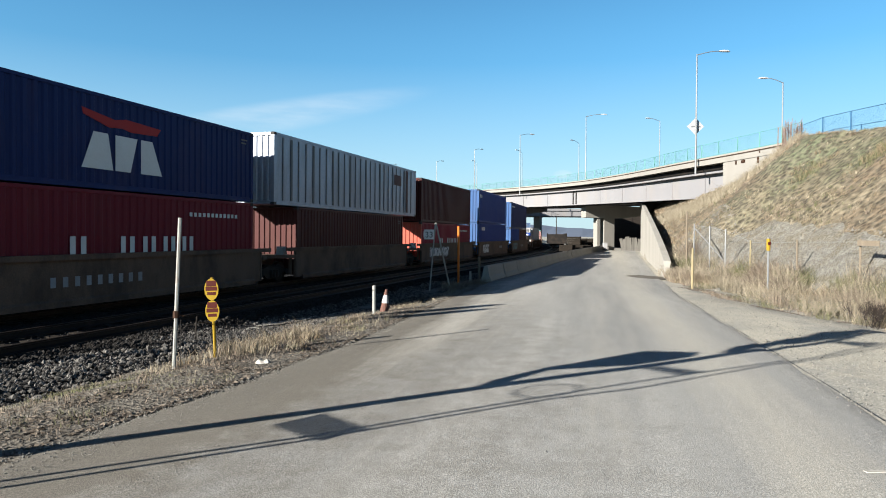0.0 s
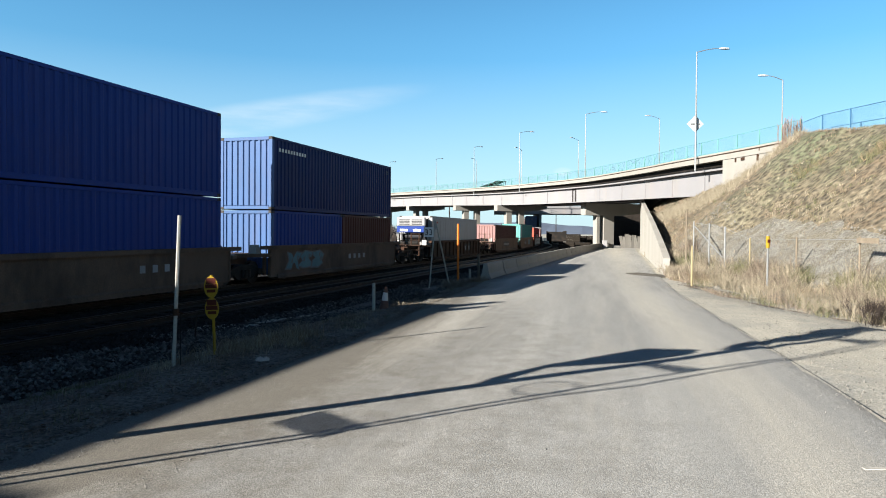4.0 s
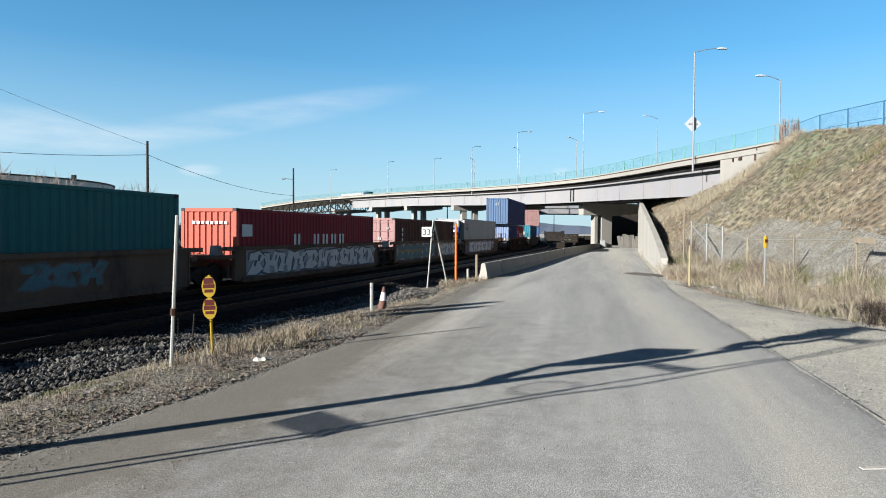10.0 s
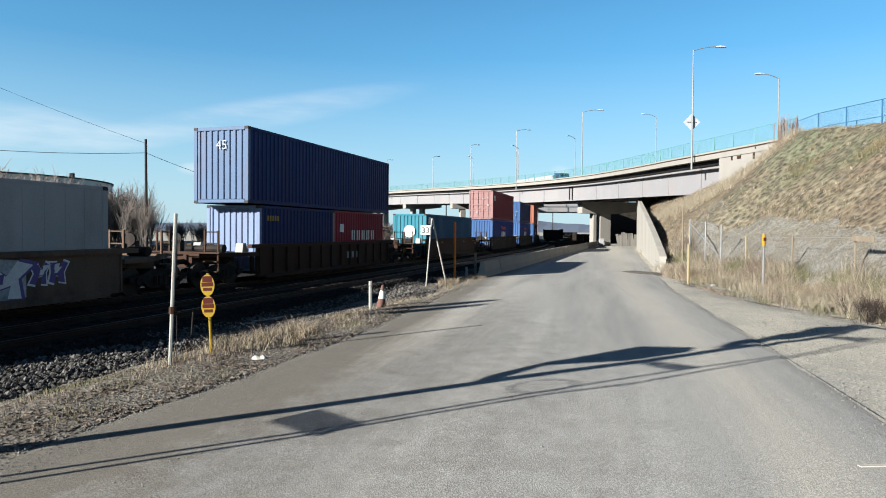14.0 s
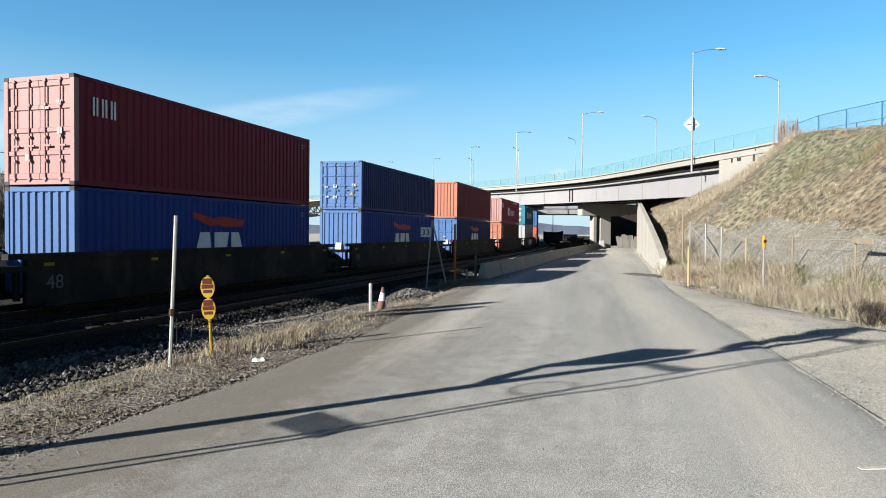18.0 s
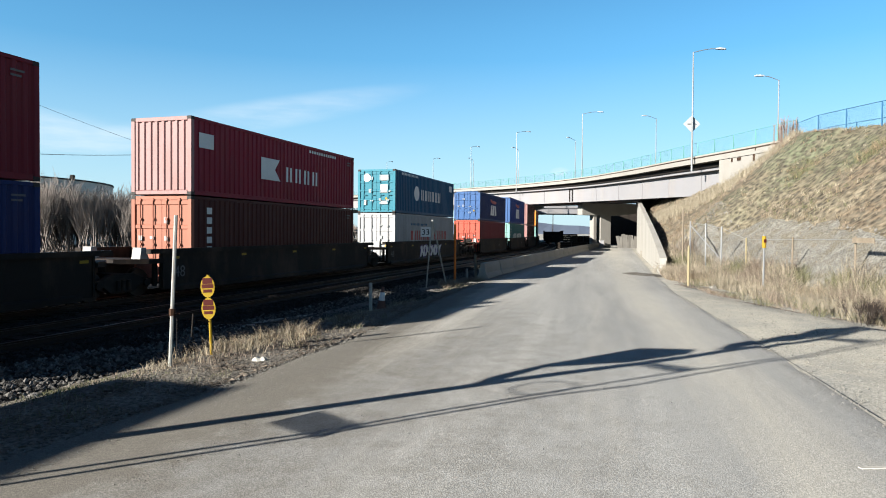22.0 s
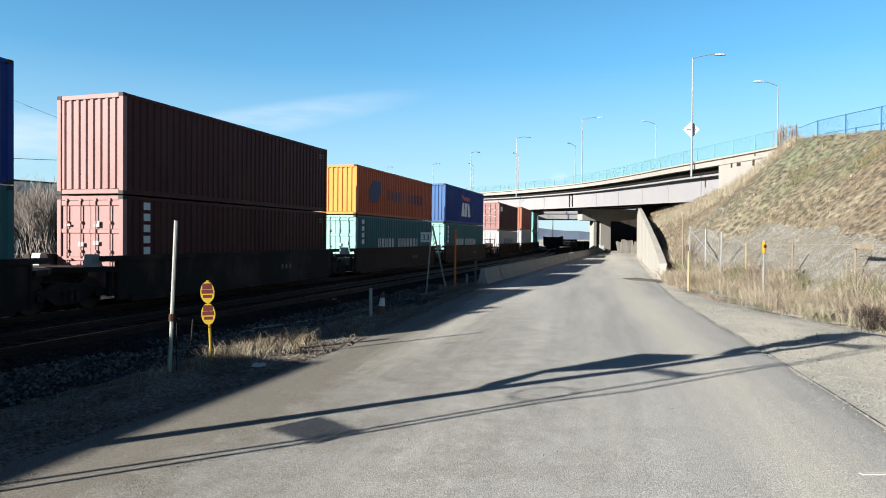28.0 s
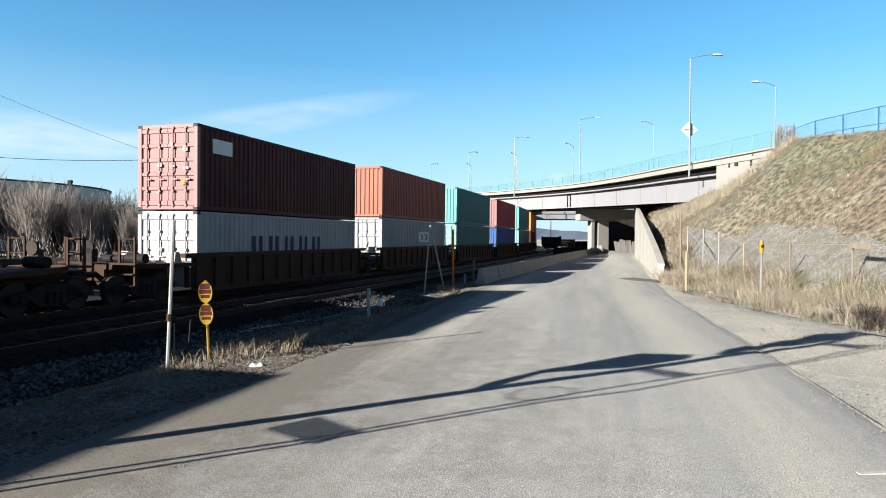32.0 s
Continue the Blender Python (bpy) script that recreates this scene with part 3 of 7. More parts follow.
tagged(put("dirt_patch", mesh_of("dirt_patch", db, M_VERGE)), "dark dirt patch at the road edge", "dirt", kind="structure")

M_SPRAYWHITE = mat("sprayed silver white", (0.45, 0.445, 0.45), 0.6, 0, 0.2, 1.5, 20, 0.02)
M_SPRAYGREEN = mat("sprayed pale blue", (0.075, 0.135, 0.155), 0.6, 0, 0.25, 1.5, 20, 0.02)
M_SPRAYPURPLE = mat("sprayed purple", (0.0946, 0.0705, 0.177), 0.6, 0, 0.2, 1.5, 20, 0.02)
M_SPRAYDULL = mat("sprayed dull silver", (0.24, 0.25, 0.27), 0.6, 0, 0.4, 1.2, 12, 0.02, (0.06, 0.055, 0.05), 0.5, 1.6)
M_SPRAYGREY = mat("sprayed grey", (0.0946, 0.0946, 0.0965), 0.6, 0, 0.2, 1.5, 20, 0.02)

# ------------------------------------------------------------------ containers
W2 = 1.22
CACHE = {}


def cached(key, build):
    if key not in CACHE:
        CACHE[key] = build()
    return CACHE[key]


def wavy(length, depth=0.036, pitch=0.278, inset=0.0):
    """The outline of a corrugated sheet: along, out."""
    n = max(2, round(length / pitch))
    step = length / n
    pts = []
    for i in range(n):
        a = -length / 2 + i * step
        pts += [(a + 0.02 * step, 0.0), (a + 0.38 * step, 0.0), (a + 0.52 * step, -depth), (a + 0.88 * step, -depth)]
    return pts + [(length / 2, 0.0), (length / 2, -depth - 0.03), (-length / 2, -depth - 0.03)]


def side_mesh(L, H):
    bm = bmesh.new()
    prism(bm, [(v + W2 - 0.014, u) for u, v in wavy(L - 0.3)], "z", 0.15, H - 0.09)
    return mesh_of("side_wall", bm, M_NAVY)


def end_mesh(L, H):
    bm = bmesh.new()
    prism(bm, [(u, -v - L / 2 + 0.03) for u, v in wavy(2.14, 0.045, 0.255)], "z", 0.17, H - 0.12)
    return mesh_of("end_wall", bm, M_NAVY)


def door_mesh(H, ribs):
    """A door leaf: one sheet pressed into level ribs between its edges."""
    bm = bmesh.new()
    w, z0, z1 = 1.05, 0.17, H - 0.14
    pts = [(0.07, z0), (0.0, z0)]
    for i in range(ribs + 1):
        z = z0 + 0.09 + (z1 - z0 - 0.18) * i / ribs
        if i:
            pts.append((0.035, z - 0.075))
        pts += [(0.0, z - 0.05) if i else (0.0, z0 + 0.01), (0.0, z + 0.05) if i < ribs else (0.0, z1 - 0.01)]
        if i < ribs:
            pts.append((0.035, z + 0.075))
    prism(bm, pts + [(0.0, z1), (0.07, z1)], "x", -w / 2, w / 2)
    return mesh_of("door", bm, M_NAVY)


def rod_mesh(H):
    bm = bmesh.new()
    rod(bm, (0, -0.02, 0.1), (0, -0.02, H - 0.08), 0.021)
    for z in (0.14, 0.62, 1.25, H * 0.72, H - 0.16):
        bx(bm, -0.045, 0.045, -0.045, 0.005, z, z + 0.07)
    bx(bm, -0.02, 0.2, -0.05, -0.02, 1.02, 1.07)
    return mesh_of("lock_rod", bm, M_GALV)


def cast_mesh():
    bm = bmesh.new()
    bx(bm, -0.09, 0.09, -0.09, 0.09, -0.06, 0.06)
    return mesh_of("corner_casting", bm, M_NAVY, 0.012)


def beam_mesh(name, lx, ly, lz):
    bm = bmesh.new()
    bx(bm, -lx / 2, lx / 2, -ly / 2, ly / 2, -lz / 2, lz / 2)
    return mesh_of(name, bm, M_NAVY, 0.008)


def roof_mesh(L):
    bm = bmesh.new()
    prism(bm, [(u, v) for u, v in wavy(L - 0.3, 0.02, 0.36)], "x", -W2 + 0.06, W2 - 0.06)
    return mesh_of("roof", bm, M_NAVY)


def container(label, color, L, H, ends="door", ribs=4, end_color=None, smoothwall=False, group="containers on the train"):
    """A shipping box; its origin lies under its middle, the end that faces back along the track is the one with doors or a ribbed wall."""
    key = (round(L, 2), round(H, 2))
    t = thing("shipping_container", label, "container", group)
    wall = cached(("side", key), lambda: side_mesh(L, H)) if not smoothwall else cached(("flat", key), lambda: flat_mesh(L, H))
    put("side_wall", wall, t, None, color)
    put("side_wall", wall, t, pose(0, 0, 0, 0, 0, 180), color)
    put("roof", cached(("roof", key[0]), lambda: roof_mesh(L)), t, pose(0, 0, H - 0.02), color)
    put("floor", cached(("floor", key[0]), lambda: beam_mesh("floor", 2.3, L - 0.1, 0.12)), t, pose(0, 0, 0.1), color)
    post = cached(("post", key[1]), lambda: beam_mesh("corner_post", 0.15, 0.15, H - 0.2))
    for x in (-1, 1):
        for y in (-1, 1):
            put("corner_post", post, t, pose(x * (W2 - 0.075), y * (L / 2 - 0.075), H / 2), color if y > 0 else SUNLIT_ENDS.get((end_color or color).name, end_color or color))
            for z in (0.06, H - 0.06):
                put("corner_casting", cached("cast", cast_mesh), t, pose(x * (W2 - 0.088), y * (L / 2 - 0.088), z), M_CASTING)
        put("top_rail", cached(("rail", key[0]), lambda: beam_mesh("top_rail", 0.07, L - 0.36, 0.1)), t, pose(x * (W2 - 0.036), 0, H - 0.055), color)
        put("bottom_rail", cached(("brail", key[0]), lambda: beam_mesh("bottom_rail", 0.06, L - 0.36, 0.15)), t, pose(x * (W2 - 0.034), 0, 0.085), color)
    # the near end takes the sunlit copy of its paint
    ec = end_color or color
    ec = SUNLIT_ENDS.get(ec.name, ec)
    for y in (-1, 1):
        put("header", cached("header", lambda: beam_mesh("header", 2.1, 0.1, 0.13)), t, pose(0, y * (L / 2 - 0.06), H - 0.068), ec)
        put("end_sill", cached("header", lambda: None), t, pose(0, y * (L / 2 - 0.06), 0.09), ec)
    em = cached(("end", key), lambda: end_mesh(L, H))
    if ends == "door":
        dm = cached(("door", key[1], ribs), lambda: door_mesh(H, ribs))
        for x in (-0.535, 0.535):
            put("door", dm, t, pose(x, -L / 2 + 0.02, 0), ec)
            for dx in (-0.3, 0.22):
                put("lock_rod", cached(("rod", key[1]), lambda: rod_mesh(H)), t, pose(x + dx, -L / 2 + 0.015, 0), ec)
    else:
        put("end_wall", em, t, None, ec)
    put("end_wall", em, t, pose(0, 0, 0, 0, 0, 180), color)
    return t


def flat_mesh(L, H):
    """A flat sheet side with riveted battens, as one pressed outline."""
    bm = bmesh.new()
    n = round(L / 0.61)
    pts = [(W2 - 0.1, -L / 2 + 0.12), (W2 - 0.012, -L / 2 + 0.12)]
    for i in range(n + 1):
        y = -L / 2 + 0.16 + (L - 0.32) * i / n
        pts += [(W2 - 0.012, y - 0.03), (W2 - 0.003, y - 0.024), (W2 - 0.003, y + 0.024), (W2 - 0.012, y + 0.03)]
    prism(bm, pts + [(W2 - 0.012, L / 2 - 0.12), (W2 - 0.1, L / 2 - 0.12)], "z", 0.15, H - 0.09)
    return mesh_of("side_wall", bm, M_GREYBOX)


def plates(t, name, material, rects, x=W2 - 0.010, depth=0.006, label=""):
    """Flat painted shapes on the side that faces the road: outlines of (along, up)."""
    first = None
    groups = [[o] for o in rects] if name in ("lettering", "carrier_mark", "white_panel", "stencil") else [rects]
    for g in groups:
        bm = bmesh.new()
        for o in g:
            prism(bm, o, "x", x, x + depth)
        ob = part(name, bm, material, t, label)
        if len(g) > 1:
            ob["kind"] = "stuff"
        first = first or ob
    return first


def end_plates(t, name, material, rects, L, label=""):
    bm = bmesh.new()
    for o in rects:
        prism(bm, o, "y", -L / 2 - 0.016, -L / 2 - 0.010)
    ob = part(name, bm, material, t, label)
    ob["kind"] = "stuff"
    return ob


def rect(y, z, w, h):
    return [(y, z), (y + w, z), (y + w, z + h), (y, z + h)]


def words(y0, z0, length, height, n, skip=(), fill=0.58):
    """A word whose letters are plain bars."""
    step = length / n
    if height >= 0.4:
        return [rect(y0 + (i + o) * step, z0, step * 0.2, height) for i in range(n) if i not in skip for o in (0.0, 0.4)]
    return [rect(y0 + i * step, z0, step * fill, height) for i in range(n) if i not in skip]


def carrier_mark(t, L, H):
    """A broad pale block mark of three shapes under a red wedge."""
    y, z, h = -L / 2 + 4.55, H * 0.21, 1.05 * H / 2.75
    plates(t, "carrier_mark", M_MARK, [
        [(y, z), (y + 1.04, z), (y + 0.86, z + h), (y + 0.38, z + h)], [(y + 1.12, z), (y + 1.66, z), (y + 1.92, z + h), (y + 1.12, z + h)],
        [(y + 2.06, z), (y + 2.9, z), (y + 2.5, z + h), (y + 2.06, z + h)]], label="broad white block mark")
    plates(t, "carrier_wedge", M_MARKRED, [[(y + 0.05, z + h * 1.42), (y + 0.9, z + h * 1.18), (y + 1.35, z + h * 1.22), (y + 1.7, z + h * 1.16), (y + 2.7, z + h * 1.2),
                                            (y + 2.85, z + h * 1.42), (y + 1.5, z + h * 1.5), (y + 1.1, z + h * 1.42), (y, z + h * 1.6)]], label="red wedge mark")


def code_marks(t, L, H, rows=3):
    plates(t, "code_mark", M_SPRAYGREY, [rect(L / 2 - 0.75, H - 0.36 - 0.12 * i, 0.36 - 0.08 * i, 0.05) for i in range(min(rows, 2))])


def prism_of(outline, L):
    bm = bmesh.new()
    prism(bm, outline, "y", -L / 2 - 0.022, -L / 2 - 0.017)
    return bm


def door_marks(t, L, H, seed, material=M_MARK):
    r = random.Random(seed)
    out = []
    for x in (-0.95, -0.45, 0.12, 0.62):
        for k in range(3):
            if r.random() < 0.36:
                out.append(rect(x + r.uniform(0, 0.06), H * (0.2 + 0.24 * k) + r.uniform(0, 0.2), r.uniform(0.1, 0.24), r.uniform(0.06, 0.2)))
    end_plates(t, "door_mark", M_DECAL if material is M_MARK else material, out, L)
    if seed % 3:
        part("warning_label", prism_of([(0.55, H * 0.3), (0.75, H * 0.3), (0.65, H * 0.3 + 0.18)], L), M_YELLOW, t, "yellow warning triangle on the door")


# ------------------------------------------------------------------ well cars
def wheelset_mesh():
    bm = bmesh.new()
    rod(bm, (-0.95, 0, 0.42), (0.95, 0, 0.42), 0.08, n=10)
    for x in (-0.76, 0.76):
        s = 1 if x > 0 else -1
        rod(bm, (x - 0.06, 0, 0.42), (x + 0.06, 0, 0.42), 0.42, n=24)
        rod(bm, (x - s * 0.07, 0, 0.42), (x - s * 0.1, 0, 0.42), 0.455, n=24)
    return mesh_of("wheelset", bm, M_WHEEL)


def sideframe_mesh():
    bm = bmesh.new()
    prism(bm, [(-1.2, 0.36), (-1.2, 0.54), (-0.75, 0.6), (-0.4, 0.74), (0.4, 0.74), (0.75, 0.6), (1.2, 0.54), (1.2, 0.36), (0.72, 0.42), (0.42, 0.2), (-0.42, 0.2), (-0.72, 0.42)], "x", 0.94, 1.1)
    for y in (-0.89, 0.89):
        rod(bm, (1.1, y, 0.44), (1.17, y, 0.44), 0.12, n=10)
    for y in (-0.2, 0.0, 0.2):
        rod(bm, (1.12, y, 0.26), (1.12, y, 0.56), 0.07, n=8)
    return mesh_of("side_frame", bm, M_DARKSTEEL)


def bogie(car, y):
    b = new("bogie", cached("bolster", lambda: beam_mesh("bogie", 1.9, 0.36, 0.3)))
    b.parent, b.matrix_basis = car, pose(0, y, 0.6)
    b.material_slots[0].link, b.material_slots[0].material = "OBJECT", M_DARKSTEEL
    for rz in (0, 180):
        put("side_frame", cached("sideframe", sideframe_mesh), b, pose(0, 0, -0.6, 0, 0, rz))
    for dy in (-0.89, 0.89):
        put("wheelset", cached("wheelset", wheelset_mesh), b, pose(0, dy, -0.6))


def sill_mesh(wl, ribbed):
    bm = bmesh.new()
    x0, x1 = 1.27, 1.36
    bx(bm, x0, x1, -wl / 2, wl / 2, 0.20, 1.40)
    bx(bm, x0 - 0.02, x1 + 0.10, -wl / 2 - 0.5, wl / 2 + 0.5, 1.30, 1.44)
    prism(bm, [(x0 - 0.35, 0.12), (x1 + 0.07, 0.12), (x1 + 0.07, 0.26), (x1 + 0.001, 0.32), (x0 - 0.35, 0.2)], "y", -wl / 2 + 0.5, wl / 2 - 0.5)
    if ribbed:
        n = round(wl / 1.0)
        for i in range(n + 1):
            y = -wl / 2 + 0.1 + (wl - 0.2) * i / n
            bx(bm, x1 + 0.001, x1 + 0.09, y - 0.05, y + 0.05, 0.27, 1.295)
    else:
        for y in (-wl / 2 + 0.03, wl / 2 - 0.1):
            bx(bm, x1 + 0.001, x1 + 0.03, y, y + 0.07, 0.24, 1.295)
    return mesh_of("side_sill", bm, M_SILL)


def platform_mesh(length):
    """The raised deck over a bogie, from the well's end outwards along +y."""
    bm = bmesh.new()
    prism(bm, [(-1.45, 0), (1.45, 0), (1.3, length * 0.4), (0.62, length), (-0.62, length), (-1.3, length * 0.4)], "z", 1.0, 1.14)
    bx(bm, -0.32, 0.32, 0.0, length, 0.66, 0.998)
    for x in (-1.2, 1.1):
        bx(bm, x, x + 0.1, 0.0, 0.12, 0.3, 0.998)
    return mesh_of("end_platform", bm, M_SILL)


def end_gear(car, y, way, color):
    """Handrails, ladder, brake wheel and coupler on the outer end of a set."""
    bm = bmesh.new()
    rod(bm, (0, y, 0.85), (0, y + way * 0.75, 0.85), 0.09)
    bx(bm, -0.16, 0.16, y + way * 0.6 if way > 0 else y - 0.95, y + 0.95 if way > 0 else y - 0.6, 0.7, 1.0)
    part("coupler", bm, M_DARKSTEEL, car)
    bm = bmesh.new()
    e = y - way * 0.15
    for x in (-1.3, -0.75, 0.75, 1.3):
        bx(bm, x - 0.03, x + 0.03, e - 0.03, e + 0.03, 0.45 if abs(x) > 1 else 1.142, 1.95)
    for z in (1.5, 1.9):
        for s in (-1, 1):
            rod(bm, (s * 0.75, e, z), (s * 1.3, e, z), 0.022)
    for z in (0.5, 0.85):
        for s in (-1, 1):
            bx(bm, s * 1.025 - 0.3, s * 1.025 + 0.3, e - 0.12, e + 0.12, z, z + 0.04)
    bx(bm, -1.45, 1.45, e - 0.15, e + 0.15, 1.145, 1.2)
    part("handrail", bm, color, car)
    bm = bmesh.new()
    rod(bm, (-0.45, e, 1.65), (-0.45, e - way * 0.05, 1.65), 0.2, n=16)
    bx(bm, -0.6, -0.3, e, e + 0.2, 1.2, 1.6)
    part("brake_wheel", bm, M_SILLDARK, car)
    bm = bmesh.new()
    rod(bm, (0.25, e - way * 0.8, 1.3), (0.95, e - way * 0.8, 1.3), 0.15, n=10)
    rod(bm, (-0.9, e - way * 1.1, 1.27), (-0.1, e - way * 1.1, 1.27), 0.12, n=10)
    part("air_tank", bm, M_DARKSTEEL, car)


def well_car(label, color, well, pitch_near, pitch_far, first, last, ribbed=False, reflectors=False):
    """One well unit; pitch_near and pitch_far: metres from its middle to the two joints or buffers."""
    car = thing("well_car", label, "railcar", "well cars of the train")
    sm = cached(("sill", well, ribbed), lambda: sill_mesh(well, ribbed))
    put("side_sill", sm, car, None, color)
    put("side_sill", sm, car, pose(0, 0, 0, 0, 0, 180), color)
    for y in (-well * 0.32, 0, well * 0.32):
        put("floor_beam", cached("fb", lambda: beam_mesh("floor_beam", 2.5, 0.5, 0.1)), car, pose(0, y, 0.18), M_DARKSTEEL)
    for way, p, end in ((-1, pitch_near, first), (1, pitch_far, last)):
        ln = p - well / 2 - (0.75 if end else 0.12)
        put("end_platform", cached(("plat", round(ln, 2)), lambda: platform_mesh(ln)), car, pose(0, way * well / 2, 0, 0, 0, 0 if way > 0 else 180), color)
        y = way * (well / 2 + 1.75) if end else way * p
        if end or way > 0:
            bogie(car, y)
        if end:
            end_gear(car, way * (well / 2 + ln), way, color)
    for x in (-0.95, 0.95):
        bm = bmesh.new()
        prism(bm, [(-0.18, 0.0), (0.18, 0.0), (0.06, 0.34), (-0.12, 0.34)], "x", x - 0.16, x + 0.16)
        part("guide_block", bm, M_SILLPALE, car, m=pose(0, -well / 2 - 0.42, 1.142))
    if reflectors:
        def strip_mesh():
            bm = bmesh.new()
            bx(bm, 1.362, 1.368, 0, 0.28, 1.12, 1.2)
            return mesh_of("reflector", bm, M_YELLOW)
        for i in range(5):
            put("reflector", cached("reflector", strip_mesh), car, pose(0, -well / 2 + 0.5 + (well - 1) * i / 4, 0), None, "yellow reflective strip")
    return car


def stencil(car, y, z, length, height, n, back=True, front=M_GREYBOX):
    if back:
        plates(car, "stencil_panel", M_MARKDARK, [rect(y - 0.12, z - 0.08, length + 0.2, height + 0.16)], 1.361, 0.005)
    plates(car, "stencil", front, words(y, z, length, height * 0.75, n, (), 0.42), 1.367, 0.004)


def graffiti(car, y0, y1, z0, z1, seed, fill, line, n):
    """Sprayed shapes with darker outlines, unreadable."""
    r = random.Random(seed)
    outer, inner, cuts = [], [], []
    step = (y1 - y0) / n
    for i in range(n):
        c, h = y0 + (i + 0.5) * step, z1 - z0
        shape = ((-0.5, 0.0), (-0.22, 0.02), (-0.12, 0.33), (0.08, 0.3), (0.14, 0.0), (0.52, 0.06), (0.36, 0.5), (0.58, 0.97), (0.16, 0.92), (0.0, 0.62), (-0.2, 1.0), (-0.56, 0.88), (-0.36, 0.48))
        if r.random() < 0.5:
            shape = ((-0.5, 0.05), (0.1, 0.0), (0.56, 0.22), (0.3, 0.44), (0.56, 0.72), (0.2, 1.0), (-0.56, 0.93), (-0.42, 0.66), (-0.1, 0.62), (-0.38, 0.4))
        way = r.choice((-1, 1))
        k = [(c + way * 1.12 * step * (u + r.uniform(-0.08, 0.08)) + 0.2 * h * (v - 0.5), z0 + h * (v + r.uniform(-0.05, 0.05))) for u, v in shape]
        if way < 0:
            k.reverse()
        outer.append(k)
        inner.append([(c + (y - c) * 0.82, (z0 + z1) / 2 + (z - (z0 + z1) / 2) * 0.86) for y, z in k])
        for _ in range(2):
            a, b = c + r.uniform(-0.25, 0.25) * step, z0 + h * r.uniform(0.3, 0.65)
            cuts.append([(a, b), (a + r.uniform(0.06, 0.12), b), (a + r.uniform(0.1, 0.25), b + h * 0.25), (a + 0.03, b + h * 0.22)])
    if n >= 5:
        k = (y1 - y0) / 14
        edge = [(y0 - 0.1 + k * i, z1 + r.uniform(-0.1, 0.06)) for i in range(15)]
        plates(car, "sprayed_ground", M_SPRAYDULL, [[(y0 - 0.1 + k * i, z0 + r.uniform(-0.06, 0.08)) for i in range(15)] + edge[::-1]], 1.3605, 0.0004)
    for i, o in enumerate(outer):
        plates(car, "sprayed_outline", line, [o], 1.3610 + 0.0006 * (i % 3), 0.003)
    for i, o in enumerate(inner):
        plates(car, "sprayed_fill", fill, [o], 1.3660 + 0.0006 * (i % 3), 0.003)
    plates(car, "spray_outline", line, cuts, 1.3710, 0.003)


# ------------------------------------------------------------------ the train, from the far end of the clip's start
MOVING = []
FLOOR = 0.25
L40, L45, L53, L20 = 12.19, 13.72, 16.15, 6.06
LO, HC = 2.59, 2.90


def ride(ob, s_mid, z):
    MOVING.append((ob, s_mid, z))
    return ob


def box_on(s_near, z, label, color, L, H, **kw):
    return ride(container(label, color, L, H, **kw), s_near + L / 2, z)


def reefer(s_near, label):
    t = container(label, M_WHITEBOX, L40, HC, "wall", smoothwall=True)
    t.name = "refrigerated_container"
    y = -L40 / 2
    bm = bmesh.new()
    bx(bm, -1.05, 1.02, y - 0.95, y - 0.74, HC - 0.72, HC - 0.1)
    part("unit_cover", bm, M_WHITEBOX, t, "white ribbed cooling unit cover", 0.06)
    bm = bmesh.new()
    bx(bm, -1.05, 1.02, y - 0.95, y - 0.74, HC - 1.16, HC - 0.725)
    part("generator_cover", bm, M_BLUE, t, "blue generator cover", 0.05)
    # the unit's unlit side: its shade is put into a near-black body
    bm = bmesh.new()
    bx(bm, -0.98, 0.9, y - 0.738, y - 0.03, HC - 1.1, HC - 0.2)
    for x in (-0.7, 0.3):
        bx(bm, x, x + 0.3, y - 0.6, y - 0.2, HC - 0.198, HC - 0.08)
    part("cooling_machinery", bm, M_MARKDARK, t, "cooling unit body darkened like its unlit side")
    bm = bmesh.new()
    for x0 in (-0.85, 0.05):
        for k in range(4):
            bx(bm, x0, x0 + 0.75, y - 0.962, y - 0.952, HC - 0.62 + 0.1 * k, HC - 0.57 + 0.1 * k)
    part("grille", bm, M_MARKDARK, t)
    bm = bmesh.new()
    for x0 in (-0.8, 0.15):
        bx(bm, x0, x0 + 0.55, y - 0.962, y - 0.952, HC - 1.08, HC - 0.92)
    part("unit_mark", bm, M_MARK, t)
    bm = bmesh.new()
    rod(bm, (-0.6, y - 0.4, HC - 1.42), (0.6, y - 0.4, HC - 1.42), 0.16, n=14)
    for x in (-0.8, 0.8):
        bx(bm, x - 0.04, x + 0.04, y - 0.5, y - 0.03, 0.2, HC - 1.225)
    part("fuel_tank", bm, M_MARKDARK, t)
    plates(t, "carrier_mark", M_MARKNAVY, words(y + 0.45, HC - 0.95, 0.8, 0.32, 3))
    plates(t, "carrier_wedge", M_MARKRED, [rect(y + 0.45, HC - 0.5, 0.8, 0.12)])
    return ride(t, s_near + L40 / 2, FLOOR)


def code_only(t, L, H, seed=0, door=True):
    code_marks(t, L, H)
    if door:
        door_marks(t, L, H, seed)
    return t


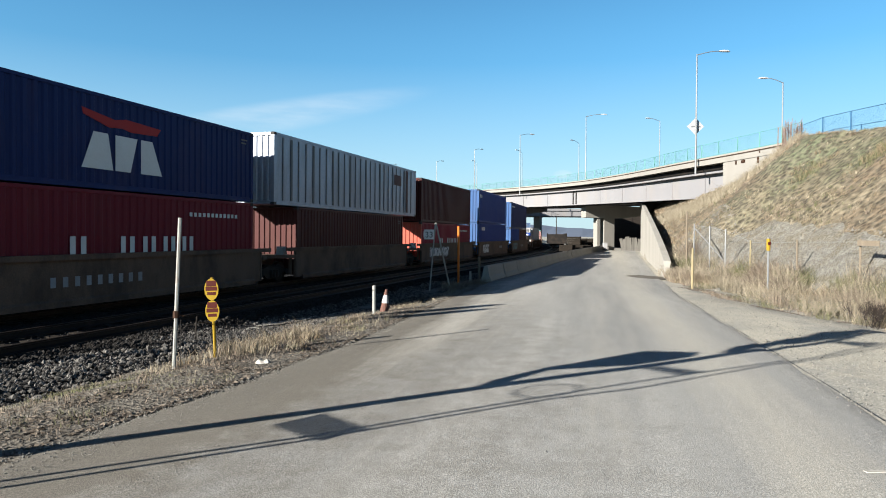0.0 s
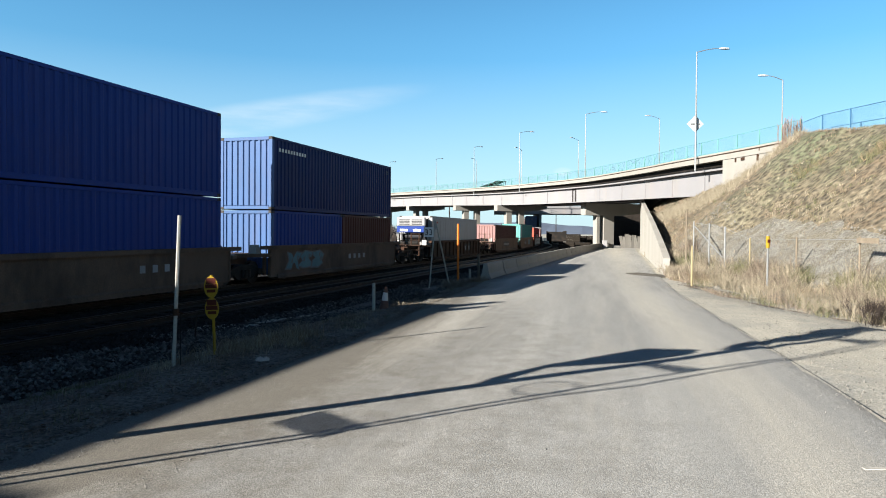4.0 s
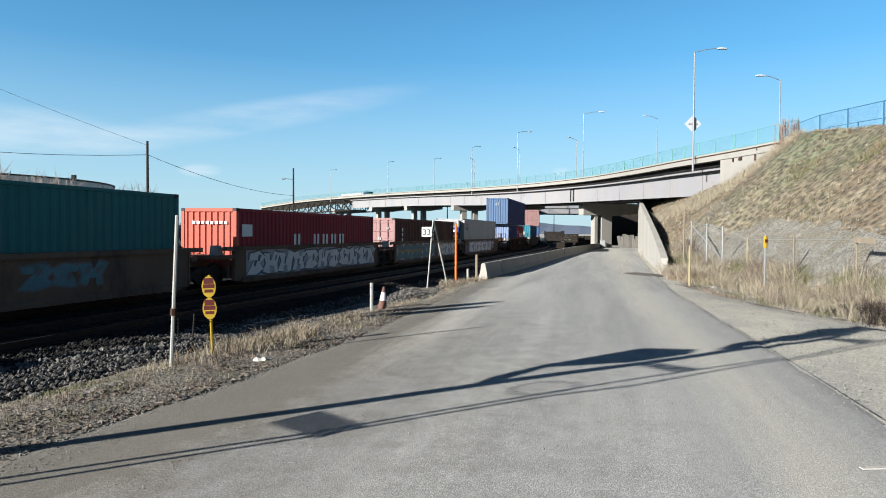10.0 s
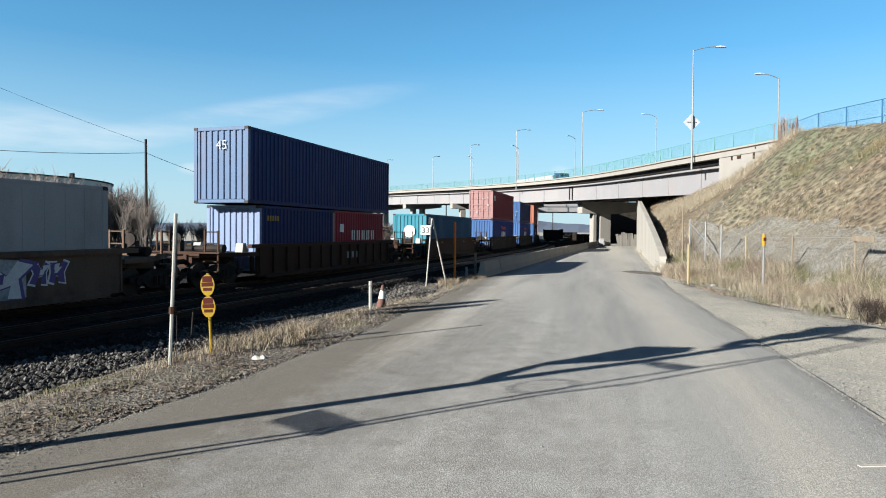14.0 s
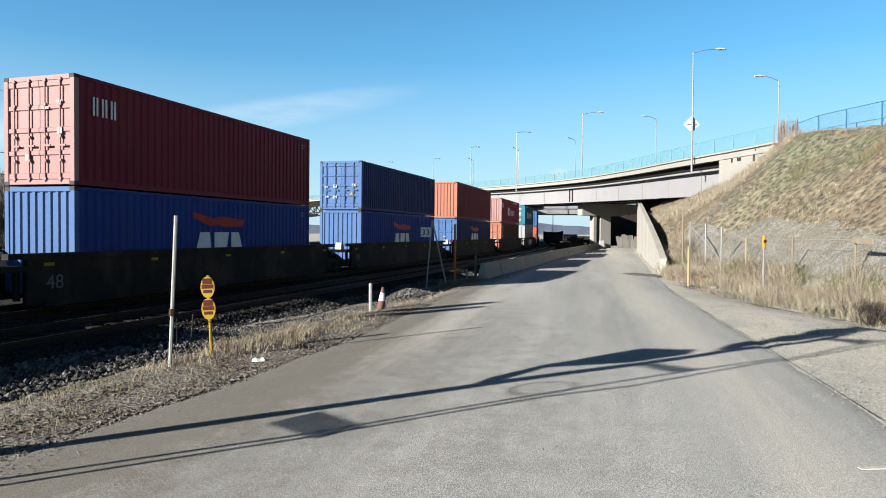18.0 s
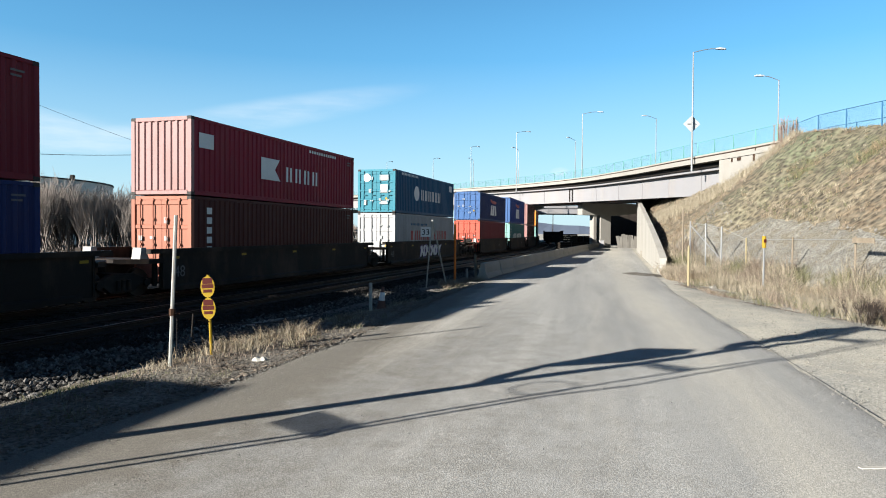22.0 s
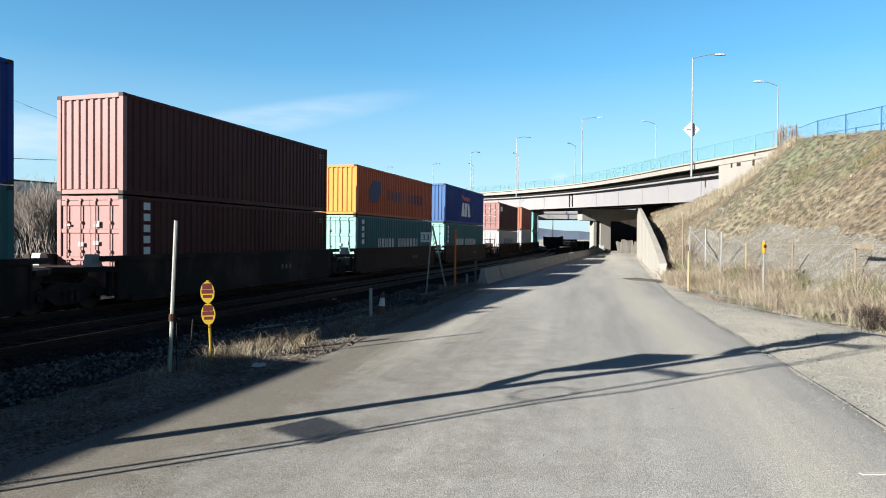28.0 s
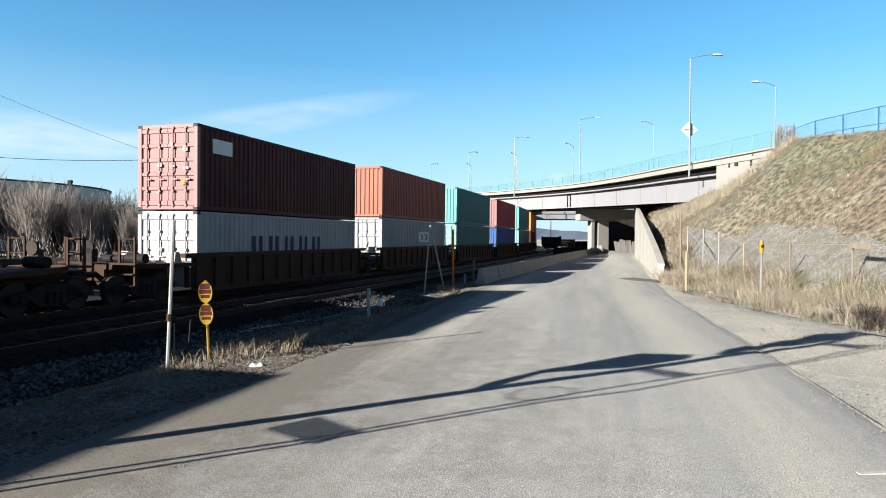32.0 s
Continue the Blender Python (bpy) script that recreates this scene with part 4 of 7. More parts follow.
# a five-unit set with two-high boxes
b = box_on(8.64, FLOOR, "dark red steel shipping container with white lettering bars", M_RED, L40, HC, ends="wall")
plates(b, "lettering", M_MARK, words(-1.9, 1.15, 5.0, 0.5, 6, (1,)) + words(2.6, 2.3, 2.6, 0.13, 12))
t = box_on(8.64, FLOOR + HC + 0.03, "navy blue shipping container with white block mark", M_NAVY, L40, LO)
carrier_mark(t, L40, LO)
code_marks(t, L40, LO)
b = box_on(23.98, FLOOR, "red brown corrugated shipping container", M_BROWN, L40, HC, ends="wall")
code_marks(b, L40, HC)
t = box_on(22.22, FLOOR + HC + 0.02, "long silver ribbed aluminium domestic container", M_ALU, L53, HC, ends="wall", smoothwall=True)
plates(t, "seam", M_SPRAYGREY, [rect(-L53 / 2 + 0.6 + 0.61 * i, 0.2, 0.05 + 0.09 * (i % 3 == 1), HC - 0.36) for i in range(25)], W2 - 0.002, 0.02, "dark vertical seams")
plates(t, "brown_stripe", M_BROWN, [rect(6.3, 0.2, 0.3, HC - 0.36)], W2 + 0.019, 0.004, "brown upright stripe")
plates(t, "brown_panel", M_BROWN, [rect(4.4, 1.75, 1.1, 0.6)], W2 + 0.019, 0.006, "square brown mark panel")
b = box_on(39.43, FLOOR, "bright red shipping container with white lettering bars", M_CRIMSON, L40, LO, ends="wall", end_color=M_SUNLITBRIGHTRED)
plates(b, "lettering", M_MARK, words(-1.9, 0.98, 5.0, 0.55, 6, (1,)) + [rect(-5.6, 1.6, 0.6, 0.4)] + words(2.6, 2.05, 2.6, 0.1, 12))
t = box_on(39.43, FLOOR + LO + 0.03, "dark red brown corrugated shipping container", M_BROWN, L40, HC, ends="wall")
code_marks(t, L40, HC)
b = box_on(54.60, FLOOR, "blue corrugated shipping container with faded code marks", M_BLUE, L40, HC, ends="wall", end_color=M_BLUE)
plates(b, "lettering", M_MARK, words(-4.9, 2.2, 1.3, 0.3, 5))
t = box_on(54.60, FLOOR + HC + 0.03, "deep blue corrugated shipping container", M_BLUE, L40, HC, ends="wall")
plates(t, "lettering", M_MARK, words(-5.7, 2.2, 0.9, 0.3, 3))
b = box_on(69.96, FLOOR, "short blue ribbed shipping container", M_BLUE, L20, LO, ends="wall")
b = box_on(76.09, FLOOR, "short red brown shipping container", M_BROWN, L20, LO, ends="wall")
t = box_on(69.96, FLOOR + LO + 0.03, "navy corrugated shipping container", M_NAVY, L40, HC, ends="wall", end_color=M_BLUE)
code_marks(t, L40, HC)
plates(t, "lettering", M_MARK, words(-5.6, 2.35, 2.2, 0.14, 10))
# single boxes
reefer(89.63, "white refrigerated container with nose cooling unit")
b = code_only(box_on(109.43, FLOOR, "maroon corrugated shipping container", M_MAROON, L40, LO, ends="wall", end_color=M_RED), L40, LO, 0, False)
b = box_on(124.96, FLOOR, "teal green corrugated shipping container", M_TEAL, L40, HC, ends="wall")
plates(b, "white_panel", M_MARK, [rect(-5.5, 1.3, 0.62, 1.45)], label="white upright panel")
plates(b, "panel_marks", M_MARKNAVY, [rect(-5.38, 1.42 + 0.26 * i, 0.38, 0.17) for i in range(5)], W2 - 0.003)
b = box_on(140.14, FLOOR, "crimson shipping container with white lettering bars", M_CRIMSON, L40, LO, ends="wall", end_color=M_SUNLITBRIGHTRED)
plates(b, "lettering", M_MARK, words(-2.1, 1.15, 5.0, 0.5, 6, (1,)) + [rect(-5.75, 1.55, 0.65, 0.45)])
end_plates(b, "end_mark", M_MARK, [rect(-0.7 + 0.2 * i, 2.0, 0.13, 0.11) for i in range(8)], L40)
b = code_only(box_on(155.43, FLOOR, "red brown shipping container with sunlit doors", M_BROWN, L40, LO, end_color=M_RED), L40, LO, 4)
plates(b, "lettering", M_MARK, [rect(-4.9, 1.2 + 0.3 * i, 0.2, 0.2) for i in range(3)] + [rect(1.0, 1.2 + 0.3 * i, 0.2, 0.2) for i in range(3)])
reefer(170.77, "white refrigerated container above sprayed car side")
# this end's paler blue holds the sun that falls on it
b = box_on(190.25, FLOOR + 0.1, "short pale blue shipping container", M_NAVY, L20, LO, ends="wall", end_color=paint("sunlit pale blue paint", (0.115, 0.155, 0.245), 0.25))
plates(b, "lettering", M_YELLOW, words(-2.5, 2.0, 0.9, 0.2, 5))
b = box_on(196.34, FLOOR + 0.1, "short red shipping container with white lettering bars", M_CRIMSON, L20, LO, ends="wall")
plates(b, "lettering", M_MARK, [rect(-2.3, 1.55, 0.4, 0.4)] + words(-1.0, 1.15, 3.0, 0.5, 5))
# end tone again includes sunlight; the navy side is the shaded tone
t = box_on(189.5, FLOOR + LO + 0.14, "long navy shipping container with pale ribbed end", M_NAVY, L45, HC, ends="wall", end_color=paint("sunlit slate blue paint", (0.055, 0.092, 0.16), 0.35))
fnt = bpy.data.curves.new("size_number", "FONT")
fnt.body, fnt.size, fnt.align_x, fnt.extrude = "45", 0.5, "CENTER", 0.003
fnt.materials.append(M_DECAL)
o = new("size_number", fnt)
o.parent, o.matrix_basis = t, pose(0.05, -L45 / 2 - 0.02, 2.05, 90, 0, 0)
b = box_on(209.92, FLOOR, "teal blue ribbed shipping container", M_STEELBLUE, L40, HC, ends="wall", end_color=M_STEELBLUE)
bm = bmesh.new()
rod(bm, (0, -L40 / 2 - 0.012, 1.7), (0, -L40 / 2 - 0.02, 1.7), 0.42, n=24)
part("round_mark", bm, M_MARK, b, "round white mark")
plates(b, "white_panel", M_MARK, [rect(-5.6, 2.2, 0.5, 0.5)])
# a five-unit set of longer dark wells
for s, lo, hi in ((230.57, (M_BLUE, "blue shipping container with white block mark", "wall", 1), (M_RED, "faded red shipping container with doors", "door", 2)),
                  (248.17, (M_BLUE, "blue shipping container with white block mark", "wall", 1), (M_NAVY, "navy shipping container with pale doors and low top", "door", 3)),
                  (266.05, (M_NAVY, "navy shipping container with pale blue doors", "door", 1), (M_RED, "dull red ribbed shipping container", "wall", 0)),
                  (283.71, (M_BROWN, "red brown shipping container with orange doors", "door", 4), (M_CRIMSON, "low crimson shipping container with white lettering bars", "wall", 5)),
                  (301.55, (M_WHITEBOX, "white shipping container with red lettering bars", "door", 6), (M_STEELBLUE, "low steel blue shipping container with white lettering bars", "door", 7))):
    for level, (color, lab, ends, seed) in enumerate((lo, hi)):
        ec = None
        if "pale" in lab:
            ec = M_BLUE
        if "orange doors" in lab or "dull red ribbed" in lab:
            ec = M_RUSTORANGE
        H = LO if "low " in lab else HC
        t = box_on(s, FLOOR + level * (HC + 0.03), lab, color, L40, H, ends=ends, end_color=ec, ribs=4 if level else 3)
        if ends == "door":
            door_marks(t, L40, H, seed + 10)
        code_marks(t, L40, H, 2)
        if "block mark" in lab or "pale blue doors" in lab:
            carrier_mark(t, L40, HC)
        if seed == 5:
            plates(t, "lettering", M_MARK, [rect(-5.7, 1.6, 0.75, 0.5), [(-2.1, 0.85), (-0.75, 0.85), (-1.15, 1.28), (-0.8, 1.7), (-2.1, 1.7)]] + words(-0.3, 0.88, 2.9, 0.6, 4) + words(1.6, 2.3, 2.6, 0.12, 12))
        if seed == 6:
            plates(t, "lettering", M_MARKRED, [rect(-3.3, 1.25, 0.35, 0.6)] + words(-2.5, 1.25, 7.0, 0.62, 9, (4,)))
            plates(t, "small_lettering", M_STEELBLUE, words(-3.3, 2.2, 3.2, 0.14, 12))
        if seed == 7:
            plates(t, "lettering", M_MARK, words(-1.4, 0.95, 4.4, 0.7, 6) + words(-5.0, 2.35, 3.0, 0.15, 12) + [rect(4.9, 1.9, 0.7, 0.45)])
            bm = bmesh.new()
            rod(bm, (W2 - 0.01, -2.3, 1.35), (W2 - 0.004, -2.3, 1.35), 0.48, n=24)
            part("round_mark", bm, M_MARK, t, "round white mark")
            bm = bmesh.new()
            rod(bm, (-0.62, -L40 / 2 - 0.016, H - 0.5), (-0.62, -L40 / 2 - 0.01, H - 0.5), 0.24, n=20)
            part("round_door_mark", bm, M_MARK, t, "round white mark on the door")
            end_plates(t, "door_mark", M_DECAL, [rect(0.2, H - 0.68, 0.6, 0.34), rect(0.25, H * 0.46, 0.5, 0.5), rect(-0.5, H * 0.46, 0.16, 0.22), rect(0.2, 0.5, 0.55, 0.2), rect(-0.85, 0.45, 0.2, 0.3)], L40)
        if seed == 2:
            plates(t, "lettering", M_MARK, words(-5.5, 1.9, 0.9, 0.5, 3))
        if seed == 4:
            plates(t, "lettering", M_MARK, [rect(-5.3, 1.0 + 0.33 * i, 0.26, 0.22) for i in range(5)])
# another five-unit set with tan wells
for s, lo, hi in ((322.37, (M_RED, HC, "red shipping container with bright red doors", "door", 8), (M_NAVY, LO, "navy shipping container with block mark and doors", "door", 9)),
                  (337.59, (M_SEAGREEN, HC, "pale green shipping container with white lettering bars", "door", 1), (M_BLUE, HC, "blue shipping container with white block mark", "wall", 0)),
                  (353.07, (M_BROWN, HC, "red brown shipping container with pale doors", "door", 4), (M_BROWN, HC, "dark red brown ribbed shipping container", "wall", 0)),
                  (368.46, (M_SEAGREEN, HC, "pale green shipping container with white lettering bars", "door", 1), (M_ORANGE, LO, "bright orange shipping container with dark lettering bars", "wall", 12)),
                  (383.79, (M_SEAGREEN, HC, "pale green shipping container with white lettering bars", "door", 1), (M_BLUE, HC, "blue shipping container with white block mark", "wall", 0))):
    z = FLOOR
    for color, H, lab, ends, seed in (lo, hi):
        ec = M_RED if "pale doors" in lab or "ribbed" in lab else M_BLUE if color is M_NAVY else M_SUNLITBRIGHTRED if seed == 8 else None
        t = box_on(s, z, lab, color, L40, H, ends=ends, end_color=ec, ribs=3 if z < 1 else 4)
        z += H + 0.03
        if ends == "door":
            door_marks(t, L40, H, seed + 20)
        code_marks(t, L40, H, 2)
        if "block mark" in lab:
            carrier_mark(t, L40, H)
        if seed == 1:
            plates(t, "lettering", M_MARK, words(-3.2, 1.1, 6.6, 0.6, 13, (5,)) + [rect(-5.4, 1.4 + 0.35 * i, 0.3, 0.24) for i in range(4)])
        if seed == 4:
            plates(t, "lettering", M_MARK, [rect(-5.3, 1.2 + 0.33 * i, 0.26, 0.22) for i in range(5)])
        if seed == 12:
            plates(t, "lettering", M_MARKNAVY, [[(-4.5, 0.75), (-3.4, 0.75), (-2.9, 1.3), (-2.9, 1.95), (-4.0, 1.95), (-4.5, 1.4)]] + words(-2.0, 0.95, 6.3, 0.62, 11, (5,)))
# a last set on ribbed cars
for s, lo, hi in ((403.35, (M_WHITEBOX, LO, "white shipping container with dark lettering bars", "door", 13), (M_MAROON, HC, "maroon shipping container with faded doors", "door", 14)),
                  (419.10, (M_GREYBOX, HC, "dull grey corrugated shipping container", "door", 15), (M_RUSTORANGE, HC, "rust orange ribbed shipping container", "wall", 0)),
                  (434.47, (M_SEAGREEN, HC, "pale green corrugated shipping container", "door", 16), (M_TEAL, HC, "teal ribbed shipping container", "wall", 0)),
                  (450.00, (M_BLUE, HC, "plain blue corrugated shipping container", "wall", 0), (M_CRIMSON, HC, "plain crimson corrugated shipping container", "wall", 0)),
                  (465.40, (M_SEAGREEN, HC, "pale green corrugated shipping container", "wall", 0), (M_TEAL, HC, "teal ribbed shipping container", "wall", 0)),
                  (480.80, (M_BROWN, HC, "red brown corrugated shipping container", "wall", 0), (M_ORANGE, HC, "bright orange shipping container", "wall", 0))):
    z = FLOOR
    for color, H, lab, ends, seed in (lo, hi):
        t = box_on(s, z, lab, color, L40, H, ends=ends, ribs=3 if z < 1 else 5, end_color=M_RED if color is M_MAROON else None)
        z += H + 0.03
        if ends == "door":
            door_marks(t, L40, H, seed + 30)
        if seed == 13:
            plates(t, "lettering", M_MARKNAVY, words(-2.95, 1.15, 5.8, 0.62, 5, (), 0.5))
        if seed == 14:
            plates(t, "white_panel", M_MARK, [rect(-5.3, 2.0, 1.1, 0.5)])


# ---- the cars under them
def put_car(s, lab, color, half, near, far, first, last, well=12.9, **kw):
    return ride(well_car(lab, color, well, near, far, first, last, **kw), s + half, 0.0)


TAN = "weathered tan well car with worn sides"
H40 = L40 / 2
c = put_car(8.64, TAN, M_SILL, H40, 7.65, 7.68, False, False)
stencil(c, -2.6, 0.62, 3.2, 0.34, 9, False)
c = put_car(23.98, TAN, M_SILL, H40, 7.68, 7.72, False, False)
c = put_car(39.43, "tan well car with pale sprayed scrawl", M_SILL, H40, 7.72, 7.59, False, False)
graffiti(c, -4.6, -0.4, 0.5, 1.15, 3, M_SPRAYWHITE, M_SPRAYGREY, 5)
c = put_car(54.60, "tan well car with white sprayed letters", M_SILL, H40, 7.59, 7.68, False, False)
graffiti(c, -5.0, -2.6, 0.35, 1.25, 5, M_SPRAYWHITE, M_MARKDARK, 3)
stencil(c, 2.2, 0.75, 1.5, 0.3, 3, False)
c = put_car(69.96, "dark weathered well car with sprayed shapes", M_SILL, H40, 7.68, 9.6, False, True)
graffiti(c, -5.2, -2.2, 0.4, 1.2, 6, M_SPRAYGREEN, M_SPRAYGREY, 3)
stencil(c, 0.4, 0.7, 2.2, 0.3, 4, False)
c = put_car(89.63, "rusty ribbed well car with stencilled panel", M_SILLRUST, H40, 9.9, 9.8, True, True, ribbed=True)
stencil(c, 1.9, 0.62, 1.6, 0.42, 3)
c = put_car(109.43, "tan well car with dark stencilled panel", M_SILL, H40, 9.8, 7.72, True, False)
stencil(c, -2.2, 0.72, 3.0, 0.3, 10)
c = put_car(124.96, "tan well car with sprayed blue scrawl", M_SILL, H40, 7.72, 7.6, False, False)
stencil(c, -2.9, 0.66, 1.6, 0.34, 3)
graffiti(c, 0.6, 3.0, 0.5, 1.2, 8, M_SPRAYGREEN, M_SPRAYGREY, 3)
c = put_car(140.14, "well car painted over with pale sprayed letters", M_SILL, H40, 7.6, 7.63, False, False)
graffiti(c, -5.6, 6.0, 0.3, 1.28, 9, M_SPRAYWHITE, M_SPRAYGREY, 11)
c = put_car(155.43, "well car with pale green and silver letters", M_SILL, H40, 7.63, 7.67, False, False)
graffiti(c, -6.0, 1.2, 0.3, 1.28, 11, M_SPRAYGREEN, M_SPRAYGREY, 8)
plates(c, "sprayed_band", mat("sprayed yellow", (0.20, 0.16, 0.03), 0.6, 0, 0.3, 2, 20, 0.02), [rect(-5.9, 0.78, 4.2, 0.1)], 1.3745, 0.003)
graffiti(c, 1.9, 6.0, 0.3, 1.28, 12, M_SPRAYWHITE, M_SPRAYGREY, 5)
c = put_car(170.77, "brown well car with white and purple letters", M_SILL, H40, 7.67, 9.6, False, True)
graffiti(c, -6.2, -5.0, 0.25, 0.95, 13, M_SPRAYPURPLE, M_SPRAYGREY, 2)
graffiti(c, -5.0, 3.6, 0.3, 1.28, 14, M_SPRAYWHITE, M_SPRAYPURPLE, 6)
graffiti(c, 3.6, 4.6, 0.6, 1.2, 15, M_SPRAYPURPLE, M_SPRAYWHITE, 2)
c = put_car(190.25, "rusty ribbed well car", M_SILLRUST, H40, 9.6, 9.9, True, True, ribbed=True)
stencil(c, 1.2, 0.62, 1.6, 0.42, 3, False)
c = put_car(209.92, "rusty brown well car with yellow strips", M_SILLRUST, H40, 9.9, 10.3, True, True, reflectors=True)
DARK = "dark brown well car with yellow reflectors"
S5 = [230.57, 248.17, 266.05, 283.71, 301.55]
for i, s in enumerate(S5):
    c = put_car(s, DARK, M_SILLDARK, H40, 10.3 if i == 0 else (s - S5[i - 1]) / 2, 10.3 if i == 4 else (S5[min(i + 1, 4)] - s) / 2, i == 0, i == 4, 15.2, reflectors=True)
    num = bpy.data.curves.new("unit_number", "FONT")
    num.body, num.size, num.align_x, num.extrude = "48", 0.5, "CENTER", 0.002
    num.materials.append(M_SPRAYGREY)
    o = new("unit_number", num)
    o.parent, o.matrix_basis = c, pose(1.366, -6.8, 0.55, 90, 0, 90)
    if i == 4:
        graffiti(c, -2.0, 2.4, 0.35, 1.2, 17, M_SPRAYWHITE, M_SPRAYPURPLE, 4)
S6 = [322.37, 337.59, 353.07, 368.46, 383.79]
for i, s in enumerate(S6):
    c = put_car(s, "dull brown well car with worn stencils", M_SILLDARK if i < 3 else M_SILLRUST, H40, 9.8 if i == 0 else (s - S6[i - 1]) / 2, 9.8 if i == 4 else (S6[min(i + 1, 4)] - s) / 2, i == 0, i == 4)
    stencil(c, 2.0, 0.7, 0.9, 0.25, 3, False, M_SPRAYGREY)
S7 = [403.35, 419.10, 434.47, 450.0, 465.4, 480.8]
for i, s in enumerate(S7):
    put_car(s, "rusty ribbed well car with worn sides", M_SILLRUST, H40, 9.8 if i == 0 else (s - S7[i - 1]) / 2, 9.8 if i == 5 else (S7[min(i + 1, 5)] - s) / 2, i == 0, i == 5, ribbed=True)


def run(t):
    """Metres that the train has come at t seconds."""
    u = t / 32
    return t * (11.92008951 + 0.30655218 * u + 0.06651266 * u ** 2 - 0.10282889 * u ** 3 - 0.14828658 * u ** 4)


def train_rows(s_mid, z):
    rows = []
    for k in range(33):
        x, y, h = on_track(s_mid - run(k))
        rows.append((k, pose(x, y, RAIL_Z, 0, 0.42, -math.degrees(h)) @ pose(0, 0, z)))
    return rows


def motions():
    for ob, s_mid, z in MOVING:
        walk(ob, train_rows(s_mid, z))
    for ob, rows in ROAD_USERS:
        walk(ob, rows)


# ------------------------------------------------------------------ tracks
def ribbon(name, profile, s0, s1, step, right, z, material, label, category):
    """A profile of (across, up) swept along the track's line."""
    n = int((s1 - s0) / step) + 1
    co, faces, m = [], [], len(profile)
    for i in range(n):
        x, y, h = on_track(s0 + i * step, right)
        for a, b in profile:
            co.append((x + a * math.cos(h), y - a * math.sin(h), z + b))
    for i in range(n - 1):
        for k in range(m):
            a, b = i * m + k, i * m + (k + 1) % m
            faces.append((a, b, b + m, a + m))
    me = bpy.data.meshes.new(name)
    me.from_pydata(co, [], faces)
    me.materials.append(material)
    return tagged(put(name, me), label, category, kind="structure")


RAILS = [(-0.07, -0.17), (0.07, -0.17), (0.07, -0.15), (0.012, -0.12), (0.012, -0.04), (0.036, -0.03), (0.036, 0.0), (-0.036, 0.0), (-0.036, -0.03), (-0.012, -0.04), (-0.012, -0.12), (-0.07, -0.15)]
for centre in (0.0, 3.95):
    for side in (-0.755, 0.755):
        ribbon("rail", RAILS, -60, 300, 2.0, centre + side, RAIL_Z, M_RAIL, "worn steel rail spiked to timber ties", "rail")
tie_bm = bmesh.new()
bx(tie_bm, -1.3, 1.3, -0.115, 0.115, -0.14, 0.0)
TIE = mesh_of("tie", tie_bm, M_TIE, 0.012)
for centre in (0.0, 3.95):
    bed = thing("tie_row", "row of dark timber railway ties in ballast", "railway ties", kind="structure")
    for i in range(130):
        x, y, h = on_track(-6 + i * 0.56, centre)
        put("tie", TIE, bed, pose(x, y, RAIL_Z - 0.168, 0, 0, -math.degrees(h) + random.uniform(-1, 1)))


def rock(r, size):
    pts = []
    for d in ((1, 0, 0), (-1, 0, 0), (0, 1, 0), (0, -1, 0), (0, 0, 1), (0, 0, -1)):
        k = size * r.uniform(0.55, 1.0)
        pts.append([d[j] * k + r.uniform(-0.25, 0.25) * size for j in range(3)])
    return pts


OCTA = ((0, 2, 4), (2, 1, 4), (1, 3, 4), (3, 0, 4), (2, 0, 5), (1, 2, 5), (3, 1, 5), (0, 3, 5))


def stones(name, places, material, label):
    r = random.Random(5)
    co, faces = [], []
    for x, y, z, size in places:
        n = len(co)
        for p in rock(r, size):
            co.append((x + p[0], y + p[1], z + p[2] * 0.8))
        faces += [(a + n, b + n, c + n) for a, b, c in OCTA]
    me = bpy.data.meshes.new(name)
    me.from_pydata(co, [], faces)
    me.materials.append(material)
    return tagged(put(name, me), label, "ballast", kind="stuff")


ba = [-4.6, -2.3, 1.5, 5.25, 5.55, 5.9, 6.3, 6.9, 7.6]
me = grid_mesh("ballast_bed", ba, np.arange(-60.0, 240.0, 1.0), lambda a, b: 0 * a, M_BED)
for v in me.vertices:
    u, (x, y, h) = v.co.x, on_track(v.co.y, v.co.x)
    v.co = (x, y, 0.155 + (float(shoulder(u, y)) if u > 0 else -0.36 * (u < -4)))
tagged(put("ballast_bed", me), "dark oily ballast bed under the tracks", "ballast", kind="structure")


r = random.Random(2)
places, oily = [], []
for _ in range(62000):
    s, u = -2 + 52 * r.random() ** 1.5, r.uniform(-2.3, 7.6) if r.random() < 0.4 else r.uniform(4.9, 7.5)
    x, y, h = on_track(s, u)
    if y < 1 or (u > 7.1 and r.random() < (u - 7.1) / 0.5) or x > float(np.interp(y, ROAD_Y, ROAD_L)) - 0.6:
        continue
    z = 0.155 + float(shoulder(u, y))
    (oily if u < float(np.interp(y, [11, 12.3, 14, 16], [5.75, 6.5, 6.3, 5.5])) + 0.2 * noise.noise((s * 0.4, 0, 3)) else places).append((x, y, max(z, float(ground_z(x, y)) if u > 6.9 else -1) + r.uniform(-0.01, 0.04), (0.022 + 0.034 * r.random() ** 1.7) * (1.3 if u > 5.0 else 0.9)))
# stones by the rails: oily, with the train's shade in their colour
stones("track_stones", oily, M_SHADEDOILSTONE, "oily crushed stone round the rails, darkened for shade")
